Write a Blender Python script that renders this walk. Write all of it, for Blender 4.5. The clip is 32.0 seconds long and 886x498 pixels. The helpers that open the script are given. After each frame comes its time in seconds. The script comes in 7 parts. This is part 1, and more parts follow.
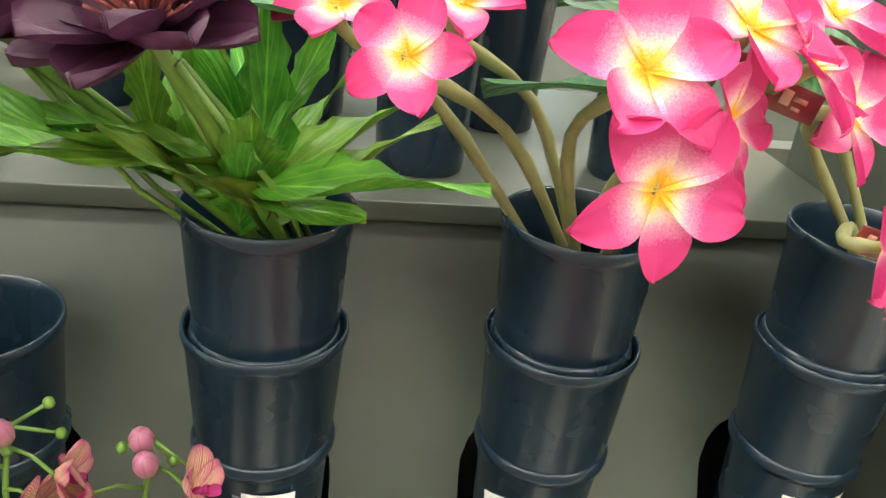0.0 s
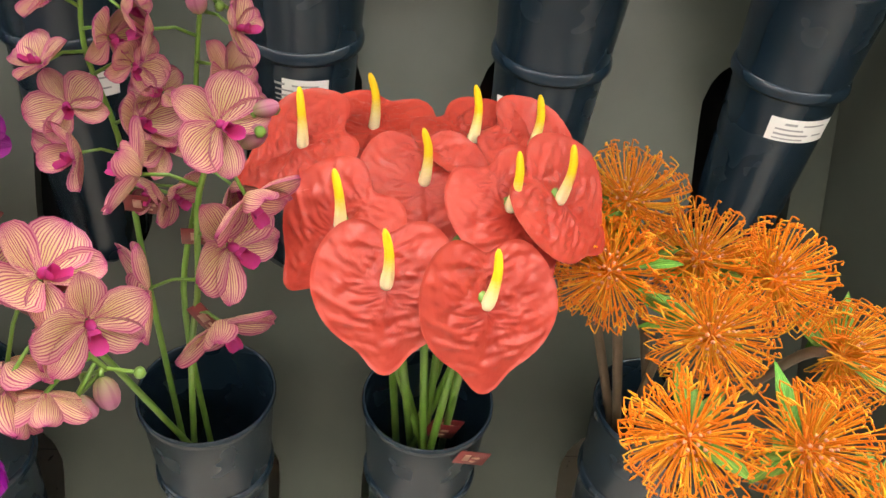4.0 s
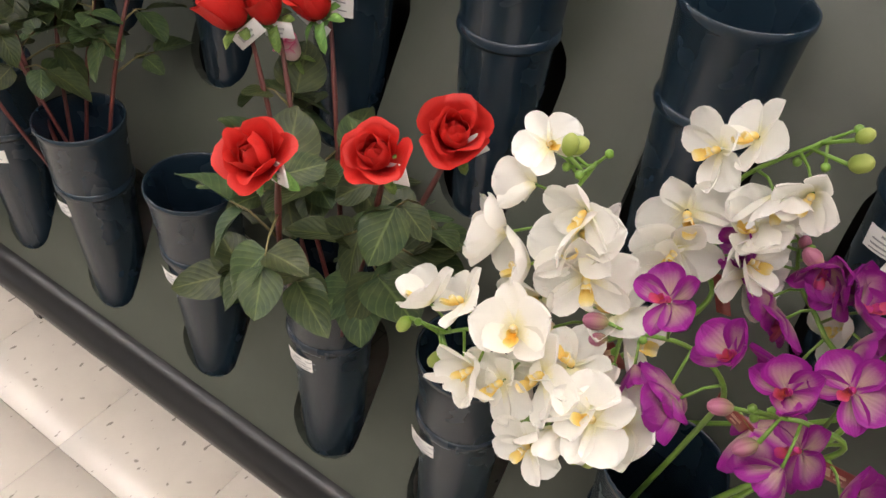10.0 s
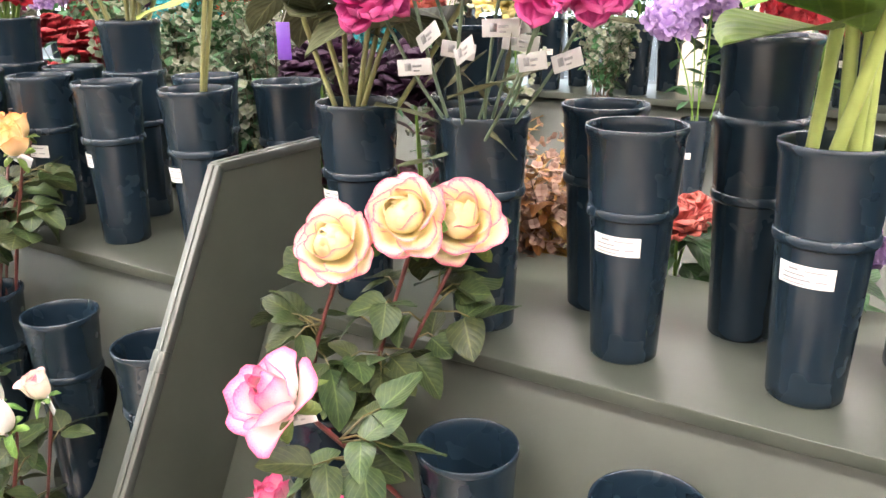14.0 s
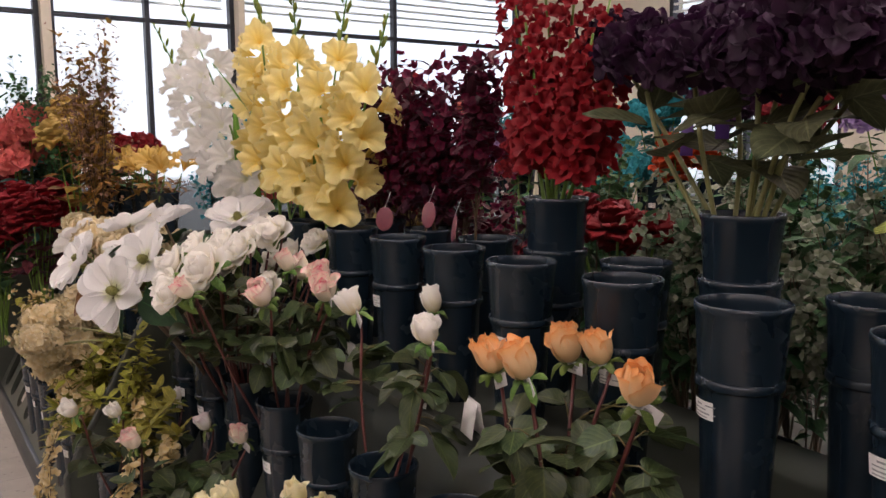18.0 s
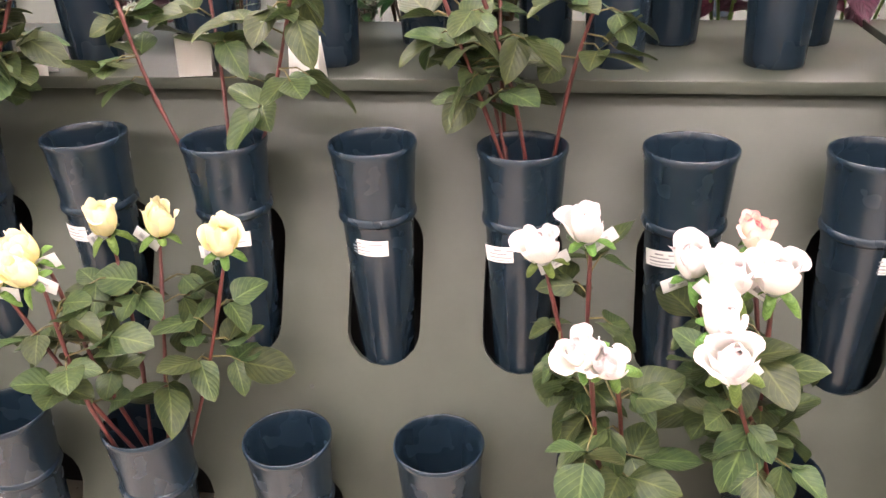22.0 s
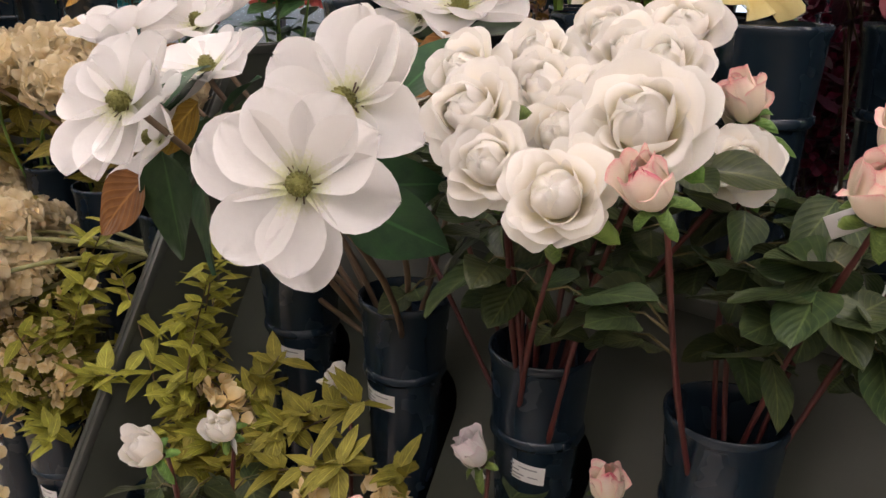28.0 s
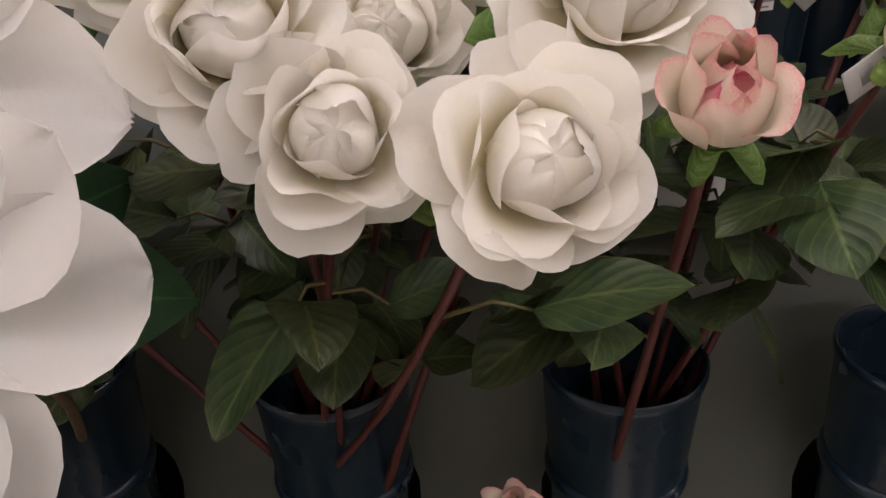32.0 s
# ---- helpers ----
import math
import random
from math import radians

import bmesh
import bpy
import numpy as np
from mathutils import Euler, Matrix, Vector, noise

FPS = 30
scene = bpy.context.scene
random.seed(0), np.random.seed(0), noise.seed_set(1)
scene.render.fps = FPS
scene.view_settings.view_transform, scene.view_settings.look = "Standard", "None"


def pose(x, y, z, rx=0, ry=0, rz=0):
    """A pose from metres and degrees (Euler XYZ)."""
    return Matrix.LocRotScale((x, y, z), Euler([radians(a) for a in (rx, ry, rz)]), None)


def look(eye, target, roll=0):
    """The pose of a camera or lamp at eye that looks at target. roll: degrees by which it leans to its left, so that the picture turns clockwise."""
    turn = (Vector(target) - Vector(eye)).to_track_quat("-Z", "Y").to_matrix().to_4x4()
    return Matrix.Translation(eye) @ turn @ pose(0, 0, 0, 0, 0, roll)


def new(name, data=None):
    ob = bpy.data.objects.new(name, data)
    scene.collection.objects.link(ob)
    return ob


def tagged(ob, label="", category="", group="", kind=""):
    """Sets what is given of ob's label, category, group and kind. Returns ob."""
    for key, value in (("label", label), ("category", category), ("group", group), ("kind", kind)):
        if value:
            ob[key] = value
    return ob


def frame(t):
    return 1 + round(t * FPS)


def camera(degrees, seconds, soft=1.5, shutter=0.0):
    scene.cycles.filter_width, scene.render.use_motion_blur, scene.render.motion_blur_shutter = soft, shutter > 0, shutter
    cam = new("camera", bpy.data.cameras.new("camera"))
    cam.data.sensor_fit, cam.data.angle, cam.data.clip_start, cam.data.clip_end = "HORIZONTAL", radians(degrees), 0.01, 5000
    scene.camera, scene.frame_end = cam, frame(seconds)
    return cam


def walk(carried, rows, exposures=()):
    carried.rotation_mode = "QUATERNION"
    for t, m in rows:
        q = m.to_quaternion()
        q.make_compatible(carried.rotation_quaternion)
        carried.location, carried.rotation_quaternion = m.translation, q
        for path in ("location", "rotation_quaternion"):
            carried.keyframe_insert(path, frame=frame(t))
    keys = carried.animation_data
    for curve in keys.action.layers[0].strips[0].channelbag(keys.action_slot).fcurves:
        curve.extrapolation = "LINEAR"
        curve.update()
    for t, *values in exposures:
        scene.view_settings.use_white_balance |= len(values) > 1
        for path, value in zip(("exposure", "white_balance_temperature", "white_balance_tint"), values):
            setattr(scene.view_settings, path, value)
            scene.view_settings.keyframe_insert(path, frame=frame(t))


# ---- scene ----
# ---- camera and walk
cam = camera(57.32, 32.0, soft=1.5, shutter=0.0)
PATH = [
    (0, (0.2946, 0.3446, 1.4083), (0.6197, 2.1135, 0.5334), 7.08),
    (0.5, (0.3265, 0.2460, 1.3419), (0.6272, 2.0454, 0.5225), 6.09),
    (1, (0.3458, 0.1779, 1.2558), (0.6427, 1.9928, 0.4698), 5.37),
    (1.5, (0.3468, 0.1723, 1.2560), (0.6536, 1.8991, 0.2947), 6.04),
    (2, (0.3471, 0.1663, 1.2585), (0.6299, 1.8106, 0.1556), 6.32),
    (2.5, (0.3470, 0.1687, 1.2565), (0.6241, 1.7777, 0.1013), 6.20),
    (4.5, (0.3050, 0.1530, 1.2952), (0.4268, 1.6819, 0.0115), 8.13),
    (5, (0.2753, 0.1384, 1.2933), (0.1735, 1.6707, 0.0120), 8.00),
    (5.5, (0.2317, 0.1189, 1.3019), (-0.0205, 1.6259, 0.0114), 7.60),
    (6, (0.1580, 0.1360, 1.3540), (-0.1460, 1.5700, -0.0030), 4.80),
    (6.5, (0.1182, 0.1763, 1.3804), (-0.2300, 1.5918, 0.0111), -0.36),
    (7, (0.0869, 0.1956, 1.3893), (-0.2038, 1.6279, 0.0240), -2.61),
    (7.5, (0.0341, 0.2148, 1.4183), (-0.1879, 1.6141, 0.0066), -2.80),
    (8, (0.0099, 0.1986, 1.4065), (-0.2626, 1.6130, 0.0191), -0.94),
    (8.5, (-0.0674, 0.1486, 1.4001), (-0.4191, 1.5681, 0.0358), 3.52),
    (9, (-0.1506, 0.1088, 1.3928), (-0.6097, 1.5110, 0.0425), 6.58),
    (9.5, (-0.2073, 0.1011, 1.3787), (-0.8344, 1.4327, 0.0246), 8.10),
    (10, (-0.2761, 0.1446, 1.3752), (-1.0271, 1.3981, 0.0097), 6.22),
    (10.5, (-0.3241, 0.1820, 1.3755), (-1.1741, 1.3839, 0.0216), 5.42),
    (11, (-0.3751, 0.1706, 1.4011), (-1.3130, 1.3994, 0.1321), 4.74),
    (11.5, (-0.4574, 0.1356, 1.4484), (-1.4641, 1.4599, 0.3381), 3.86),
    (12, (-0.5408, 0.1191, 1.4714), (-1.5593, 1.4653, 0.3988), 3.20),
    (12.5, (-0.6012, 0.1012, 1.4871), (-1.6500, 1.4873, 0.4978), 2.24),
    (13, (-0.6514, 0.0831, 1.5264), (-1.7031, 1.5315, 0.6342), 0.64),
    (13.5, (-0.6870, 0.0883, 1.5711), (-1.6773, 1.6438, 0.7967), 0.09),
    (14, (-0.7077, 0.1269, 1.6280), (-1.7222, 1.7296, 0.9941), -0.76),
    (14.5, (-0.7524, 0.1820, 1.6629), (-1.8146, 1.8040, 1.1721), -1.16),
    (15, (-0.7981, 0.2407, 1.6922), (-2.0155, 1.7741, 1.2841), -1.83),
    (15.5, (-0.8510, 0.2654, 1.6870), (-2.2740, 1.6278, 1.3422), -0.89),
    (17.5, (-1.3982, 0.1794, 1.6987), (-2.9920, 1.3529, 1.4112), -0.62),
    (18, (-1.4897, 0.1672, 1.6761), (-3.1210, 1.2915, 1.4030), -0.15),
    (18.5, (-1.5709, 0.1017, 1.6390), (-3.1529, 1.2959, 1.3722), 0.69),
    (19, (-1.6715, -0.0119, 1.6146), (-3.0905, 1.3693, 1.3339), 1.12),
    (19.5, (-1.7689, -0.0920, 1.6156), (-3.0748, 1.3692, 1.2162), -0.24),
    (20, (-1.8991, -0.0970, 1.5847), (-3.0099, 1.4999, 1.1203), -2.61),
    (20.5, (-2.0310, -0.0938, 1.5469), (-2.8809, 1.6085, 0.9306), -2.64),
    (21, (-2.1464, -0.1401, 1.5059), (-2.7149, 1.6402, 0.7935), -2.65),
    (21.5, (-2.2189, -0.1932, 1.4721), (-2.6067, 1.5946, 0.6637), -2.67),
    (22, (-2.2543, -0.2353, 1.4514), (-2.5777, 1.5206, 0.5500), -2.36),
    (22.5, (-2.2607, -0.2423, 1.4453), (-2.5651, 1.4572, 0.4358), -2.84),
    (23, (-2.2684, -0.2472, 1.4374), (-2.5581, 1.4105, 0.3567), -3.57),
    (23.5, (-2.2760, -0.2568, 1.4309), (-2.5834, 1.3923, 0.3419), -3.59),
    (24, (-2.3122, -0.2766, 1.4269), (-2.7637, 1.3957, 0.4272), -1.12),
    (24.5, (-2.3816, -0.2571, 1.4440), (-3.0783, 1.3712, 0.5149), 0.66),
    (25, (-2.4463, -0.1659, 1.4766), (-3.3614, 1.3753, 0.5894), 0.81),
    (25.5, (-2.5020, -0.0929, 1.4989), (-3.6238, 1.3407, 0.6704), 1.47),
    (26, (-2.6066, -0.0608, 1.5071), (-3.8375, 1.3140, 0.7360), 2.29),
    (26.5, (-2.7621, -0.0460, 1.5293), (-4.0409, 1.3238, 0.8303), 1.29),
    (28.5, (-3.1574, 0.2434, 1.4884), (-4.3213, 1.7405, 0.8526), 0.83),
    (29, (-3.2996, 0.3732, 1.4903), (-4.1750, 2.0462, 0.8309), 0.42),
    (29.5, (-3.3733, 0.4735, 1.4769), (-3.9498, 2.2179, 0.6863), -1.24),
    (30, (-3.3994, 0.5346, 1.4517), (-3.7826, 2.2264, 0.4562), -3.07),
    (30.5, (-3.3940, 0.5520, 1.4431), (-3.6966, 2.2143, 0.3729), -3.46),
    (31, (-3.3908, 0.5256, 1.4414), (-3.6200, 2.1896, 0.3558), -3.33),
    (31.5, (-3.3933, 0.4634, 1.4329), (-3.5829, 2.1600, 0.3909), -3.05),
    (32, (-3.4299, 0.3898, 1.4444), (-3.5474, 2.1370, 0.4783), -3.18),
]
EXPOSURES = [(0.0, 0.3, 6500, -6), (1.0, 0.15, 6500, -8), (2.0, -0.05, 6500, -6), (5.0, 0.0, 6500, 7), (7.5, 0.1, 6500, 10), (9.5, -0.4, 6500, 10), (10.3, -0.48, 6500, 10), (11.0, -0.15, 6500, 10), (12.0, 0.7, 6500, 13), (13.0, 0.8, 6500, 13), (14.0, 0.85, 6500, 10), (14.5, 0.2, 6500, 10), (15.0, -0.45, 6500, 10), (15.5, -0.7, 6500, 10), (17.5, -1.42, 6700, 20), (19.0, -1.2, 6700, 20), (20.0, -0.3, 6700, 16), (21.0, 0.55, 6700, 18), (22.0, 0.8, 6700, 18), (24.5, 0.8, 6700, 20), (26.0, -0.05, 6700, 18), (26.5, -0.3, 6700, 18), (28.5, -1.2, 6600, 17), (29.0, -1.3, 6600, 17), (30.0, -1.5, 6600, 17), (31.0, -1.7, 6600, 17), (32.0, -1.4, 6600, 17)]
walk(cam, [(t, look(eye, target, roll)) for t, eye, target, roll in PATH], EXPOSURES)

# ---- light: ceiling tubes of a shop, and daylight in the far windows
world = bpy.data.worlds.new("shop_world")
scene.world = world
world.use_nodes = True
sky = world.node_tree.nodes.new("ShaderNodeTexSky")
sky.sky_type, sky.sun_disc = "NISHITA", False
sky.sun_elevation, sky.sun_rotation = radians(35), radians(60)
world.node_tree.links.new(sky.outputs[0], world.node_tree.nodes["Background"].inputs[0])
world.node_tree.nodes["Background"].inputs[1].default_value = 0.12
sun = new("sun", bpy.data.lights.new("sun", "SUN"))
sun.data.energy, sun.data.angle, sun.data.color = 2.5, radians(0.5), (1, 0.95, 0.86)
sun.matrix_basis = look((8, 12, 10), (0, 0, 0))
CEIL = 3.9
ROWS_OF_LIGHT = (-3.4, -0.9, 1.6, 4.1)
for ly, power in zip(ROWS_OF_LIGHT, (240, 400, 400, 340)):
    lamp = new("tube_light", bpy.data.lights.new("tube_light", "AREA"))
    lamp.data.shape, lamp.data.size, lamp.data.size_y = "RECTANGLE", 13.0, 0.22
    lamp.data.energy, lamp.data.color = power, (1.0, 0.91, 0.885)
    lamp.matrix_basis = pose(-2.0, ly, CEIL - 0.16)
# ---- small builders -------------------------------------------------------
rng = random.Random(7)


class Build:
    """Collects surfaces into one mesh, with a uv for every vertex."""

    def __init__(self):
        self.v, self.f, self.uv, self.m = [], [], [], []

    def grid(self, fn, nu, nv, mat=0, ring=False):
        b = len(self.v)
        cols = nu if ring else nu + 1
        for j in range(nv + 1):
            for i in range(cols):
                u, v = i / nu, j / nv
                self.v.append(tuple(fn(u, v)))
                self.uv.append((u, v))
        for j in range(nv):
            for i in range(nu):
                k = (i + 1) % cols
                self.f.append((b + j * cols + i, b + j * cols + k, b + (j + 1) * cols + k, b + (j + 1) * cols + i))
                self.m.append(mat)
        return self

    def tube(self, pts, radii, sides=6, mat=0, cap=True):
        pts = [Vector(p) for p in pts]
        n = len(pts)
        if not hasattr(radii, "__len__"):
            radii = [radii] * n
        b = len(self.v)
        side = None
        for i, p in enumerate(pts):
            d = (pts[min(i + 1, n - 1)] - pts[max(i - 1, 0)]).normalized()
            if side is None:
                side = d.orthogonal().normalized()
            side = (side - d * side.dot(d)).normalized()
            up = d.cross(side)
            for k in range(sides):
                a = 2 * math.pi * k / sides
                self.v.append(tuple(p + radii[i] * (math.cos(a) * side + math.sin(a) * up)))
                self.uv.append((k / sides, i / (n - 1)))
        for i in range(n - 1):
            for k in range(sides):
                q = (k + 1) % sides
                self.f.append((b + i * sides + k, b + i * sides + q, b + (i + 1) * sides + q, b + (i + 1) * sides + k))
                self.m.append(mat)
        if cap:
            self.f.append(tuple(b + (n - 1) * sides + k for k in range(sides)))
            self.m.append(mat)
            self.f.append(tuple(b + k for k in reversed(range(sides))))
            self.m.append(mat)
        return self

    def lathe(self, prof, seg=32, mat=0):
        n = len(prof)

        def fn(u, v):
            r, z = prof[round(v * (n - 1))]
            return (r * math.cos(2 * math.pi * u), r * math.sin(2 * math.pi * u), z)
        return self.grid(fn, seg, n - 1, mat, ring=True)

    def ball(self, c, r, mat=0, nu=8, nv=5, squash=(1, 1, 1)):
        def fn(u, v):
            a, e = 2 * math.pi * u, math.pi * (v - 0.5)
            return (c[0] + r * squash[0] * math.cos(a) * math.cos(e), c[1] + r * squash[1] * math.sin(a) * math.cos(e), c[2] + r * squash[2] * math.sin(e))
        return self.grid(fn, nu, nv, mat, ring=True)

    def box(self, lo, hi, mat=0):
        b = len(self.v)
        for x in (lo[0], hi[0]):
            for y in (lo[1], hi[1]):
                for z in (lo[2], hi[2]):
                    self.v.append((x, y, z))
                    self.uv.append((0, 0))
        for q in ((0, 1, 3, 2), (4, 6, 7, 5), (0, 4, 5, 1), (2, 3, 7, 6), (0, 2, 6, 4), (1, 5, 7, 3)):
            self.f.append(tuple(b + k for k in q))
            self.m.append(mat)
        return self

    def add(self, other, mat4, mat_shift=0):
        b = len(self.v)
        self.v += [tuple(mat4 @ Vector(p)) for p in other.v]
        self.uv += other.uv
        self.f += [tuple(b + k for k in q) for q in other.f]
        self.m += [k + mat_shift for k in other.m]
        return self

    def mesh(self, name, *mats, smooth=True):
        me = bpy.data.meshes.new(name)
        me.from_pydata(self.v, [], self.f)
        uvl = me.uv_layers.new(name="UVMap")
        idx = np.empty(len(me.loops), dtype=np.int32)
        me.loops.foreach_get("vertex_index", idx)
        uvl.data.foreach_set("uv", np.array(self.uv, dtype=np.float32)[idx].ravel())
        me.polygons.foreach_set("material_index", np.array(self.m, dtype=np.int32))
        me.polygons.foreach_set("use_smooth", np.full(len(self.f), smooth))
        for m in mats:
            me.materials.append(m)
        me.update()
        return me


def bevelled(bm_box, width=0.003, seg=2):
    """A bmesh box with rounded edges, as a Build."""
    lo, hi = bm_box
    bm = bmesh.new()
    bmesh.ops.create_cube(bm, size=1)
    for v in bm.verts:
        v.co = Vector([lo[k] + (hi[k] - lo[k]) * (v.co[k] + 0.5) for k in range(3)])
    bmesh.ops.bevel(bm, geom=bm.edges[:], offset=width, segments=seg, affect="EDGES", profile=0.5)
    b = Build()
    b.v = [tuple(v.co) for v in bm.verts]
    b.uv = [(0, 0)] * len(b.v)
    b.f = [tuple(v.index for v in f.verts) for f in bm.faces]
    b.m = [0] * len(b.f)
    bm.free()
    return b


def part(name, me, parent, m=None, label=""):
    ob = new(name, me)
    ob.parent = parent
    if m is not None:
        ob.matrix_basis = m
    return tagged(ob, label)


def thing(name, m=None, label="", category="", group="", kind="", me=None):
    ob = new(name, me)
    if m is not None:
        ob.matrix_basis = m
    return tagged(ob, label, category, group, kind)


def aim(place, axis, spin=0.0, size=1.0):
    """A pose at place whose z axis points along axis."""
    q = Vector(axis).to_track_quat("Z", "Y")
    return Matrix.Translation(place) @ q.to_matrix().to_4x4() @ Matrix.Rotation(spin, 4, "Z") @ Matrix.Diagonal((size, size, size, 1))


def bend(a, b, sag=(0, 0, 0), n=9):
    """Points on a bowed line from a to b."""
    a, b, s = Vector(a), Vector(b), Vector(sag)
    return [a.lerp(b, k / (n - 1)) + s * (4 * (k / (n - 1)) * (1 - k / (n - 1))) for k in range(n)]


def spline(pts, n=14):
    """Points on a smooth line through a few places."""
    p = [Vector(q) for q in pts]
    if len(p) == 2:
        return bend(p[0], p[1], n=n)
    p = [2 * p[0] - p[1]] + p + [2 * p[-1] - p[-2]]
    out = []
    segs = len(p) - 3
    for k in range(n):
        s = k / (n - 1) * segs
        i = min(int(s), segs - 1)
        t = s - i
        a, b, c, d = p[i:i + 4]
        out.append(0.5 * ((2 * b) + (c - a) * t + (2 * a - 5 * b + 4 * c - d) * t * t + (3 * b - a - 3 * c + d) * t ** 3))
    return out


# ---- materials ------------------------------------------------------------
def nodes_of(name):
    m = bpy.data.materials.new(name)
    m.use_nodes = True
    nt = m.node_tree
    return m, nt, nt.nodes["Principled BSDF"]


def link(nt, a, b):
    nt.links.new(a, b)


def node(nt, kind, **props):
    n = nt.nodes.new(kind)
    for k, v in props.items():
        n.inputs[k].default_value = v
    return n


def noise_of(nt, scale, detail=4.0, rough=0.55, stretch=None):
    c = nt.nodes.new("ShaderNodeTexCoord")
    n = node(nt, "ShaderNodeTexNoise", Scale=scale, Detail=detail, Roughness=rough)
    if stretch:
        mp = nt.nodes.new("ShaderNodeMapping")
        mp.inputs["Scale"].default_value = stretch
        link(nt, c.outputs["Object"], mp.inputs[0])
        link(nt, mp.outputs[0], n.inputs["Vector"])
    else:
        link(nt, c.outputs["Object"], n.inputs["Vector"])
    return n


def ramp(nt, fac, stops):
    r = nt.nodes.new("ShaderNodeValToRGB")
    while len(r.color_ramp.elements) < len(stops):
        r.color_ramp.elements.new(0.5)
    for e, (p, c) in zip(r.color_ramp.elements, stops):
        e.position, e.color = p, (*c, 1)
    link(nt, fac, r.inputs[0])
    return r.outputs[0]


def mixed(nt, fac, a, b, mode="MIX"):
    m = nt.nodes.new("ShaderNodeMix")
    m.data_type, m.blend_type = "RGBA", mode
    for sock, val in ((m.inputs[0], fac), (m.inputs[6], a), (m.inputs[7], b)):
        if hasattr(val, "links") or hasattr(val, "is_linked"):
            link(nt, val, sock)
        elif isinstance(val, (int, float)):
            sock.default_value = val
        else:
            sock.default_value = (*val, 1)
    return m.outputs[2]


def bump(nt, height, bsdf, strength=0.3, dist=0.002):
    b = node(nt, "ShaderNodeBump", Strength=strength, Distance=dist)
    link(nt, height, b.inputs["Height"])
    link(nt, b.outputs[0], bsdf.inputs["Normal"])


def plain(name, col, rough=0.5, var=0.15, scale=30, metal=0.0, bumps=0.15, dist=0.001, stretch=None, big=4.0, uneven=0.08):
    """Paint, plastic or metal: a base colour with fine grain and broad unevenness."""
    m, nt, p = nodes_of(name)
    n1 = noise_of(nt, scale, stretch=stretch)
    n2 = noise_of(nt, big, 3)
    dark, light = [c * (1 - var) for c in col], [min(1, c * (1 + var)) for c in col]
    c1 = ramp(nt, n1.outputs[0], ((0.3, dark), (0.7, light)))
    c2 = ramp(nt, n2.outputs[0], ((0.3, [c * (1 - var * 0.7) for c in col]), (0.7, [min(1, c * (1 + var * 0.7)) for c in col])))
    link(nt, mixed(nt, 0.5, c1, c2), p.inputs["Base Color"])
    rr = nt.nodes.new("ShaderNodeMapRange")
    rr.inputs[3].default_value, rr.inputs[4].default_value = max(0.02, rough - uneven), min(1, rough + uneven)
    link(nt, n2.outputs[0], rr.inputs[0])
    link(nt, rr.outputs[0], p.inputs["Roughness"])
    p.inputs["Metallic"].default_value = metal
    if bumps:
        bump(nt, n1.outputs[0], p, bumps, dist)
    return m


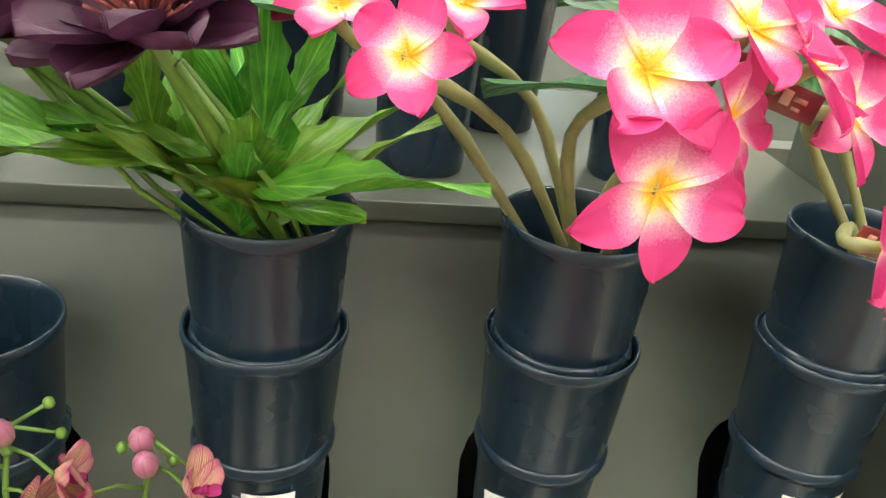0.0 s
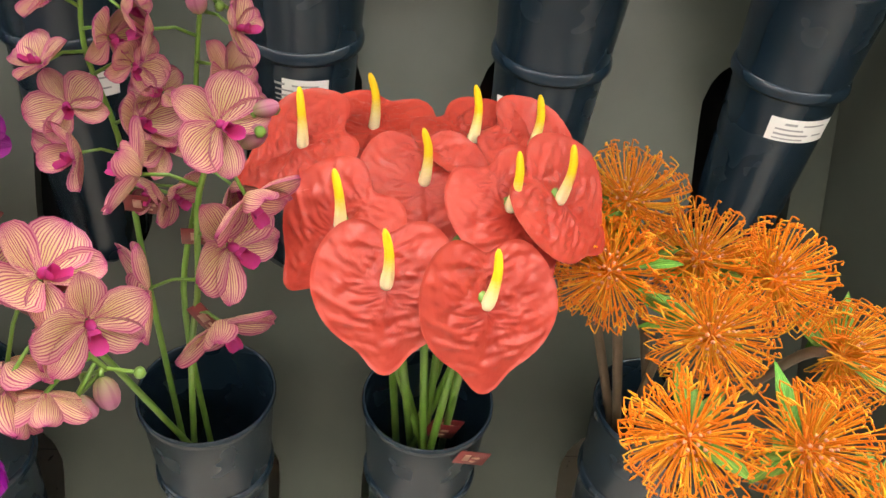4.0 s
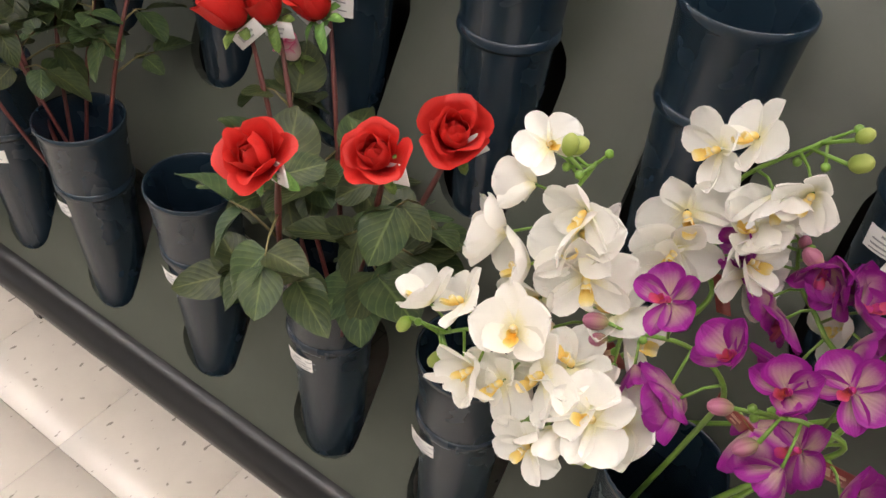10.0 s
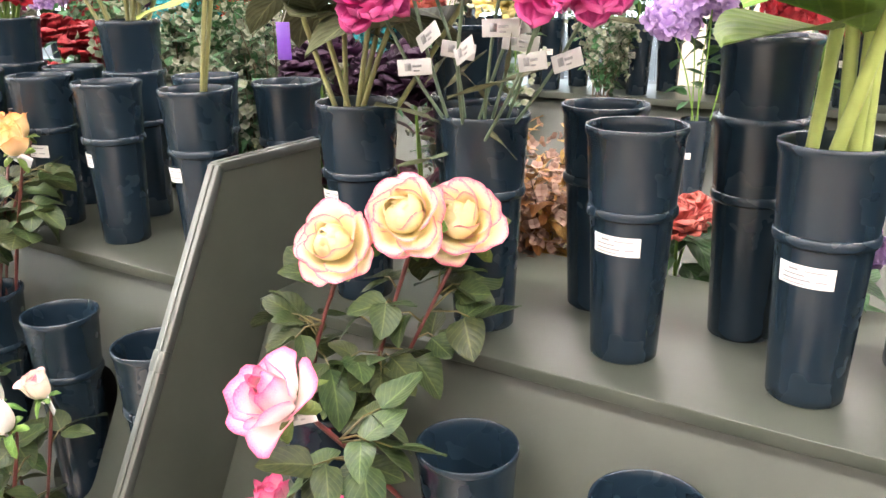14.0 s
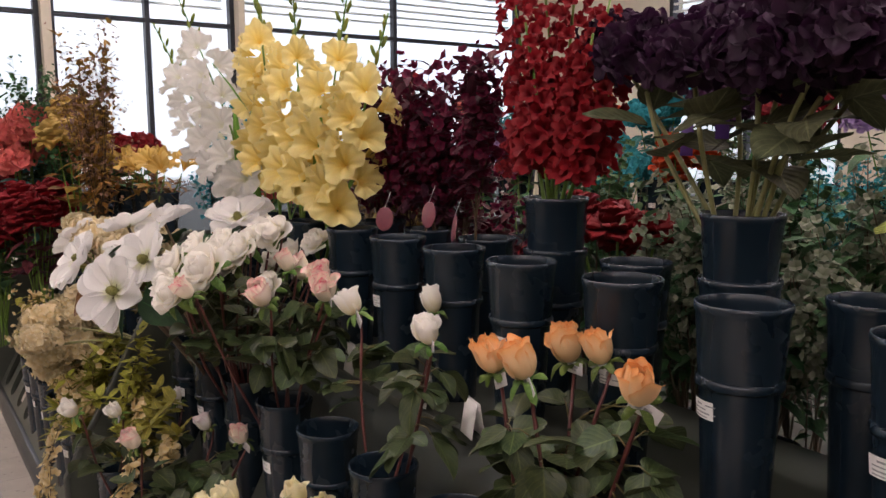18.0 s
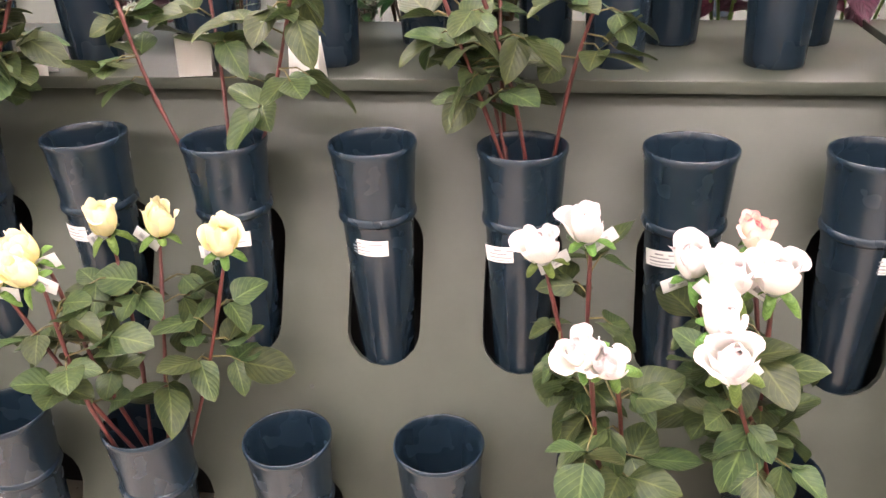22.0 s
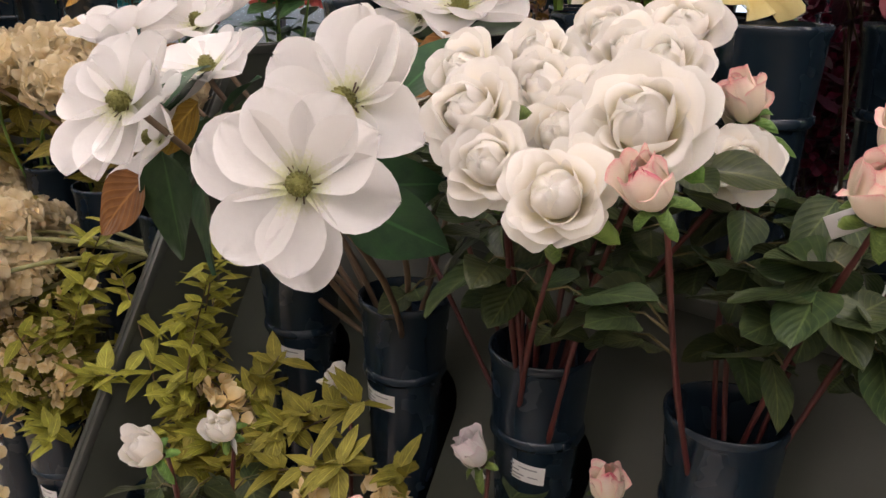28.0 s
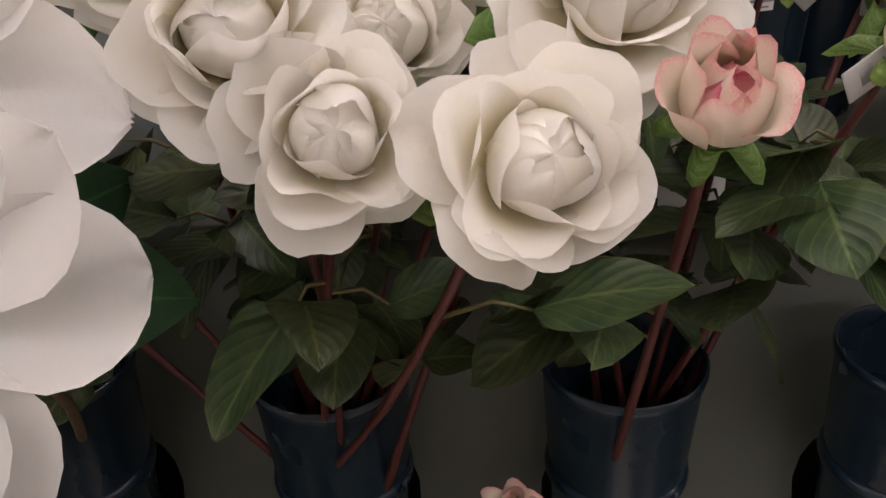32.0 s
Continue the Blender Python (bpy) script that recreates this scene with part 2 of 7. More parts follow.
def petal_mat(name, stops, rough=0.55, vein=0.0, vein_col=(0.3, 0, 0.1), trans=0.32, across=None, veins=1.6, edge=0.0):
    """Cloth petal: colour runs from its foot to its edge, with fibres, faint veins and a little light coming through."""
    m, nt, p = nodes_of(name)
    uv = nt.nodes.new("ShaderNodeUVMap")
    sep = nt.nodes.new("ShaderNodeSeparateXYZ")
    link(nt, uv.outputs[0], sep.inputs[0])
    n = noise_of(nt, 60, 3)
    wob = nt.nodes.new("ShaderNodeMath")
    wob.operation = "MULTIPLY_ADD"
    link(nt, n.outputs[0], wob.inputs[0])
    wob.inputs[1].default_value = 0.22
    sub = nt.nodes.new("ShaderNodeMath")
    sub.operation = "SUBTRACT"
    sub.inputs[1].default_value = 0.11
    link(nt, sep.outputs[1], wob.inputs[2])
    link(nt, wob.outputs[0], sub.inputs[0])
    fac = sub.outputs[0]
    if edge:
        ab = nt.nodes.new("ShaderNodeMath")
        ab.operation = "MULTIPLY_ADD"
        ab.inputs[1].default_value, ab.inputs[2].default_value = 2, -1
        link(nt, sep.outputs[0], ab.inputs[0])
        sq = nt.nodes.new("ShaderNodeMath")
        sq.operation = "ABSOLUTE"
        link(nt, ab.outputs[0], sq.inputs[0])
        ml = nt.nodes.new("ShaderNodeMath")
        ml.operation = "MULTIPLY"
        ml.inputs[1].default_value = edge
        link(nt, sq.outputs[0], ml.inputs[0])
        mx2 = nt.nodes.new("ShaderNodeMath")
        mx2.operation = "MAXIMUM"
        link(nt, fac, mx2.inputs[0])
        link(nt, ml.outputs[0], mx2.inputs[1])
        fac = mx2.outputs[0]
    col = ramp(nt, fac, stops)
    info = nt.nodes.new("ShaderNodeObjectInfo")
    hs = nt.nodes.new("ShaderNodeHueSaturation")
    mr = nt.nodes.new("ShaderNodeMapRange")
    mr.inputs[3].default_value, mr.inputs[4].default_value = 0.88, 1.1
    link(nt, info.outputs["Random"], mr.inputs[0])
    link(nt, mr.outputs[0], hs.inputs["Value"])
    if vein:
        w = node(nt, "ShaderNodeTexWave", Scale=1.0, Distortion=4.0, Detail=3.0)
        w.inputs["Detail Scale"].default_value = 2.0
        mp = nt.nodes.new("ShaderNodeMapping")
        mp.inputs["Scale"].default_value = (veins, 0.25, 1)
        link(nt, uv.outputs[0], mp.inputs[0])
        link(nt, mp.outputs[0], w.inputs["Vector"])
        f = ramp(nt, w.outputs["Fac"], ((0.0, (vein,) * 3), (0.3 if veins < 4 else 0.55, (0, 0, 0))))
        col = mixed(nt, f, col, vein_col)
        bump(nt, w.outputs["Fac"], p, 0.25, 0.001)
    else:
        fine = noise_of(nt, 220, 2)
        crumple = noise_of(nt, 7, 3, 0.5)
        both = nt.nodes.new("ShaderNodeMath")
        both.operation = "MULTIPLY_ADD"
        both.inputs[1].default_value = 9.0
        link(nt, crumple.outputs[0], both.inputs[0])
        link(nt, fine.outputs[0], both.inputs[2])
        bump(nt, both.outputs[0], p, 0.16, 0.0022)
    link(nt, col, hs.inputs["Color"])
    link(nt, hs.outputs[0], p.inputs["Base Color"])
    p.inputs["Roughness"].default_value = rough
    p.inputs["Specular IOR Level"].default_value = 0.3
    out = nt.nodes["Material Output"]
    tr = nt.nodes.new("ShaderNodeBsdfTranslucent")
    link(nt, hs.outputs[0], tr.inputs[0])
    mx = nt.nodes.new("ShaderNodeMixShader")
    mx.inputs[0].default_value = trans
    link(nt, p.outputs[0], mx.inputs[1])
    link(nt, tr.outputs[0], mx.inputs[2])
    link(nt, mx.outputs[0], out.inputs[0])
    return m


def leaf_mat(name, dark, light, rough=0.45, trans=0.12, relief=0.25):
    """Printed cloth leaf: midrib and side veins lighter, mottled, some leaves older than others."""
    m, nt, p = nodes_of(name)
    uv = nt.nodes.new("ShaderNodeUVMap")
    sep = nt.nodes.new("ShaderNodeSeparateXYZ")
    link(nt, uv.outputs[0], sep.inputs[0])
    ab = nt.nodes.new("ShaderNodeMath")
    ab.operation = "MULTIPLY_ADD"
    ab.inputs[1].default_value, ab.inputs[2].default_value = 2, -1
    link(nt, sep.outputs[0], ab.inputs[0])
    a2 = nt.nodes.new("ShaderNodeMath")
    a2.operation = "ABSOLUTE"
    link(nt, ab.outputs[0], a2.inputs[0])
    s = nt.nodes.new("ShaderNodeMath")
    s.operation = "MULTIPLY_ADD"
    s.inputs[1].default_value = -0.45
    link(nt, a2.outputs[0], s.inputs[0])
    link(nt, sep.outputs[1], s.inputs[2])
    w = nt.nodes.new("ShaderNodeMath")
    w.operation = "SINE"
    k = nt.nodes.new("ShaderNodeMath")
    k.operation = "MULTIPLY"
    k.inputs[1].default_value = 42
    link(nt, s.outputs[0], k.inputs[0])
    link(nt, k.outputs[0], w.inputs[0])
    n = noise_of(nt, 45, 4)
    base = ramp(nt, n.outputs[0], ((0.3, dark), (0.75, light)))
    vein = ramp(nt, w.outputs[0], ((0.82, (0, 0, 0)), (0.98, (0.3 if relief > 0.1 else 0.06,) * 3)))
    rib = ramp(nt, a2.outputs[0], ((0.02, (0.6, 0.6, 0.6)), (0.07, (0, 0, 0))))
    col = mixed(nt, vein, base, [c * 1.7 for c in light])
    col = mixed(nt, rib, col, [c * 1.9 for c in light])
    info = nt.nodes.new("ShaderNodeObjectInfo")
    hs = nt.nodes.new("ShaderNodeHueSaturation")
    for lo, hi, sock in ((0.7, 1.3, "Value"), (0.47, 0.525, "Hue")):
        mr = nt.nodes.new("ShaderNodeMapRange")
        mr.inputs[3].default_value, mr.inputs[4].default_value = lo, hi
        link(nt, info.outputs["Random"], mr.inputs[0])
        link(nt, mr.outputs[0], hs.inputs[sock])
    link(nt, col, hs.inputs["Color"])
    link(nt, hs.outputs[0], p.inputs["Base Color"])
    p.inputs["Roughness"].default_value = rough
    p.inputs["Specular IOR Level"].default_value = 0.26
    bump(nt, w.outputs[0], p, relief, 0.0015)
    tr = nt.nodes.new("ShaderNodeBsdfTranslucent")
    link(nt, hs.outputs[0], tr.inputs[0])
    mx = nt.nodes.new("ShaderNodeMixShader")
    mx.inputs[0].default_value = trans
    link(nt, p.outputs[0], mx.inputs[1])
    link(nt, tr.outputs[0], mx.inputs[2])
    link(nt, mx.outputs[0], nt.nodes["Material Output"].inputs[0])
    return m


# ---- materials
M = {}
M["panel"] = plain("grey_green_laminate", (0.056, 0.0637, 0.0505), 0.40, 0.14, 14, bumps=0.06, big=1.6)
M["vase"] = plain("dark_blue_plastic", (0.0085, 0.0185, 0.0300), 0.27, 0.12, 25, bumps=0.03, dist=0.0004, big=9, uneven=0.03)
# near-black board colour; behind the slots it stands for the shade inside
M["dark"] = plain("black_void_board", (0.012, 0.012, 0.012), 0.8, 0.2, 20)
M["rubber"] = plain("black_rubber_bumper", (0.012, 0.012, 0.013), 0.33, 0.2, 40, bumps=0.08)
M["metal"] = plain("worn_aluminium_trim", (0.13, 0.14, 0.13), 0.48, 0.22, 60, metal=0.8, bumps=0.1, stretch=(1, 1, 0.05))
M["paper"] = plain("white_label_paper", (0.78, 0.77, 0.75), 0.6, 0.04, 50, bumps=0.03)
M["tag_paper"] = plain("grey_white_tag_card", (0.50, 0.50, 0.50), 0.45, 0.08, 80, bumps=0.05)
M["ink"] = plain("grey_printing_ink", (0.30, 0.30, 0.31), 0.6, 0.3, 200, bumps=0)
M["tag_red"] = plain("dark_red_tag_card", (0.16, 0.022, 0.02), 0.35, 0.3, 120, bumps=0.1)
M["ink_pale"] = plain("pale_printing_ink", (0.45, 0.25, 0.18), 0.5, 0.4, 200, bumps=0)
M["rose_stem"] = plain("red_brown_stem", (0.085, 0.018, 0.015), 0.5, 0.4, 70, bumps=0.4)
M["rose_twig"] = plain("green_brown_twig", (0.12, 0.10, 0.035), 0.5, 0.35, 70, bumps=0.3)
M["green_stem"] = plain("green_plastic_stem", (0.13, 0.24, 0.035), 0.42, 0.3, 40, bumps=0.25)
M["brown_stem"] = plain("brown_stem", (0.10, 0.065, 0.035), 0.6, 0.35, 60, bumps=0.5)
M["sage_stem"] = plain("sage_green_stem", (0.105, 0.15, 0.095), 0.5, 0.25, 50, bumps=0.3)
M["lime_stem"] = plain("pale_lime_stem", (0.30, 0.36, 0.10), 0.45, 0.25, 30, bumps=0.25)
M["pale_stem"] = plain("pale_olive_stem", (0.24, 0.24, 0.10), 0.5, 0.3, 50, bumps=0.4)
M["rose_leaf"] = leaf_mat("rose_leaf_cloth", (0.017, 0.037, 0.018), (0.078, 0.100, 0.036), 0.36, relief=0.13)
M["green_leaf"] = leaf_mat("bright_leaf_cloth", (0.075, 0.20, 0.026), (0.18, 0.34, 0.055))
M["poppy_leaf"] = leaf_mat("yellow_green_leaf_cloth", (0.050, 0.15, 0.014), (0.15, 0.31, 0.036), 0.34, relief=0.2)
M["deep_leaf"] = leaf_mat("deep_green_leaf_cloth", (0.025, 0.075, 0.03), (0.06, 0.14, 0.05))
M["magnolia_leaf"] = leaf_mat("magnolia_leaf_cloth", (0.018, 0.05, 0.022), (0.035, 0.085, 0.03), 0.42, relief=0.06)
M["bronze_leaf"] = leaf_mat("bronze_leaf_cloth", (0.20, 0.10, 0.02), (0.34, 0.19, 0.045), 0.5)
M["grey_leaf"] = leaf_mat("grey_green_leaf_cloth", (0.060, 0.068, 0.036), (0.125, 0.132, 0.070), 0.6)
M["olive_leaf"] = leaf_mat("olive_yellow_leaf_cloth", (0.13, 0.12, 0.018), (0.30, 0.27, 0.045), 0.55)
M["lime_leaf"] = leaf_mat("lime_leaf_cloth", (0.18, 0.24, 0.05), (0.32, 0.38, 0.10), 0.5)
M["wine_leaf"] = leaf_mat("wine_leaf_cloth", (0.05, 0.012, 0.02), (0.12, 0.03, 0.045), 0.5)
M["teal_leaf"] = leaf_mat("teal_leaf_cloth", (0.03, 0.16, 0.14), (0.12, 0.32, 0.28), 0.6)
M["red_rose"] = petal_mat("red_rose_petal", ((0.0, (0.34, 0.010, 0.010)), (0.6, (0.52, 0.016, 0.014)), (1.0, (0.58, 0.035, 0.028))), 0.5)
M["pink_rose"] = petal_mat("pink_rose_petal", ((0.0, (0.82, 0.62, 0.56)), (0.6, (0.85, 0.56, 0.60)), (0.85, (0.80, 0.26, 0.42)), (1.0, (0.70, 0.08, 0.24))), 0.5)
M["peace_rose"] = petal_mat("yellow_pink_rose_petal", ((0.0, (0.86, 0.68, 0.24)), (0.78, (0.89, 0.81, 0.50)), (0.92, (0.87, 0.60, 0.50)), (1.0, (0.80, 0.14, 0.28))), 0.5)
M["blush_pink_rose"] = petal_mat("blush_pink_petal", ((0.0, (0.85, 0.72, 0.66)), (0.7, (0.85, 0.64, 0.64)), (0.9, (0.80, 0.30, 0.44)), (1.0, (0.74, 0.10, 0.26))), 0.5)
# white petal; the cream foot paints in warm light bounced deep between petals
M["white_rose"] = petal_mat("white_rose_petal", ((0.0, (0.88, 0.76, 0.40)), (0.35, (0.92, 0.86, 0.66)), (0.70, (0.93, 0.90, 0.83)), (1.0, (0.94, 0.925, 0.885))), 0.5, trans=0.45)
M["blush_rose"] = petal_mat("blush_rose_petal", ((0.0, (0.86, 0.78, 0.60)), (0.8, (0.88, 0.78, 0.66)), (0.94, (0.87, 0.66, 0.58)), (1.0, (0.84, 0.42, 0.42))), 0.5)
M["blush_rose_heart"] = petal_mat("pink_heart_petal", ((0.0, (0.87, 0.70, 0.60)), (0.6, (0.87, 0.62, 0.54)), (0.9, (0.83, 0.34, 0.37)), (1.0, (0.76, 0.15, 0.26))), 0.5)
M["peace_rose_heart"] = petal_mat("yellow_heart_petal", ((0.0, (0.86, 0.68, 0.26)), (0.7, (0.89, 0.79, 0.44)), (1.0, (0.89, 0.76, 0.50))), 0.5)
M["pinkwhite_rose"] = petal_mat("pinkish_white_petal", ((0.0, (0.84, 0.82, 0.70)), (0.7, (0.88, 0.86, 0.84)), (1.0, (0.87, 0.76, 0.78))), 0.5, trans=0.42)
M["yellow_rose"] = petal_mat("pale_yellow_petal", ((0.0, (0.80, 0.68, 0.22)), (0.5, (0.87, 0.79, 0.44)), (1.0, (0.88, 0.82, 0.58))), 0.5)
M["orange_rose"] = petal_mat("apricot_petal", ((0.0, (0.86, 0.66, 0.36)), (0.7, (0.87, 0.62, 0.35)), (0.92, (0.85, 0.49, 0.22)), (1.0, (0.82, 0.36, 0.12))), 0.5)
M["magnolia"] = petal_mat("magnolia_petal", ((0.0, (0.72, 0.74, 0.45)), (0.16, (0.87, 0.86, 0.84)), (1.0, (0.88, 0.87, 0.86))), 0.55, trans=0.42)
M["purple_orchid"] = petal_mat("two_tone_purple_orchid", ((0.0, (0.22, 0.01, 0.16)), (0.15, (0.42, 0.30, 0.24)), (0.40, (0.36, 0.17, 0.25)), (0.62, (0.27, 0.015, 0.23)), (1.0, (0.22, 0.008, 0.20))), 0.5, 0.10, (0.24, 0.02, 0.2), veins=3.0, edge=0.85)
M["purple_orchid_lip"] = petal_mat("purple_lip", ((0.0, (0.6, 0.12, 0.08)), (1.0, (0.40, 0.015, 0.22))), 0.5)
M["magenta_orchid"] = petal_mat("magenta_orchid", ((0.0, (0.27, 0.006, 0.22)), (0.5, (0.37, 0.012, 0.37)), (1.0, (0.36, 0.013, 0.40))), 0.5, 0.12, (0.28, 0.0, 0.26))
M["magenta_orchid_lip"] = petal_mat("magenta_lip", ((0.0, (0.58, 0.10, 0.10)), (1.0, (0.42, 0.02, 0.24))), 0.5)
M["veined_orchid"] = petal_mat("veined_pink_orchid", ((0.0, (0.36, 0.04, 0.15)), (0.2, (0.60, 0.46, 0.20)), (0.55, (0.72, 0.49, 0.31)), (0.85, (0.57, 0.22, 0.27)), (1.0, (0.38, 0.045, 0.20))), 0.5, 0.95, (0.32, 0.02, 0.13), veins=6.2, edge=0.92)
M["veined_orchid_lip"] = petal_mat("veined_lip", ((0.0, (0.42, 0.02, 0.10)), (1.0, (0.52, 0.05, 0.28))), 0.5)
M["white_orchid"] = petal_mat("white_orchid", ((0.0, (0.80, 0.76, 0.45)), (0.2, (0.86, 0.85, 0.79)), (1.0, (0.88, 0.87, 0.83))), 0.5, trans=0.42)
M["white_orchid_lip"] = petal_mat("white_orchid_lip", ((0.0, (0.80, 0.45, 0.05)), (0.6, (0.82, 0.66, 0.22)), (1.0, (0.84, 0.82, 0.7))), 0.5)
M["orchid_bud"] = petal_mat("orchid_bud", ((0.0, (0.30, 0.36, 0.10)), (0.6, (0.42, 0.16, 0.24)), (1.0, (0.50, 0.20, 0.30))), 0.45, 0.3, (0.2, 0.02, 0.1))
M["white_orchid_bud"] = petal_mat("green_bud", ((0.0, (0.18, 0.30, 0.04)), (1.0, (0.45, 0.50, 0.15))), 0.45)
M["spathe"] = petal_mat("anthurium_spathe", ((0.0, (0.30, 0.026, 0.017)), (0.5, (0.37, 0.040, 0.026)), (1.0, (0.39, 0.047, 0.031))), 0.30, 0.3, (0.24, 0.012, 0.008), trans=0.0, veins=2.0)
M["spadix"] = petal_mat("anthurium_spadix", ((0.0, (0.82, 0.74, 0.50)), (0.35, (0.84, 0.70, 0.30)), (0.6, (0.82, 0.56, 0.01)), (1.0, (0.82, 0.52, 0.01))), 0.5, trans=0.05)
M["pin_orange"] = petal_mat("orange_thread", ((0.0, (0.84, 0.34, 0.02)), (1.0, (0.80, 0.22, 0.008))), 0.45, trans=0.35)
M["pin_tip"] = petal_mat("orange_thread_tip", ((0.0, (0.86, 0.50, 0.05)), (1.0, (0.86, 0.44, 0.03))), 0.45, trans=0.35)
M["pin_heart"] = petal_mat("pink_heart", ((0.0, (0.74, 0.30, 0.16)), (1.0, (0.78, 0.42, 0.26))), 0.5, trans=0.1)
M["frangipani"] = petal_mat("pink_frangipani", ((0.0, (0.82, 0.34, 0.01)), (0.10, (0.84, 0.50, 0.05)), (0.18, (0.86, 0.62, 0.50)), (0.29, (0.74, 0.26, 0.42)), (0.44, (0.58, 0.045, 0.20)), (1.0, (0.54, 0.026, 0.15))), 0.45)
M["dark_poppy"] = petal_mat("blackish_purple_petal", ((0.0, (0.03, 0.008, 0.02)), (1.0, (0.075, 0.022, 0.055))), 0.45, 0.4, (0.02, 0.004, 0.012))
M["poppy_thread"] = petal_mat("dusky_red_thread", ((0.0, (0.10, 0.015, 0.02)), (1.0, (0.18, 0.04, 0.035))), 0.6)
M["orange_hydrangea"] = petal_mat("orange_hydrangea", ((0.0, (0.38, 0.028, 0.006)), (1.0, (0.58, 0.068, 0.012))), 0.55)
M["purple_hydrangea"] = petal_mat("dark_purple_hydrangea", ((0.0, (0.018, 0.005, 0.018)), (1.0, (0.042, 0.011, 0.040))), 0.6)
M["lime_hydrangea"] = petal_mat("lime_hydrangea", ((0.0, (0.35, 0.45, 0.08)), (1.0, (0.60, 0.68, 0.22))), 0.6)
M["cream_hydrangea"] = petal_mat("cream_hydrangea", ((0.0, (0.68, 0.54, 0.30)), (1.0, (0.82, 0.73, 0.52))), 0.6)
M["teal_hydrangea"] = petal_mat("teal_hydrangea", ((0.0, (0.02, 0.22, 0.26)), (1.0, (0.05, 0.42, 0.48))), 0.6)
M["fuchsia"] = petal_mat("fuchsia_carnation", ((0.0, (0.38, 0.012, 0.13)), (0.6, (0.60, 0.04, 0.25)), (1.0, (0.72, 0.13, 0.36))), 0.55)
M["crimson"] = petal_mat("crimson_floret", ((0.0, (0.14, 0.003, 0.008)), (1.0, (0.27, 0.007, 0.014))), 0.55, trans=0.2)
M["burgundy"] = petal_mat("burgundy_floret", ((0.0, (0.08, 0.004, 0.025)), (1.0, (0.19, 0.010, 0.045))), 0.55)
M["yellow_glad"] = petal_mat("yellow_gladiolus", ((0.0, (0.78, 0.50, 0.06)), (0.35, (0.85, 0.66, 0.19)), (1.0, (0.88, 0.77, 0.37))), 0.5)
M["white_glad"] = petal_mat("white_gladiolus", ((0.0, (0.72, 0.72, 0.5)), (0.4, (0.80, 0.79, 0.74)), (1.0, (0.82, 0.81, 0.78))), 0.5)
M["gladiolus_bud"] = petal_mat("gladiolus_bud", ((0.0, (0.12, 0.22, 0.04)), (0.7, (0.30, 0.36, 0.08)), (1.0, (0.62, 0.55, 0.16))), 0.5)
M["cream_floret"] = petal_mat("cream_floret", ((0.0, (0.68, 0.50, 0.22)), (1.0, (0.80, 0.70, 0.46))), 0.6)
M["dusty_floret"] = petal_mat("dusty_mauve_floret", ((0.0, (0.30, 0.18, 0.14)), (1.0, (0.46, 0.32, 0.26))), 0.7)
M["white_floret"] = petal_mat("greenish_white_floret", ((0.0, (0.22, 0.26, 0.16)), (1.0, (0.36, 0.36, 0.30))), 0.6)
M["coral_floret"] = petal_mat("coral_floret", ((0.0, (0.62, 0.12, 0.12)), (1.0, (0.72, 0.20, 0.16))), 0.6)
M["gold_lily"] = petal_mat("gold_lily_petal", ((0.0, (0.50, 0.28, 0.04)), (1.0, (0.74, 0.52, 0.16))), 0.55)
M["lavender"] = petal_mat("lavender_floret", ((0.0, (0.28, 0.16, 0.40)), (1.0, (0.50, 0.36, 0.60))), 0.6)
M["violet_card"] = plain("violet_tag_card", (0.11, 0.03, 0.30), 0.4, 0.2, 80)
M["wine_card"] = plain("wine_red_card", (0.20, 0.05, 0.07), 0.4, 0.2, 80)
M["cone"] = plain("magnolia_cone", (0.20, 0.20, 0.05), 0.6, 0.5, 300, bumps=0.8)
M["calyx"] = leaf_mat("calyx_cloth", (0.07, 0.14, 0.03), (0.14, 0.22, 0.055))

# ---- floor, ceiling, walls
def floor_mat():
    m, nt, p = nodes_of("speckled_vinyl_tile")
    n1, n2, n3 = noise_of(nt, 70, 1, stretch=(1.0, 0.55, 1.0)), noise_of(nt, 9, 4), noise_of(nt, 1.3, 3)
    base = ramp(nt, n2.outputs[0], ((0.3, (0.55, 0.50, 0.44)), (0.7, (0.62, 0.57, 0.50))))
    sp = ramp(nt, n1.outputs[0], ((0.27, (0.85, 0.85, 0.85)), (0.31, (0, 0, 0))))
    col = mixed(nt, sp, base, (0.17, 0.15, 0.13))
    dirt = ramp(nt, n3.outputs[0], ((0.35, (0.25, 0.25, 0.25)), (0.6, (0, 0, 0))))
    link(nt, mixed(nt, dirt, col, (0.46, 0.42, 0.36)), p.inputs["Base Color"])
    r = nt.nodes.new("ShaderNodeMapRange")
    r.inputs[3].default_value, r.inputs[4].default_value = 0.16, 0.34
    link(nt, n3.outputs[0], r.inputs[0])
    link(nt, r.outputs[0], p.inputs["Roughness"])
    bump(nt, n2.outputs[0], p, 0.05, 0.001)
    return m


M["floor"] = floor_mat()
M["joint"] = plain("floor_joint", (0.25, 0.22, 0.19), 0.6, 0.2, 60)
M["cream_wall"] = plain("cream_wall_paint", (0.62, 0.57, 0.46), 0.6, 0.06, 20, bumps=0.1)
M["ceiling"] = plain("white_ceiling_board", (0.56, 0.55, 0.53), 0.8, 0.05, 60, bumps=0.4)
M["frame_dark"] = plain("dark_bronze_window_frame", (0.03, 0.035, 0.045), 0.4, 0.2, 40, metal=0.4)
X0, X1, Y0, Y1 = -8.6, 6.0, -5.0, 6.2
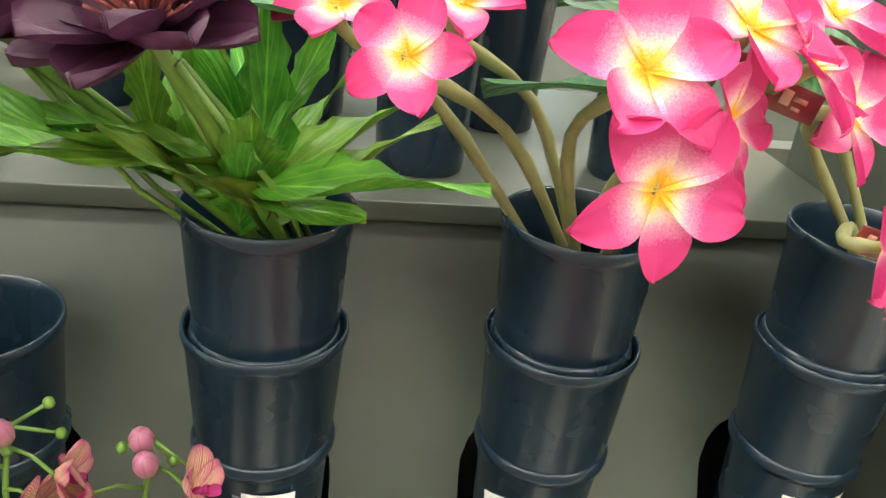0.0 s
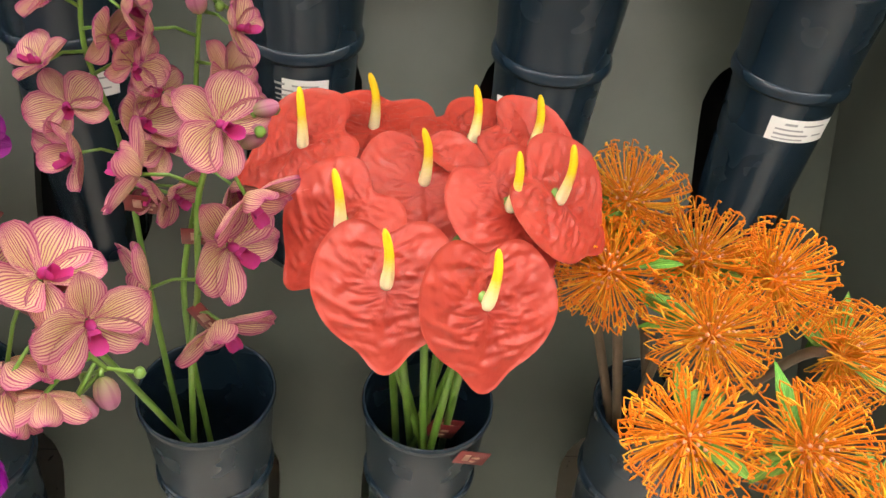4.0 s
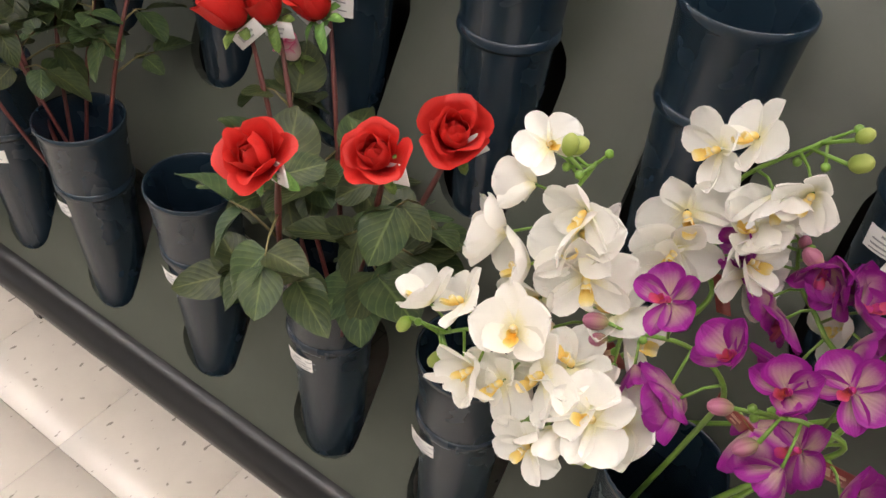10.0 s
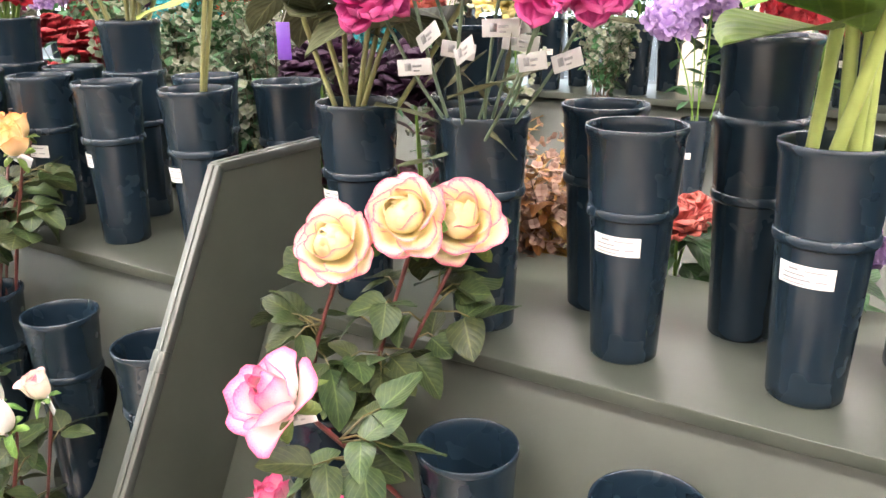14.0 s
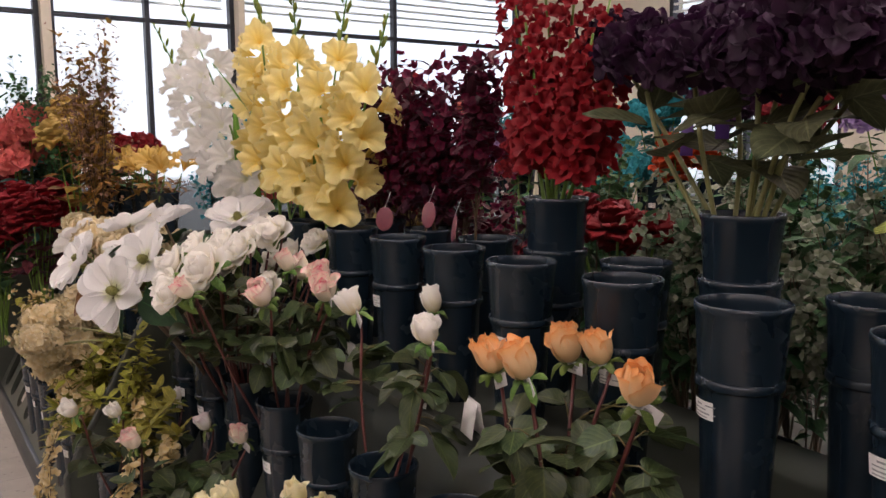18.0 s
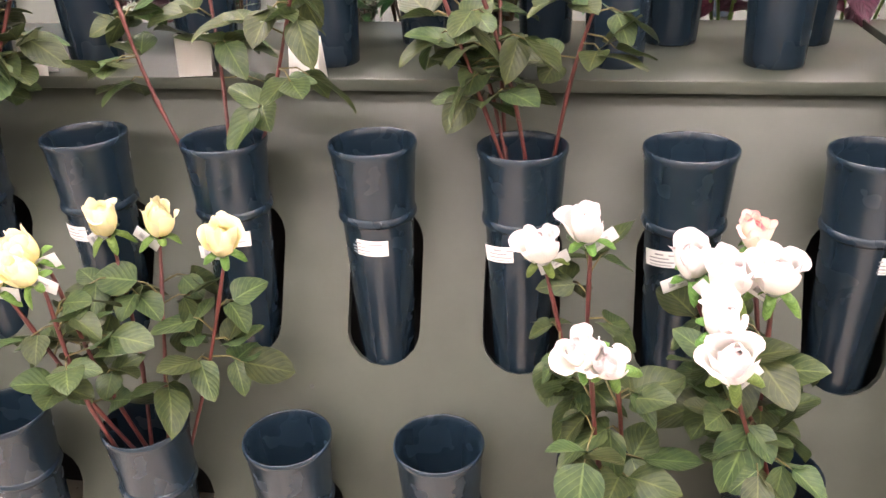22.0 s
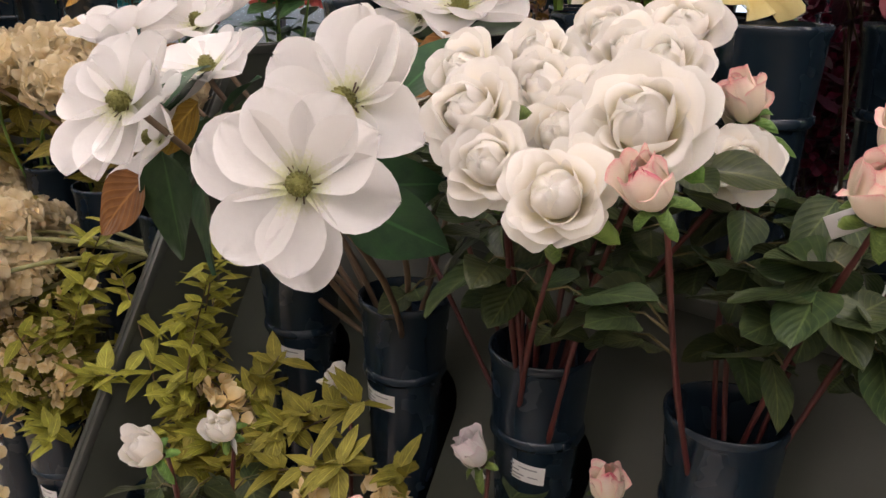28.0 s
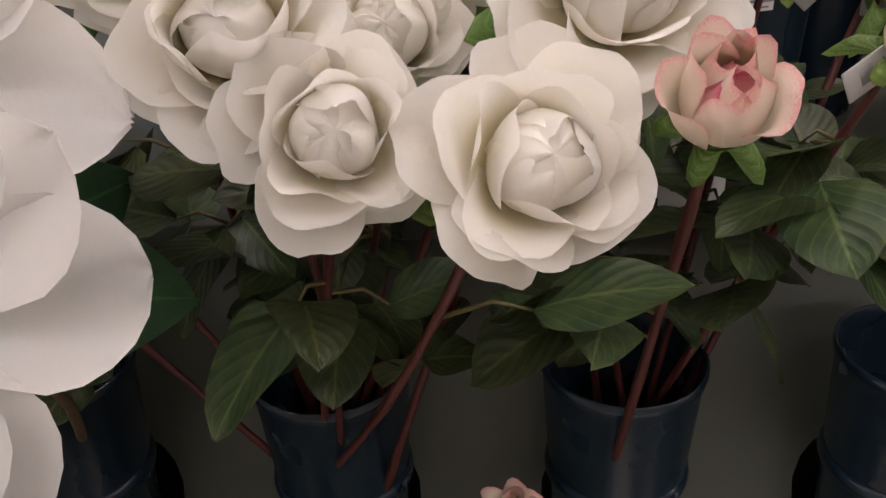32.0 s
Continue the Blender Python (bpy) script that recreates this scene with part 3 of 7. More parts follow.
thing("floor", None, "speckled off-white vinyl tile floor", "floor", "", "structure", Build().box((X0, Y0, -0.1), (X1, Y1, -0.004)).mesh("floor", M["joint"], smooth=False))
fl = bpy.data.objects["floor"]
TILE = 0.305
tile_me = bevelled(((0.0004, 0.0004, -0.006), (TILE - 0.0004, TILE - 0.0004, 0.0)), 0.0002, 1).mesh("tile", M["floor"])
rest = Build()
for i in range(int((X1 - X0) / TILE)):
    for j in range(int((Y1 - Y0) / TILE)):
        x, y = X0 + i * TILE, Y0 + j * TILE
        if -5.6 < x < 1.2 and -0.9 < y < 0.75:
            part("tile", tile_me, fl, Matrix.Translation((x, y, 0)))
        else:
            b = len(rest.v)
            rest.v += [(x + 0.001, y + 0.001, 0), (x + TILE - 0.001, y + 0.001, 0), (x + TILE - 0.001, y + TILE - 0.001, 0), (x + 0.001, y + TILE - 0.001, 0)]
            rest.uv += [(0, 0)] * 4
            rest.f.append((b, b + 1, b + 2, b + 3))
            rest.m.append(0)
tagged(part("far_tiles", rest.mesh("far_tiles", M["floor"], smooth=False), fl), kind="stuff")
ceil_b = Build().box((X0, Y0, CEIL), (X1, Y1, CEIL + 0.1))
for i in range(int((X1 - X0) / 1.22) + 1):
    ceil_b.box((X0 + i * 1.22, Y0, CEIL - 0.008), (X0 + i * 1.22 + 0.024, Y1, CEIL))
for j in range(int((Y1 - Y0) / 0.61) + 1):
    ceil_b.box((X0, Y0 + j * 0.61, CEIL - 0.006), (X1, Y0 + j * 0.61 + 0.024, CEIL - 0.002))
thing("ceiling", None, "white suspended board ceiling in a grid", "ceiling", "", "structure", ceil_b.mesh("ceiling", M["ceiling"], smooth=False))
def glow_mat(name, col, power):
    m, nt, p = nodes_of(name)
    p.inputs["Base Color"].default_value = (*col, 1)
    p.inputs["Emission Color"].default_value = (*col, 1)
    p.inputs["Emission Strength"].default_value = power
    return m


M["tube"] = glow_mat("lit_fluorescent_tube", (1.0, 0.97, 0.90), 4.0)
M["reflector"] = plain("white_reflector_sheet", (0.8, 0.8, 0.78), 0.4, 0.03, 30)
for ly in ROWS_OF_LIGHT:
    for k in range(5):
        x = -8.3 + k * 2.5
        t = thing("strip_light", Matrix.Translation((x, ly, CEIL - 0.12)), "white ceiling strip light with two lit tubes", "lamp", "ceiling strip lights")
        part("housing", Build().box((0, -0.13, 0.03), (2.42, 0.13, 0.11)).mesh("housing", M["reflector"], smooth=False), t)
        for s in (-0.06, 0.06):
            part("tube", Build().tube([(0.03, s, 0), (2.39, s, 0)], 0.019, 10).mesh("tube", M["tube"]), t)


def wall(name, lo, hi, label):
    return thing(name, None, label, "wall", "", "structure", Build().box(lo, hi).mesh(name, M["cream_wall"], smooth=False))


wall("wall_south", (X0, Y0 - 0.15, 0), (X1, Y0, CEIL), "cream painted shop wall")
wall("wall_east", (X1, Y0, 0), (X1 + 0.15, Y1, CEIL), "cream painted shop wall")
# west and north walls carry the windows
SILL, HEAD = 0.8, 3.45
M["glass"] = plain("window_glass", (0.9, 0.95, 0.95), 0.03, 0.02, 20, bumps=0)
g = M["glass"].node_tree.nodes["Principled BSDF"]
g.inputs["Transmission Weight"].default_value = 1.0
M["daylight"] = glow_mat("bright_sky_backdrop", (0.84, 0.92, 1.0), 3.0)


def windowed_wall(tag_, axis, at, lo, hi, wins):
    """A wall along axis at the given place, with openings from SILL to HEAD, frames, panes and blinds."""
    def bx(b, a0, a1, d0, d1, z0, z1):
        if axis == "x":
            b.box((a0, at + d0, z0), (a1, at + d1, z1))
        else:
            b.box((at + d0, a0, z0), (at + d1, a1, z1))
    b = Build()
    bx(b, lo, hi, 0, 0.2, 0, SILL)
    bx(b, lo, hi, 0, 0.2, HEAD, CEIL)
    edge = lo
    for a0, a1 in wins + [(hi, hi)]:
        if a0 > edge:
            bx(b, edge, a0, 0, 0.2, SILL, HEAD)
        edge = a1
    thing("wall_" + tag_, None, "cream painted wall with large shop windows", "wall", "", "structure", b.mesh("wall", M["cream_wall"], smooth=False))
    for k, (a0, a1) in enumerate(wins):
        w = thing(f"window_{tag_}_{k + 1}", None, "large shop window with dark frame and pale blind", "window", "shop windows", "structure")
        f = Build()
        n = 2
        for z in (SILL, HEAD - 0.07, 2.62):
            bx(f, a0, a1, 0.02, 0.09, z, z + 0.035)
        for i in range(n + 1):
            x = a0 + (a1 - a0 - 0.04) * i / n
            bx(f, x, x + 0.04, 0.015, 0.095, SILL, HEAD)
        part("window_frame", f.mesh("window_frame", M["frame_dark"], smooth=False), w)
        for i in range(n):
            x = a0 + (a1 - a0 - 0.07) * i / n + 0.07
            g_ = Build()
            bx(g_, x, a0 + (a1 - a0 - 0.07) * (i + 1) / n, 0.05, 0.056, SILL + 0.07, HEAD - 0.07)
            pane = part("pane", g_.mesh("pane", M["glass"], smooth=False), w)
            pane.visible_shadow = False
        for i in range(9):
            s = Build()
            z = HEAD - 0.12 - i * 0.068
            bx(s, a0 + 0.08, a1 - 0.08, -0.03, 0.012, z, z + 0.016)
            part("slat", s.mesh("slat", M["reflector"], smooth=False), w, None, "pale blind slat")


windowed_wall("north", "x", 6.2, X0, X1, [(-6.6, -4.9), (-4.3, -2.6), (0.6, 3.0)])
windowed_wall("west", "y", -8.6, Y0, 6.2, [(-5.6, -2.6), (-2.4, 1.25), (1.32, 2.80), (2.86, 6.02)])
back = Build().box((-40, 30, -2), (30, 30.2, 14)).box((-40.2, -30, -2), (-40, 30, 14))
thing("backdrop", None, "bright hazy daylight outside the windows", "backdrop", "", "structure", back.mesh("backdrop", M["daylight"], smooth=False))
ground_b = Build().box((-60, -60, -0.4), (60, 60, -0.2))
M["asphalt"] = plain("pale_asphalt", (0.16, 0.16, 0.155), 0.8, 0.2, 8)
thing("ground", None, "pale asphalt outside the shop", "ground", "", "structure", ground_b.mesh("ground", M["asphalt"], smooth=False))

# ---- the display: sloping boards with slots, shelves, dividers and bumpers
P0, Z0, SL = 0.892, 0.65, 0.527         # board: y = P0 + SL * (z - Z0)
ZB, ZS = 0.17, 1.094                      # foot of the board, top of the shelf
Y_UP, Z_UP = 0.945, 1.035                 # upper row: axis and rim
Y_LO, Z_LO = 0.7194, 0.621                # lower row
Y_S1, Y_S2 = 1.199, 1.365                 # rows on the shelf
H_V = 0.342
H_LONG = 0.43                             # the slot vases go on behind the board
NEST = 0.112                              # by how much a nested vase stands out of the one below
EDGE = 1.082
BAY = 2.62
DIV = [-1.71 + BAY * (1 - k) for k in range(4)]
UP = [[0.79, 0.522, 0.261, 0.028, -0.194, -0.438, -0.695, -0.942, -1.19, -1.44], [-1.83, -2.092, -2.341, -2.577, -2.826, -3.075, -3.321, -3.57, -3.815, -4.06]]
LO = [[0.66, 0.408, 0.178, -0.08, -0.307, -0.56, -0.79, -1.048, -1.302, -1.545], [-1.962, -2.2, -2.45, -2.693, -2.936, -3.193, -3.442, -3.69, -3.94, -4.17]]
UP.append([x - BAY for x in UP[1]])
LO.append([x - BAY for x in LO[1]])


def on_board(z):
    return P0 + SL * (z - Z0)


NORM = Vector((0, -1, SL)).normalized()
KZ = math.sqrt(1 + SL * SL)


def board(k, flip=False):
    """A sloping board between two dividers, with a round-ended slot cut for each vase."""
    xr, xl = DIV[k], DIV[k + 1]
    b = Build()
    TH = 0.018

    def at(x, s, d=0.0):
        z = ZB + s / KZ
        p = Vector((x, on_board(z), z)) - NORM * d
        return tuple(p)
    s_mid, s_end = (0.585 - ZB) * KZ, (ZS - 0.022 - ZB) * KZ

    def strip(xs, s0, s1, lo_s, hi_s, half):
        xs = sorted(xs)
        cuts = [xl + 0.011] + [(p + q) / 2 for p, q in zip(xs, xs[1:])] + [xr - 0.011]
        for x, c0, c1 in zip(xs, cuts, cuts[1:]):
            cx, cs = x, (lo_s + hi_s) / 2
            angs = sorted([math.atan2(sy - cs, sx - cx) for sx in (c0, c1) for sy in (s0, s1)] + [2 * math.pi * q / 40 - math.pi for q in range(40)])
            hole, outer = [], []
            hl = (hi_s - lo_s) / 2 - half
            for a in angs:
                dx, dy = math.cos(a), math.sin(a)
                # stadium: ray meets straight side or round end
                t = half / max(1e-6, abs(dx))
                if abs(t * dy) > hl:
                    c = hl * (1 if dy > 0 else -1)
                    bq = dy * c
                    t = bq + math.sqrt(max(0, bq * bq - c * c + half * half))
                hole.append((cx + t * dx, cs + t * dy))
                lim = []
                if dx:
                    lim.append(((c1 if dx > 0 else c0) - cx) / dx)
                if dy:
                    lim.append(((s1 if dy > 0 else s0) - cs) / dy)
                q = min(v for v in lim if v > 0)
                outer.append((cx + q * dx, cs + q * dy))
            n = len(angs)
            v0 = len(b.v)
            for row in ([at(*p) for p in outer], [at(*p) for p in hole], [at(p[0], p[1], TH) for p in hole]):
                b.v += row
                b.uv += [(0, 0)] * n
            for r in range(2):
                for i in range(n):
                    j = (i + 1) % n
                    b.f.append((v0 + r * n + i, v0 + r * n + j, v0 + (r + 1) * n + j, v0 + (r + 1) * n + i))
                    b.m.append(0)
    # slot limits: from below the vase's foot up to where its back leaves the board
    strip(LO[k], 0.0, s_mid, (0.230 - ZB) * KZ, (Z_LO - 0.150 - ZB) * KZ, 0.064)
    strip(UP[k], s_mid, s_end, (0.643 - ZB) * KZ, (Z_UP - 0.145 - ZB) * KZ, 0.064)
    seen_at, first = {}, []
    for p in b.v:
        first.append(seen_at.setdefault(tuple(round(c, 4) for c in p), len(seen_at)))
    b.v, b.f = list(seen_at), [tuple(first[i] for i in q) for q in b.f]
    b.uv = [(0, 0)] * len(b.v)
    ob = thing(f"display_board_{k + 1}", None, "grey-green sloping display board with round-ended vase slots", "display", "", "structure", b.mesh("board", M["panel"], smooth=False))
    sc = Build().lathe([(0.0005, 0.001), (0.004, 0.0008), (0.0042, -0.002)], 10)
    for x in ([-2.701] if k == 1 else [-0.55]):
        part("screw", sc.mesh("screw", M["metal"]), ob, aim((x, on_board(0.604), 0.604), NORM), "small sunk screw")
    # black sheet added behind the slots in place of their shaded hollow
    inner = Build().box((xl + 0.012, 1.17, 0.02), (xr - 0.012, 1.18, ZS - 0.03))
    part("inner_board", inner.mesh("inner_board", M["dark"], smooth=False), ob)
    kick = Build().box((xl + 0.012, 0.70, 0.0), (xr - 0.012, 0.72, 0.185))
    part("kick_board", kick.mesh("kick_board", M["dark"], smooth=False), ob, None, "black recessed kick board")
    return ob


def shelf(k):
    xr, xl = DIV[k], DIV[k + 1]
    bo = bevelled(((xl + 0.011, EDGE, ZS - 0.022), (xr - 0.011, 1.56, ZS)), 0.002, 2)
    ob = thing(f"display_shelf_{k + 1}", None, "grey-green laminate shelf on top of the display", "shelf", "", "structure", bo.mesh("shelf", M["panel"]))
    return ob


def divider(x):
    """An upright side board with a sloping front, edged in metal."""
    prof = [(0.600, 0.14), (0.592, 0.552), (1.024, 1.345), (1.27, 1.345), (1.27, 0.14)]
    t = thing("divider_panel", Matrix.Translation((x, 0, 0)), "grey-green upright divider board with worn metal edging", "display", "divider boards")
    b = Build()
    n = len(prof)
    for s in (-0.0095, 0.0095):
        b.v += [(s, y, z) for y, z in prof]
    b.uv = [(0, 0)] * (2 * n)
    b.f = [tuple(range(n)), tuple(reversed(range(n, 2 * n)))] + [(i, i + n, (i + 1) % n + n, (i + 1) % n) for i in range(n)]
    b.m = [0] * len(b.f)
    part("board", b.mesh("board", M["panel"], smooth=False), t)
    for a, c in zip(prof[:3], prof[1:4]):
        d = Vector((0, c[0] - a[0], c[1] - a[1]))
        L = d.length
        e = bevelled(((-0.0125, -0.004, 0), (0.0125, 0.012, L)), 0.002, 2)
        e.add(bevelled(((-0.0035, -0.0065, 0.002), (0.0035, -0.003, L - 0.002)), 0.001, 1), Matrix.Identity(4))
        ang = math.atan2(d.y, d.z)
        part("metal_edge", e.mesh("metal_edge", M["metal"]), t, Matrix.Translation((0, a[0] - 0.002, a[1])) @ Matrix.Rotation(-ang, 4, "X"))
    cl = bevelled(((-0.0135, -0.008, -0.018), (0.0135, 0.006, 0.018)), 0.003, 2)
    part("clip", cl.mesh("clip", M["metal"]), t, Matrix.Translation((0, 0.868, 1.058)) @ Matrix.Rotation(-0.499, 4, "X"), "clear plastic edge clip")
    return t


def bumper(k):
    xr, xl = DIV[k] - 0.02, DIV[k + 1] + 0.02
    t = thing("bumper_rail", Matrix.Translation(((xr + xl) / 2, 0.655, 0.165)), "black rubber bumper rail along the foot of the display", "rail", "bumper rails")
    L = (xr - xl) / 2
    prof = [(0.0, -0.026), (-0.018, -0.024), (-0.027, -0.012), (-0.028, 0.002), (-0.022, 0.012), (-0.014, 0.016), (-0.012, 0.022), (-0.006, 0.027), (0.006, 0.028)]
    b = Build()
    prof = [(p * 1.55, q * 1.55) for p, q in prof]
    b.grid(lambda u, v: (-L + 2 * L * v, *prof[round(u * (len(prof) - 1))]), len(prof) - 1, 1)
    b.v += [(s, *p) for s in (-L, L) for p in prof]
    n0 = len(b.uv)
    b.uv += [(0, 0)] * (2 * len(prof))
    b.f += [tuple(n0 + i for i in range(len(prof))), tuple(n0 + len(prof) + i for i in reversed(range(len(prof))))]
    b.m += [0, 0]
    part("rail", b.mesh("rail", M["rubber"]), t)
    for s in (-0.92, 0.92):
        part("bracket", bevelled(((-0.012, -0.012, -0.186), (0.012, 0.05, -0.02)), 0.003).mesh("bracket", M["rubber"]), t, Matrix.Translation((s * L, 0.02, 0)))
    return t


for k in range(3):
    board(k)
    shelf(k)
    bumper(k)
for x in DIV:
    divider(x)

# ---- vases
def vase_meshes(h):
    """A tapered plastic vase of height h: body, ring, paper label and its printed lines; all hang from the rim downwards."""
    foot = 0.0592 - 0.0486 * (h - 0.125)
    b = Build().lathe([(0.0005, 0.0), (foot - 0.002, 0.0), (foot, 0.002), (foot + 0.0008, 0.016), (0.0585, h - 0.125), (0.0605, h - 0.116), (0.0612, h - 0.108), (0.0672, h - 0.017), (0.0692, h - 0.013), (0.0706, h - 0.007), (0.0702, h - 0.001), (0.0685, h), (0.0668, h - 0.002), (0.0655, h - 0.013), (0.0592, h - 0.108), (0.0568, h - 0.125), (foot - 0.003, 0.012), (0.0005, 0.010)], 34)
    r = Build().lathe([(0.0590, h - 0.126), (0.0622, h - 0.1265), (0.0642, h - 0.123), (0.0645, h - 0.119), (0.0632, h - 0.1135), (0.0614, h - 0.1115), (0.0600, h - 0.1115)], 34)
    r.box((0.060, -0.002, h - 0.125), (0.0655, 0.002, h - 0.1135))
    lab = Build()

    def fn(u, v):
        a = -math.pi / 2 + (u - 0.5) * 0.074 / 0.0585
        z = h - 0.173 + 0.028 * v
        rr = 0.0585 - (h - 0.125 - z) * 0.0486 + 0.0009
        return (rr * math.cos(a), rr * math.sin(a), z)
    lab.grid(fn, 10, 2)
    pr = Build()
    for u0, u1, v0, v1 in ((0.22, 0.40, 0.72, 0.82), (0.50, 0.86, 0.72, 0.79), (0.10, 0.52, 0.50, 0.57), (0.10, 0.62, 0.28, 0.36), (0.70, 0.88, 0.30, 0.37), (0.10, 0.56, 0.10, 0.16)):
        def fn2(u, v, u0=u0, u1=u1, v0=v0, v1=v1):
            x, y, z = fn(u0 + (u1 - u0) * u, v0 + (v1 - v0) * v)
            return (x * 1.008, y * 1.008, z)
        pr.grid(fn2, 4, 1)
    return b.mesh("body", M["vase"]), r.mesh("ring", M["vase"]), lab.mesh("label", M["paper"]), pr.mesh("print", M["ink"])


VASE = {h: vase_meshes(h) for h in (H_V, H_LONG)}


def vase(x, y, rim, label=True, spin=0.0, text="empty dark blue plastic flower vase in a display slot", group="flower vases", h=H_V):
    t = thing("flower_vase", Matrix.Translation((x, y, rim - h)) @ Matrix.Rotation(spin, 4, "Z"), text, "vase", group)
    body, ring, paper, lines = VASE[h]
    part("body", body, t)
    turn = rng.uniform(0, 6)
    if group != "far vases":
        part("ring", ring, t, Matrix.Rotation(turn, 4, "Z"))
    if label:
        slip = Matrix.Rotation(rng.uniform(-0.06, 0.06), 4, "Y") @ Matrix.Translation((0, 0, rng.uniform(-0.004, 0.004)))
        lb = part("label", paper, t, slip, "white paper label with printed lines")
        part("print", lines, lb)
    return t


full = {(0, "U"): {0, 1, 2, 8, 9}, (0, "L"): {0, 1, 2, 3, 4, 5, 6, 8}, (1, "U"): {2, 4, 6, 7, 8}, (1, "L"): {0, 1, 4, 6, 7, 8, 9}, (2, "U"): {0, 1, 2, 3}, (2, "L"): {0, 1, 2, 3}}
for k in range(3):
    for row, xs, y, z in (("U", UP[k], Y_UP, Z_UP), ("L", LO[k], Y_LO, Z_LO)):
        for i, x in enumerate(xs):
            if k == 2 and i > 5:
                continue
            held = i in full[k, row]
            vase(x, y + rng.uniform(-0.004, 0.004), z + rng.uniform(-0.005, 0.005), not (k == 0 and row == "U" and i in (5, 6, 9)), rng.uniform(-0.22, 0.22), h=H_LONG, text="dark blue plastic flower vase holding stems, in a display slot" if held else "empty dark blue plastic flower vase in a display slot")
# raised inner vases at the right end of the upper row
for x in UP[0][:3]:
    vase(x, Y_UP, Z_UP + NEST, False, rng.uniform(-0.3, 0.3), text="dark blue plastic flower vase nested in another one")


# ---- flower pieces --------------------------------------------------------
def leaf_build(L, W, fold=0.25, droop=0.25, tooth=0.06, nu=6, nv=9, wave=0.03, tip=1.6, blunt=0.8):
    b = Build()
    ph = rng.uniform(0, 6)

    def fn(u, v):
        s = 2 * u - 1
        w = W / 2 * (math.sin(math.pi * min(1, v ** 0.8)) ** blunt + 0.02) * (1 - 0.25 * v ** tip)
        if abs(s) > 0.99 and 0.1 < v < 0.97:
            w *= 1 + tooth * math.sin(v * 55)
        z = fold * abs(s) * w - droop * L * v * v + wave * L * math.sin(v * 7 + ph + 2 * s) * abs(s)
        return (s * w, L * v, z)
    return b.grid(fn, nu, nv)


def petal_build(L, W, cup=0.15, curl=0.0, ruffle=0.0, waves=5, nu=6, nv=6, foot=0.25, notch=0.0, round_=0.55, twist=0.0):
    """A petal along +y with its face to +z."""
    b = Build()
    ph = rng.uniform(0, 6)

    def fn(u, v):
        s = 2 * u - 1
        v = 1 - (1 - v) ** 1.55
        w = W / 2 * (foot + (1 - foot) * math.sin(math.pi / 2 * min(1, v / 0.62)) ** 1.1)
        if v > round_:
            q = (v - round_) / (1 - round_)
            w *= math.sqrt(max(0.004, 1 - q * q * 0.995))
        y = L * v - notch * L * (1 - abs(s)) * v ** 4
        z = cup * L * (s * s * (w / (W / 2)) * 0.9 - 0.2 * math.sin(math.pi * v)) + curl * L * v * v
        z += ruffle * L * math.sin(waves * s * 1.6 + ph + 3 * v) * v * v
        return (s * w, y, z + twist * s * v * L)
    return b.grid(fn, nu, nv)


def rose_profile(L, base, mid, tip, n=24):
    """Radius and height along a petal that leaves its foot at one slope, stands at the next and ends at the third."""
    r, z, rows = 0.02, 0.0, [(0.02, 0.0)]
    for i in range(n):
        v = (i + 0.5) / n
        f = base * (v - 0.45) * (v - 1) / 0.45 + mid * v * (v - 1) / (0.45 * -0.55) + tip * v * (v - 0.45) / 0.55
        r += L / n * math.sin(f)
        z += L / n * math.cos(f)
        rows.append((max(r, 0.002), z))
    return rows


def rose_petal(L, base, mid, tip, lip, a, half, ragged=0.05, nu=13, nv=11, peak=0.05, drop=0.2):
    """One petal of a rose round the z axis at angle a: it leaves the foot at one slope, stands up, and rolls its lip outward."""
    b = Build()
    p1, p2, p3 = rng.uniform(0, 6), rng.uniform(0, 6), rng.uniform(-0.5, 0.5)
    n = 24
    prof = {}

    def profile(s):
        if s in prof:
            return prof[s]
        r, z, rows = 0.02, 0.0, [(0.02, 0.0)]
        for i in range(n):
            v = (i + 0.5) / n
            f = base * (v - 0.45) * (v - 1) / 0.45 + mid * v * (v - 1) / (0.45 * -0.55) + tip * v * (v - 0.45) / 0.55
            q = max(0.0, v - 0.70) / 0.30
            f += lip * q ** 1.3 * (0.55 + 0.9 * s * s + 0.35 * math.sin(2.6 * s + p1)) + ragged * 3.0 * math.sin(3.2 * s + p2) * v
            r += L / n * math.sin(f)
            z += L / n * math.cos(f)
            rows.append((max(r, 0.004), z))
        prof[s] = rows
        return rows

    def fn(u, v):
        s = 2 * u - 1
        wid = half * (0.40 + 0.60 * math.sin(math.pi / 2 * min(1, v / 0.55)))
        ve = v * (1 - peak * 0.7 - drop * s * s - 0.18 * s ** 6 + peak * math.exp(-((s - 0.2 * p3) / 0.22) ** 2) + 0.025 * math.sin(7 * s + p3 * 6) + 0.22 * peak * math.sin(13 * s + p2) * v)
        rows = profile(s)
        k = min(ve, 1.0) * n
        i = min(int(k), n - 1)
        r = rows[i][0] + (rows[i + 1][0] - rows[i][0]) * (k - i)
        z = rows[i][1] + (rows[i + 1][1] - rows[i][1]) * (k - i)
        ang = a + s * wid + p3 * 0.12 * v
        # one side of each petal lies over its neighbour, the other side under it
        r *= 1 + 0.075 * s
        z += (0.024 * math.sin(7 * s + p1) + 0.006 * math.sin(17 * s + p2)) * L * v ** 5
        return (r * math.cos(ang), r * math.sin(ang), z)
    return b.grid(fn, nu, nv)


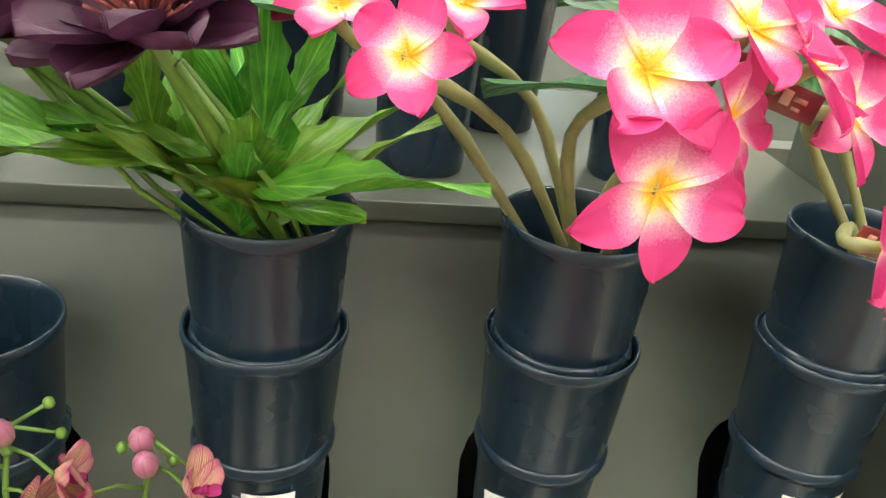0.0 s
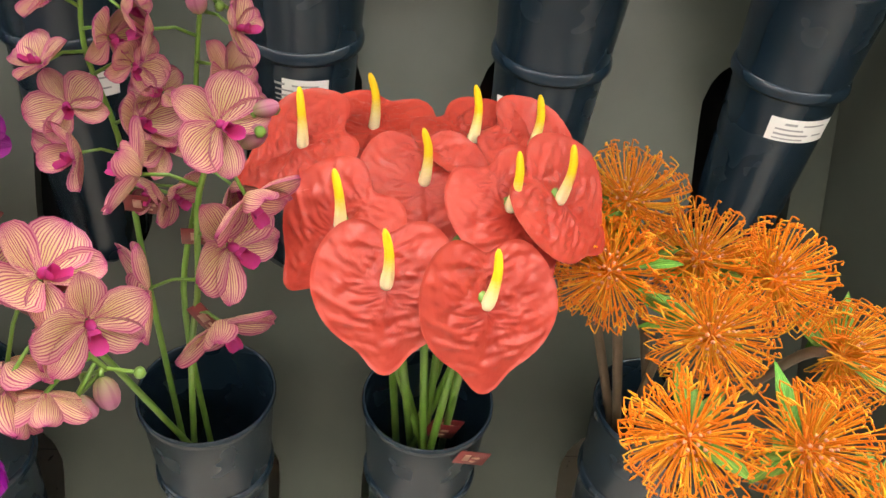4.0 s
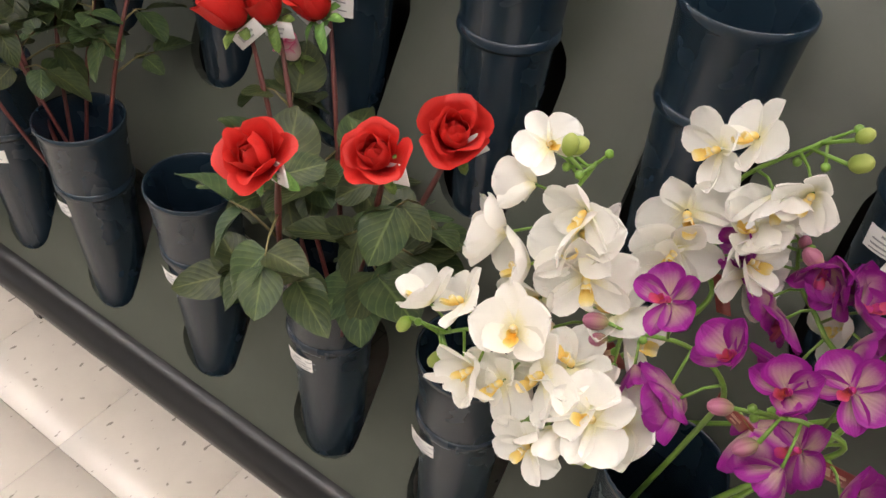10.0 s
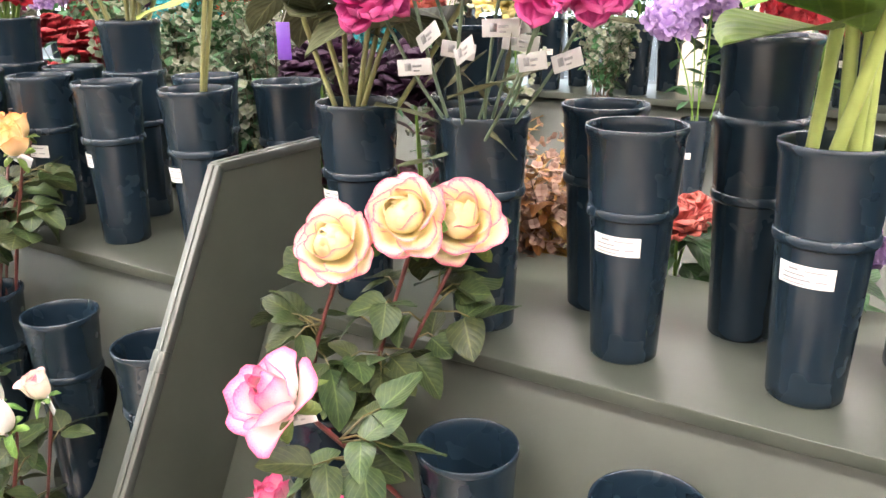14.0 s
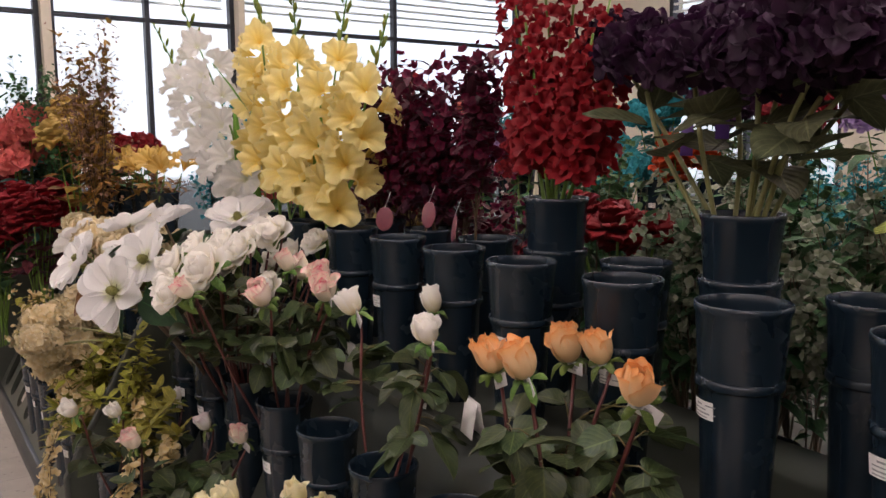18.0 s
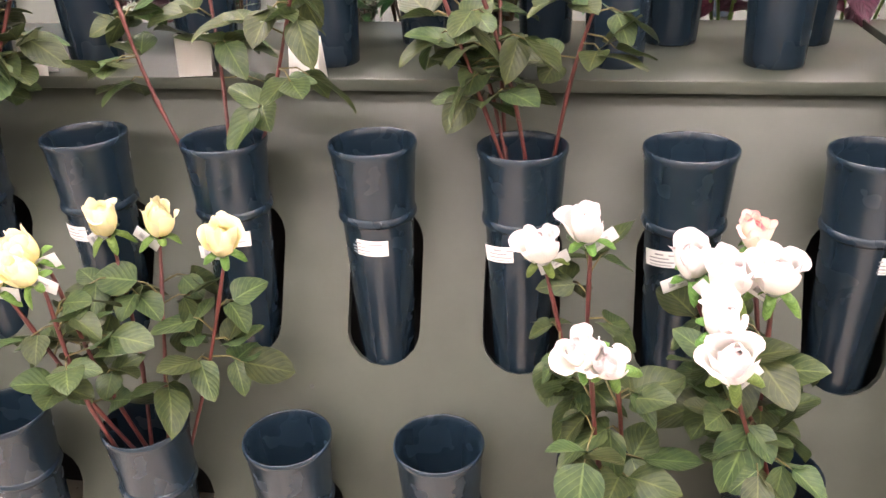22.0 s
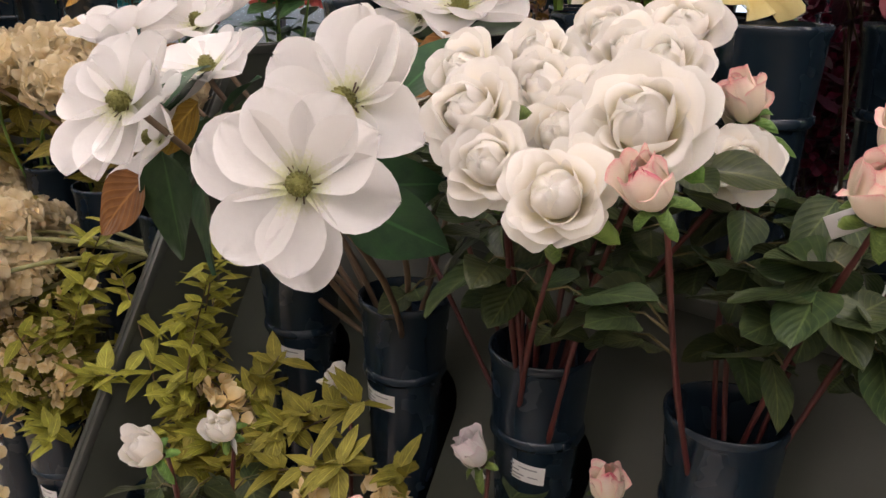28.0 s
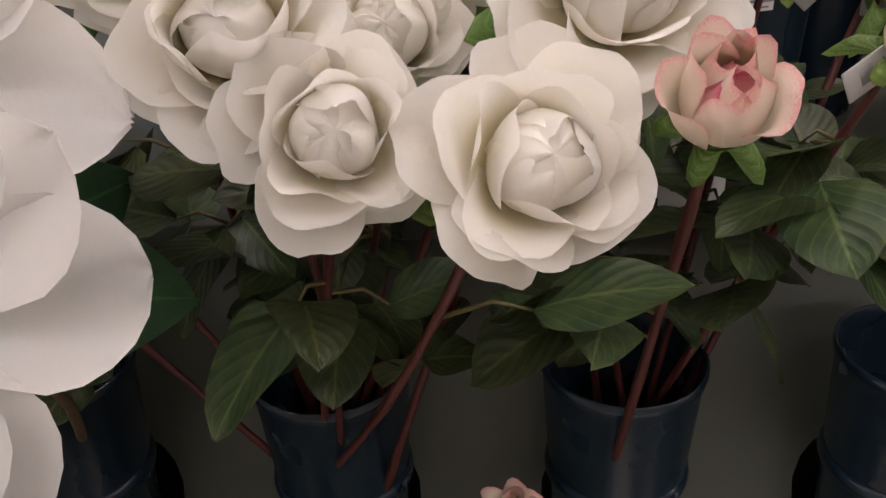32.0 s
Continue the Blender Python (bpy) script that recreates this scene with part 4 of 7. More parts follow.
def rose_kind(style):
    """Petals for one way in which a rose stands open; the head is about one unit across."""
    spec, k = {
        "bud": ([(0.94, 58, 2, -72, 0, 3, 1.7), (1.0, 64, 6, -38, 8, 3, 1.4), (1.0, 72, 10, -22, 40, 3, 1.2), (0.94, 82, 17, -6, 90, 3, 1.05)], 0.95),
        "half": ([(0.80, 62, 2, -78, 0, 3, 1.7), (0.86, 64, 8, -34, 12, 3, 1.4), (0.88, 72, 15, -12, 48, 3, 1.2), (0.88, 82, 28, 12, 75, 3, 1.05), (0.84, 93, 50, 48, 70, 4, 0.92)], 0.84),
        "open": ([(0.98, 74, 6, -96, 0, 3, 1.5), (0.96, 80, 13, -58, 25, 3, 1.25), (0.90, 86, 24, -18, 65, 3, 1.2), (0.88, 90, 36, 10, 90, 4, 1.0), (0.92, 95, 48, 34, 95, 4, 0.98), (0.88, 100, 66, 62, 85, 5, 0.86)], 0.62)}[style]
    peak, drop, nu = {"bud": (0.02, 0.10, 13), "half": (0.03, 0.15, 13), "open": (0.06, 0.20, 19)}[style]
    # the closed barrel of the innermost petals
    L, base, mid, tip = spec[0][:4]
    out = [Build().lathe([(r * 0.93, z * 0.97) for r, z in rose_profile(L * k, radians(base), radians(mid), radians(tip))][::2], 16)]
    a = rng.uniform(0, 6)
    for L, base, mid, tip, lip, n, half in spec:
        for q in range(n):
            j = rng.uniform(-7, 7)
            out.append(rose_petal(L * k * rng.uniform(0.92, 1.06), radians(base), radians(mid + j * 0.7), radians(tip + j * 1.6), radians(lip * rng.uniform(0.45, 1.45)), a + 2 * math.pi * q / n + rng.uniform(-0.28, 0.28), half * rng.uniform(0.88, 1.1), 0.07, nu, 11, peak, drop))
        a += 0.95 + rng.uniform(-0.3, 0.3)
    return out


def calyx_build(style):
    """A green cup with five long lobes, in one skin."""
    b = Build()
    ln = [rng.uniform(0.75, 1.15) for _ in range(5)]
    cu = [rng.uniform(0.7, 1.7) for _ in range(5)]

    def fn(u, v):
        a = 2 * math.pi * u
        k = int(u * 5) % 5
        lobe = abs(math.sin(2.5 * a)) ** 3.2
        if v < 0.35:
            q = v / 0.35
            r, z = 0.03 + 0.15 * q ** 0.7, -0.14 + 0.16 * q
        else:
            q = (v - 0.35) / 0.65
            m = 0.50 * ln[k] * lobe * q
            r = 0.18 + 0.10 * min(1, m * 5) + m * 0.45 * math.sin(cu[k])
            z = 0.02 + m * math.cos(cu[k] + 0.9 * q)
        return (r * math.cos(a), r * math.sin(a), z)
    return b.grid(fn, 40, 10, ring=True)


ROSE = {}


def rose_meshes(color, style, mat):
    if (color, style) not in ROSE:
        heart = M.get(color + "_heart", mat)
        ROSE[color, style] = [[p.mesh("petal", heart if i < (7 if style == "open" else 4) else mat) for i, p in enumerate(rose_kind(style))] for _ in range(4)]
    return rng.choice(ROSE[color, style])


def tag_mesh():
    b = bevelled(((-0.021, -0.0008, -0.0095), (0.021, 0.0008, 0.0095)), 0.0006, 1)
    p = Build()
    for x0, x1, z0, z1 in ((-0.012, -0.004, -0.004, 0.005), (-0.002, 0.009, 0.000, 0.003), (-0.001, 0.006, -0.005, -0.003)):
        p.box((x0, -0.0013, z0), (x1, -0.0009, z1))
    f = Build()
    for lo, hi in (((-0.0214, -0.0011, -0.0099), (0.0214, -0.0006, -0.0088)), ((-0.0214, -0.0011, 0.0088), (0.0214, -0.0006, 0.0099)), ((-0.0214, -0.0011, -0.0088), (-0.0204, -0.0006, 0.0088)), ((0.0204, -0.0011, -0.0088), (0.0214, -0.0006, 0.0088))):
        f.box(lo, hi)
    return b, p, f


def hang_tag(parent, at, spin, tilt, scale=1.0, dark=False):
    m = Matrix.Translation(at) @ Matrix.Rotation(spin, 4, "Z") @ Matrix.Rotation(tilt, 4, "Y") @ Matrix.Scale(scale, 4)
    t = part("price_tag", TAG[0] if not dark else TAG[3], parent, m, "small white paper price tag with dark print" if not dark else "small dark red paper tag")
    part("print", TAG[1] if not dark else TAG[4], t)
    return t


LEAVES = {}


def leaf_set(key, mat, L, W, n=4, **kw):
    if key not in LEAVES:
        LEAVES[key] = [leaf_build(L * rng.uniform(0.85, 1.15), W * rng.uniform(0.85, 1.15), fold=rng.uniform(0.05, 0.3), droop=rng.uniform(-0.05, 0.28), **kw).mesh("leaf", mat) for _ in range(n)]
    return LEAVES[key]


def point_on(path, t):
    s = t * (len(path) - 1)
    i = min(int(s), len(path) - 2)
    return path[i].lerp(path[i + 1], s - i), (path[i + 1] - path[i]).normalized()


def rose_stem(foot, head, color, style="bud", size=0.065, lean=(0, -0.25, 1), leaves=7, label="", tag=True, leaf_at=(0.35, 0.85), big_leaf=1.0, group="roses in vases", bow=None, name="artificial_rose", avoid=()):
    """One artificial rose: stem, leaves, calyx, petals and a price tag."""
    foot, head = Vector(foot), Vector(head)
    ax = Vector(lean).normalized()
    neck = head - ax * size * 0.56
    bow = bow or (rng.uniform(-0.015, 0.015), rng.uniform(-0.02, 0.01), 0)
    mid = foot.lerp(neck, 0.55) + Vector(bow)
    path = spline([foot, mid, neck - ax * 0.02, neck], 14)
    root = thing(name, Matrix.Translation(foot), label or "artificial rose on a red-brown stem", "flower", group)
    inv = Matrix.Translation(-foot)
    n = len(path)
    st = Build().tube([p - foot for p in path], [0.0034 - 0.0009 * k / n + (0.0008 if k % 3 == 1 else 0) for k in range(n)], 6)
    hd = part("calyx", rng.choice(CALYX), root, inv @ aim(head - ax * size * 0.5, ax, rng.uniform(0, 6), size))
    for me in rose_meshes(color, style, M[color]):
        part("petal", me, hd)
    lv = leaf_set("rose", M["rose_leaf"], 0.072, 0.066, 7, blunt=0.55, tooth=0.05)
    made = tries = 0
    while made < leaves and tries < 4 * leaves:
        tries += 1
        t = rng.uniform(*leaf_at)
        p, d = point_on(path, t)
        a = rng.uniform(0, 6.28)
        out = Vector((math.cos(a), math.sin(a), 0))
        if any((p + out * 0.05 - Vector(c)).length < r for c, r in avoid):
            continue
        br = 0.034 * rng.uniform(0.6, 2.1)
        q = p + out * br + Vector((0, 0, rng.uniform(-0.02, 0.03)))
        st.tube([p - foot, (p.lerp(q, 0.6) + Vector((0, 0, 0.008))) - foot, q - foot], [0.0018, 0.0014, 0.001], 4, 1)
        for k in range(3 if leaves - made > 2 else leaves - made):
            ang = a + (0, 1.15, -1.15)[k]
            base = q if k == 0 else p.lerp(q, 0.75)
            m = Matrix.Translation(base - foot) @ Matrix.Rotation(ang - math.pi / 2, 4, "Z") @ Matrix.Rotation(rng.uniform(-0.9, 0.6), 4, "X") @ Matrix.Rotation(rng.uniform(-0.6, 0.6), 4, "Y") @ Matrix.Scale(rng.uniform(0.75, 1.15) * big_leaf * (1 if k == 0 else 0.8), 4)
            part("leaf", rng.choice(lv), root, m)
            made += 1
    part("stem", st.mesh("stem", M["rose_stem"], M["rose_twig"]), root, None)
    if tag:
        p, d = point_on(path, rng.uniform(0.74, 0.86))
        hang_tag(root, p - foot + Vector((rng.choice((-0.016, 0.016)), -0.012, 0)), rng.uniform(-0.5, 0.5), rng.uniform(-0.8, 0.8), 1.12)
    return root


# ---- orchids
def orchid_pieces(open_=0.25):
    """A moth orchid bloom, one unit across, its face to +z: three sepals, two broad petals, and the lip."""
    out = []
    for a in (0.0, 2.25, -2.25):
        pb = petal_build(0.52, 0.38, cup=0.28, curl=rng.uniform(-0.1, 0.3), ruffle=0.03, foot=0.3, round_=0.5)
        out.append(Build().add(pb, Matrix.Rotation(a, 4, "Z") @ Matrix.Translation((0, 0.03, -0.02)) @ Matrix.Rotation(open_ * rng.uniform(0.4, 1.2), 4, "X")))
    for a in (1.32, -1.32):
        pb = petal_build(0.52, 0.60, cup=0.22, curl=rng.uniform(-0.2, 0.35), ruffle=0.05, foot=0.22, round_=0.45, nu=8)
        out.append(Build().add(pb, Matrix.Rotation(a, 4, "Z") @ Matrix.Translation((0, 0.03, 0.02)) @ Matrix.Rotation(open_ * rng.uniform(0.2, 1.0), 4, "X")))
    b = Build()
    for a in (0.75, -0.75):
        b.add(petal_build(0.17, 0.13, cup=0.5, curl=0.3, nu=3, nv=4), Matrix.Translation((0, -0.05, 0.05)) @ Matrix.Rotation(a, 4, "Z") @ Matrix.Rotation(0.9, 4, "X"))
    b.add(petal_build(0.24, 0.16, cup=0.4, curl=0.5, nu=3, nv=5, round_=0.7), Matrix.Translation((0, -0.04, 0.06)) @ Matrix.Rotation(math.pi, 4, "Z") @ Matrix.Rotation(0.5, 4, "X"))
    b.ball((0, 0.01, 0.09), 0.05, 0, 8, 5, (1, 1, 1.4))
    return out, b


ORCHID = {}


def orchid_stem(foot, way, blooms, color, size=0.10, buds=2, label="", face=(0, -0.8, 0.35), tag="dark", start=0.42, name="artificial_orchid", side=0.03, thick=0.0034, tagpos=0.4):
    """One orchid spray: arching stem, blooms on short stalks in two rows, buds at its end."""
    foot = Vector(foot)
    path = spline([foot] + [Vector(p) for p in way], 26)
    root = thing(name, Matrix.Translation(foot), label, "flower", "orchid sprays in vases")
    n = len(path)
    st = Build().tube([p - foot for p in path], [thick * (1 - 0.45 * k / n) for k in range(n)], 7)
    if color not in ORCHID:
        ORCHID[color] = [([p.mesh("petal", M[color]) for p in ps], lip.mesh("bloom", M[color + "_lip"])) for ps, lip in (orchid_pieces(o) for o in (0.15, 0.5, 0.85, 0.3))]
        bb = Build().ball((0, 0, 0.5), 0.5, 0, 10, 7, (0.7, 0.7, 1))
        ORCHID[color + "_bud"] = [bb.mesh("bud", M[color + "_bud"] if color + "_bud" in M else M["orchid_bud"])]
    stalks = []
    for k in range(blooms):
        t = start + (0.93 - start) * k / max(1, blooms - 1)
        p, d = point_on(path, t)
        lat = Vector(face).cross(d).normalized() * (side if k % 2 else -side)
        q = p + lat * rng.uniform(0.8, 1.4) + Vector(face) * rng.uniform(0.01, 0.03) + Vector((0, 0, rng.uniform(-0.012, 0.012)))
        stalks.append((p, q))
        f = Vector(face) * 0.75 + Vector((rng.uniform(-0.9, 0.9), rng.uniform(-0.4, 0.5), rng.uniform(-0.8, 0.6))) + lat.normalized() * 0.55
        s = size * rng.uniform(0.85, 1.1) * (1 - 0.22 * k / max(1, blooms))
        up = aim(q, f)
        # keep the dorsal petal upward
        zc = up.to_3x3() @ Vector((0, 0, 1))
        yc = (Vector((0, 0, 1)) - zc * zc.z).normalized()
        xc = yc.cross(zc)
        m = Matrix((xc, yc, zc)).transposed().to_4x4()
        m = Matrix.Translation(q - foot) @ m @ Matrix.Rotation(rng.uniform(-0.8, 0.8), 4, "Z") @ Matrix.Scale(s, 4)
        ps, lip = rng.choice(ORCHID[color])
        bl = part("bloom", lip, root, m)
        for pm in ps:
            part("petal", pm, bl)
    for p, q in stalks:
        st.tube([p - foot, p.lerp(q, 0.5) - foot + Vector((0, 0, 0.005)), q - foot], [0.0018, 0.0014, 0.0016], 5)
    for k in range(buds):
        p, d = point_on(path, 0.95 + 0.05 * k / max(1, buds))
        q = p + d * 0.012 + Vector((rng.uniform(-0.03, 0.03), rng.uniform(-0.02, 0), rng.uniform(-0.015, 0.015)))
        st.tube([p - foot, q - foot], [0.0016, 0.0022], 5)
        part("bud", ORCHID[color + "_bud"][0], root, aim(q - foot, d + Vector((rng.uniform(-0.5, 0.5), -0.3, rng.uniform(-0.5, 0.3))), 0, rng.uniform(0.016, 0.028)))
    for k in range(3 if buds else 0):
        p, d = point_on(path, 0.99)
        q = p + Vector((rng.uniform(-0.03, 0.03), rng.uniform(-0.02, 0.01), rng.uniform(-0.03, 0.02)))
        st.tube([p - foot, q - foot], [0.0016, 0.0014], 5)
        st.ball(tuple(q - foot), 0.0045, 0, 6, 4)
    part("stem", st.mesh("stem", M["green_stem"]), root)
    if tag:
        p, d = point_on(path, tagpos)
        hang_tag(root, p - foot + Vector((0.014, -0.008, 0)), rng.uniform(-0.6, 0.6), rng.uniform(-1.2, 1.2), 1.0, tag == "dark")
    return root


# ---- anthurium
def spathe_build():
    b = Build()
    p = rng.uniform(0, 6)

    def fn(u, v):
        a = 2 * math.pi * u
        # heart outline, cleft at the stalk
        r = 0.52 * (1 + 0.16 * math.cos(a)) * (1 - 0.30 * math.exp(-((abs(math.remainder(a, 2 * math.pi)) / 0.33) ** 2)))
        r *= 1 + 0.34 * math.exp(-((abs(math.remainder(a - math.pi, 2 * math.pi)) / 0.30) ** 2))
        q = v * r
        x, y = q * math.sin(a) * 1.0, q * math.cos(a)
        side = abs(x)
        # ribs fan out from the stalk, and the skin between them is pressed into short wrinkles
        tx, ty = x, y - 0.30
        th, rad = math.atan2(tx, -ty), math.hypot(tx, ty)
        wr = noise.noise(Vector((th * 3.2 + p, rad * 25 - 4.0 * abs(th) ** 1.5, p)))
        fine = noise.noise(Vector((x * 26 + p, y * 26, p)))
        ribs = -abs(math.cos(th * 3.6 + 0.5 * math.sin(rad * 5 + p))) ** 14
        fade = min(1, v * 2.2) * (1 - 0.8 * v ** 10)
        crease = fade * (0.055 * (abs(wr) - 0.2) + 0.010 * fine + 0.020 * ribs)
        rib = -0.008 * math.exp(-(x / 0.02) ** 2) * (y < 0.1)
        z = crease + rib + 0.14 * x * x - 0.14 * v * v * (1 if y < 0 else 0.3) * abs(y) + 0.02 * math.sin(2 * a + p) * v * v + (0.012 if v > 0.97 else 0)
        return (x, y - 0.06, z)
    b.grid(fn, 110, 28, ring=True)
    return b


def spadix_build():
    pts = spline([(0, 0.0, -0.02), (0, 0.0, 0.12), (0.0, 0.02, 0.28), (0.02, 0.08, 0.42)], 16)
    return Build().tube(pts, [0.040, 0.044, 0.043, 0.042, 0.040, 0.038, 0.036, 0.034, 0.032, 0.031, 0.030, 0.029, 0.028, 0.026, 0.022, 0.010], 12)


def anthurium(foot, head, face, spin=0.0, size=0.15, tag=False):
    foot, head = Vector(foot), Vector(head)
    root = thing("artificial_anthurium", Matrix.Translation(foot), "red waxy anthurium with a yellow spadix on a green stem", "flower", "anthuriums in a vase")
    fa = Vector(face).normalized()
    path = spline([foot, foot.lerp(head, 0.5) + Vector((0, 0.01, 0.02)), head - fa * 0.02, head], 12)
    part("stem", Build().tube([p - foot for p in path], 0.0042, 7).mesh("stem", M["green_stem"]), root)
    q = fa.to_track_quat("Z", "Y").to_matrix().to_4x4()
    m = Matrix.Translation(head - foot) @ q @ Matrix.Rotation(spin, 4, "Z") @ Matrix.Scale(size, 4)
    part("spathe", SPATHE[rng.randrange(len(SPATHE))], root, m)
    # the spadix stands up from the cleft
    mm = Matrix.Translation(head - foot) @ aim((0, 0, 0), fa * 0.22 + Vector((0.10, 0.05, 0.95)), rng.uniform(-0.4, 0.9), size * 1.12)
    part("spadix", SPADIX, root, mm, "yellow spadix with a white foot")
    if tag:
        hang_tag(root, Vector((0.03, -0.03, 0.09)), 0.3, 0.5, 1.0, True)
    return root


# ---- pincushion
def pincushion_build(n=230):
    b = Build()
    for k in range(n):
        z = 1 - 1.55 * (k + 0.5) / n
        a = 2.39996 * k + rng.uniform(-0.15, 0.15)
        r = math.sqrt(max(0, 1 - z * z))
        d = Vector((r * math.cos(a), r * math.sin(a), z))
        swirl = Vector((-math.sin(a), math.cos(a), 0)) * rng.uniform(-0.35, 0.5)
        L = rng.uniform(0.46, 0.60)
        tip = d * L * 0.90 + swirl * 0.22 + Vector((0, 0, 0.20 * (1 - z) * L + rng.uniform(0, 0.05)))
        pts = spline([d * 0.08, d * L * 0.5 - Vector((0, 0, 0.03)), d * L * 0.98 + swirl * 0.05, tip], 8)
        b.tube(pts, [0.0070, 0.0070, 0.0070, 0.0066, 0.0066, 0.0066, 0.0070, 0.0085], 4, 0 if k % 3 else 1)
        b.ball(tuple(tip), 0.0125, 0, 5, 3)
    for k in range(26):
        a, z = 2.39996 * k, 1 - 0.5 * k / 26
        r = math.sqrt(max(0, 1 - z * z))
        b.ball((0.22 * r * math.cos(a), 0.22 * r * math.sin(a), 0.22 * z), 0.02, 2, 5, 3)
    b.ball((0, 0, 0), 0.12, 0, 10, 6)
    return b


def pincushion(foot, head, face, size=0.11, leaves=5):
    foot, head, fa = Vector(foot), Vector(head), Vector(face).normalized()
    root = thing("artificial_pincushion_flower", Matrix.Translation(foot), "orange pincushion flower with curled threads on a brown stem", "flower", "pincushion flowers in a vase")
    path = spline([foot, foot.lerp(head, 0.6) + Vector((0, 0, 0.02)), head - fa * 0.03, head], 12)
    part("stem", Build().tube([p - foot for p in path], 0.005, 7).mesh("stem", M["brown_stem"]), root)
    tagged(part("bloom", rng.choice(PIN), root, aim(head - foot, fa, rng.uniform(0, 6), size)), kind="stuff")
    lv = leaf_set("pin", M["green_leaf"], 0.055, 0.02, tooth=0.0)
    for k in range(leaves):
        p, d = point_on(path, rng.uniform(0.6, 0.95))
        a = rng.uniform(0, 6.28)
        part("leaf", rng.choice(lv), root, Matrix.Translation(p - foot) @ Matrix.Rotation(a, 4, "Z") @ Matrix.Rotation(rng.uniform(0, 0.8), 4, "X"))
    return root


# ---- magnolia
def magnolia(foot, head, face, size=0.2, leaves=3, label="", bronze=False):
    foot, head, fa = Vector(foot), Vector(head), Vector(face).normalized()
    root = thing("artificial_magnolia", Matrix.Translation(foot), label or "large open white magnolia with broad dark leaves on a brown stem", "flower", "magnolias in a vase")
    path = spline([foot, foot.lerp(head, 0.5) + Vector((0.01, 0.03, 0.0)), head - fa * 0.04, head], 12)
    part("stem", Build().tube([p - foot for p in path], 0.0045, 7).mesh("stem", M["brown_stem"]), root)
    ct = part("cone", MAG_CONE, root, aim(head - foot, fa, rng.uniform(0, 6), size), "knobbly green seed cone with brown stamens")
    base = aim(head - foot, fa, rng.uniform(0, 6), size)
    for ring, (n, tilt, s) in enumerate(((3, 0.26, 0.92), (6, 0.10, 1.05))):
        for k in range(n):
            m = base @ Matrix.Rotation(2 * math.pi * (k + 0.5 * ring) / n + rng.uniform(-0.2, 0.2), 4, "Z") @ Matrix.Translation((0, 0.05, 0)) @ Matrix.Rotation(tilt * rng.uniform(0.6, 1.3), 4, "X") @ Matrix.Scale(s * rng.uniform(0.9, 1.08), 4)
            part("petal", rng.choice(MAG_PETAL), root, m)
    lv = leaf_set("mag", M["magnolia_leaf"], 0.14, 0.08, tooth=0.0, tip=2.0)
    for k in range(leaves):
        a = rng.uniform(0, 6.28)
        p = head - foot - fa * rng.uniform(0.05, 0.07)
        part("leaf", rng.choice(lv), root, aim(p, fa, a) @ Matrix.Translation((0, 0.03, 0)) @ Matrix.Rotation(rng.uniform(-0.55, -0.15), 4, "X"))
    if bronze:
        lb = leaf_set("mag_back", M["bronze_leaf"], 0.11, 0.085, 2, tooth=0.0, tip=2.0, blunt=0.6)
        part("leaf", lb[0], root, aim(head - foot + Vector((0.06, -0.06, -0.03)), (0.25, -0.8, 0.5), 2.5), "bronze back of a broad leaf")
    return root


# ---- heads of many petals
def hydrangea_build(n=54, squash=0.75, fs=0.37):
    b = Build()
    fl = Build()
    for k in range(4):
        pb = petal_build(fs * 0.55, fs * 0.55, cup=0.22, curl=rng.uniform(-0.3, 0.3), ruffle=0.14, nu=4, nv=4, foot=0.3, round_=0.45)
        fl.add(pb, Matrix.Rotation(k * math.pi / 2, 4, "Z") @ Matrix.Rotation(0.15, 4, "X"))
    for k in range(n):
        z = 1 - 1.45 * (k + 0.5) / n
        a = 2.39996 * k
        r = math.sqrt(max(0, 1 - z * z))
        d = Vector((r * math.cos(a), r * math.sin(a), z * squash))
        p = d * 0.5 * rng.uniform(0.72, 1.06)
        tilt = d + Vector([rng.uniform(-0.55, 0.55) for _ in range(3)])
        b.add(fl, aim(p, tilt, rng.uniform(0, 6), rng.uniform(0.8, 1.2)))
    b.ball((0, 0, 0.0), 0.30, 0, 10, 6, (1, 1, squash))
    return b


def carnation_build(n=48):
    b = Build()
    for k in range(n):
        t = k / n
        pb = petal_build(0.5 * rng.uniform(0.85, 1.08), 0.36 * rng.uniform(0.8, 1.2), cup=0.12, curl=rng.uniform(-0.3, 0.3), ruffle=0.13, waves=10, nu=13, nv=5, foot=0.18, round_=0.72)
        b.add(pb, Matrix.Rotation(2.39996 * k, 4, "Z") @ Matrix.Translation((0, 0.02, 0)) @ Matrix.Rotation(1.5 - 1.75 * t ** 0.8 + rng.uniform(-0.15, 0.15), 4, "X"))
    return b


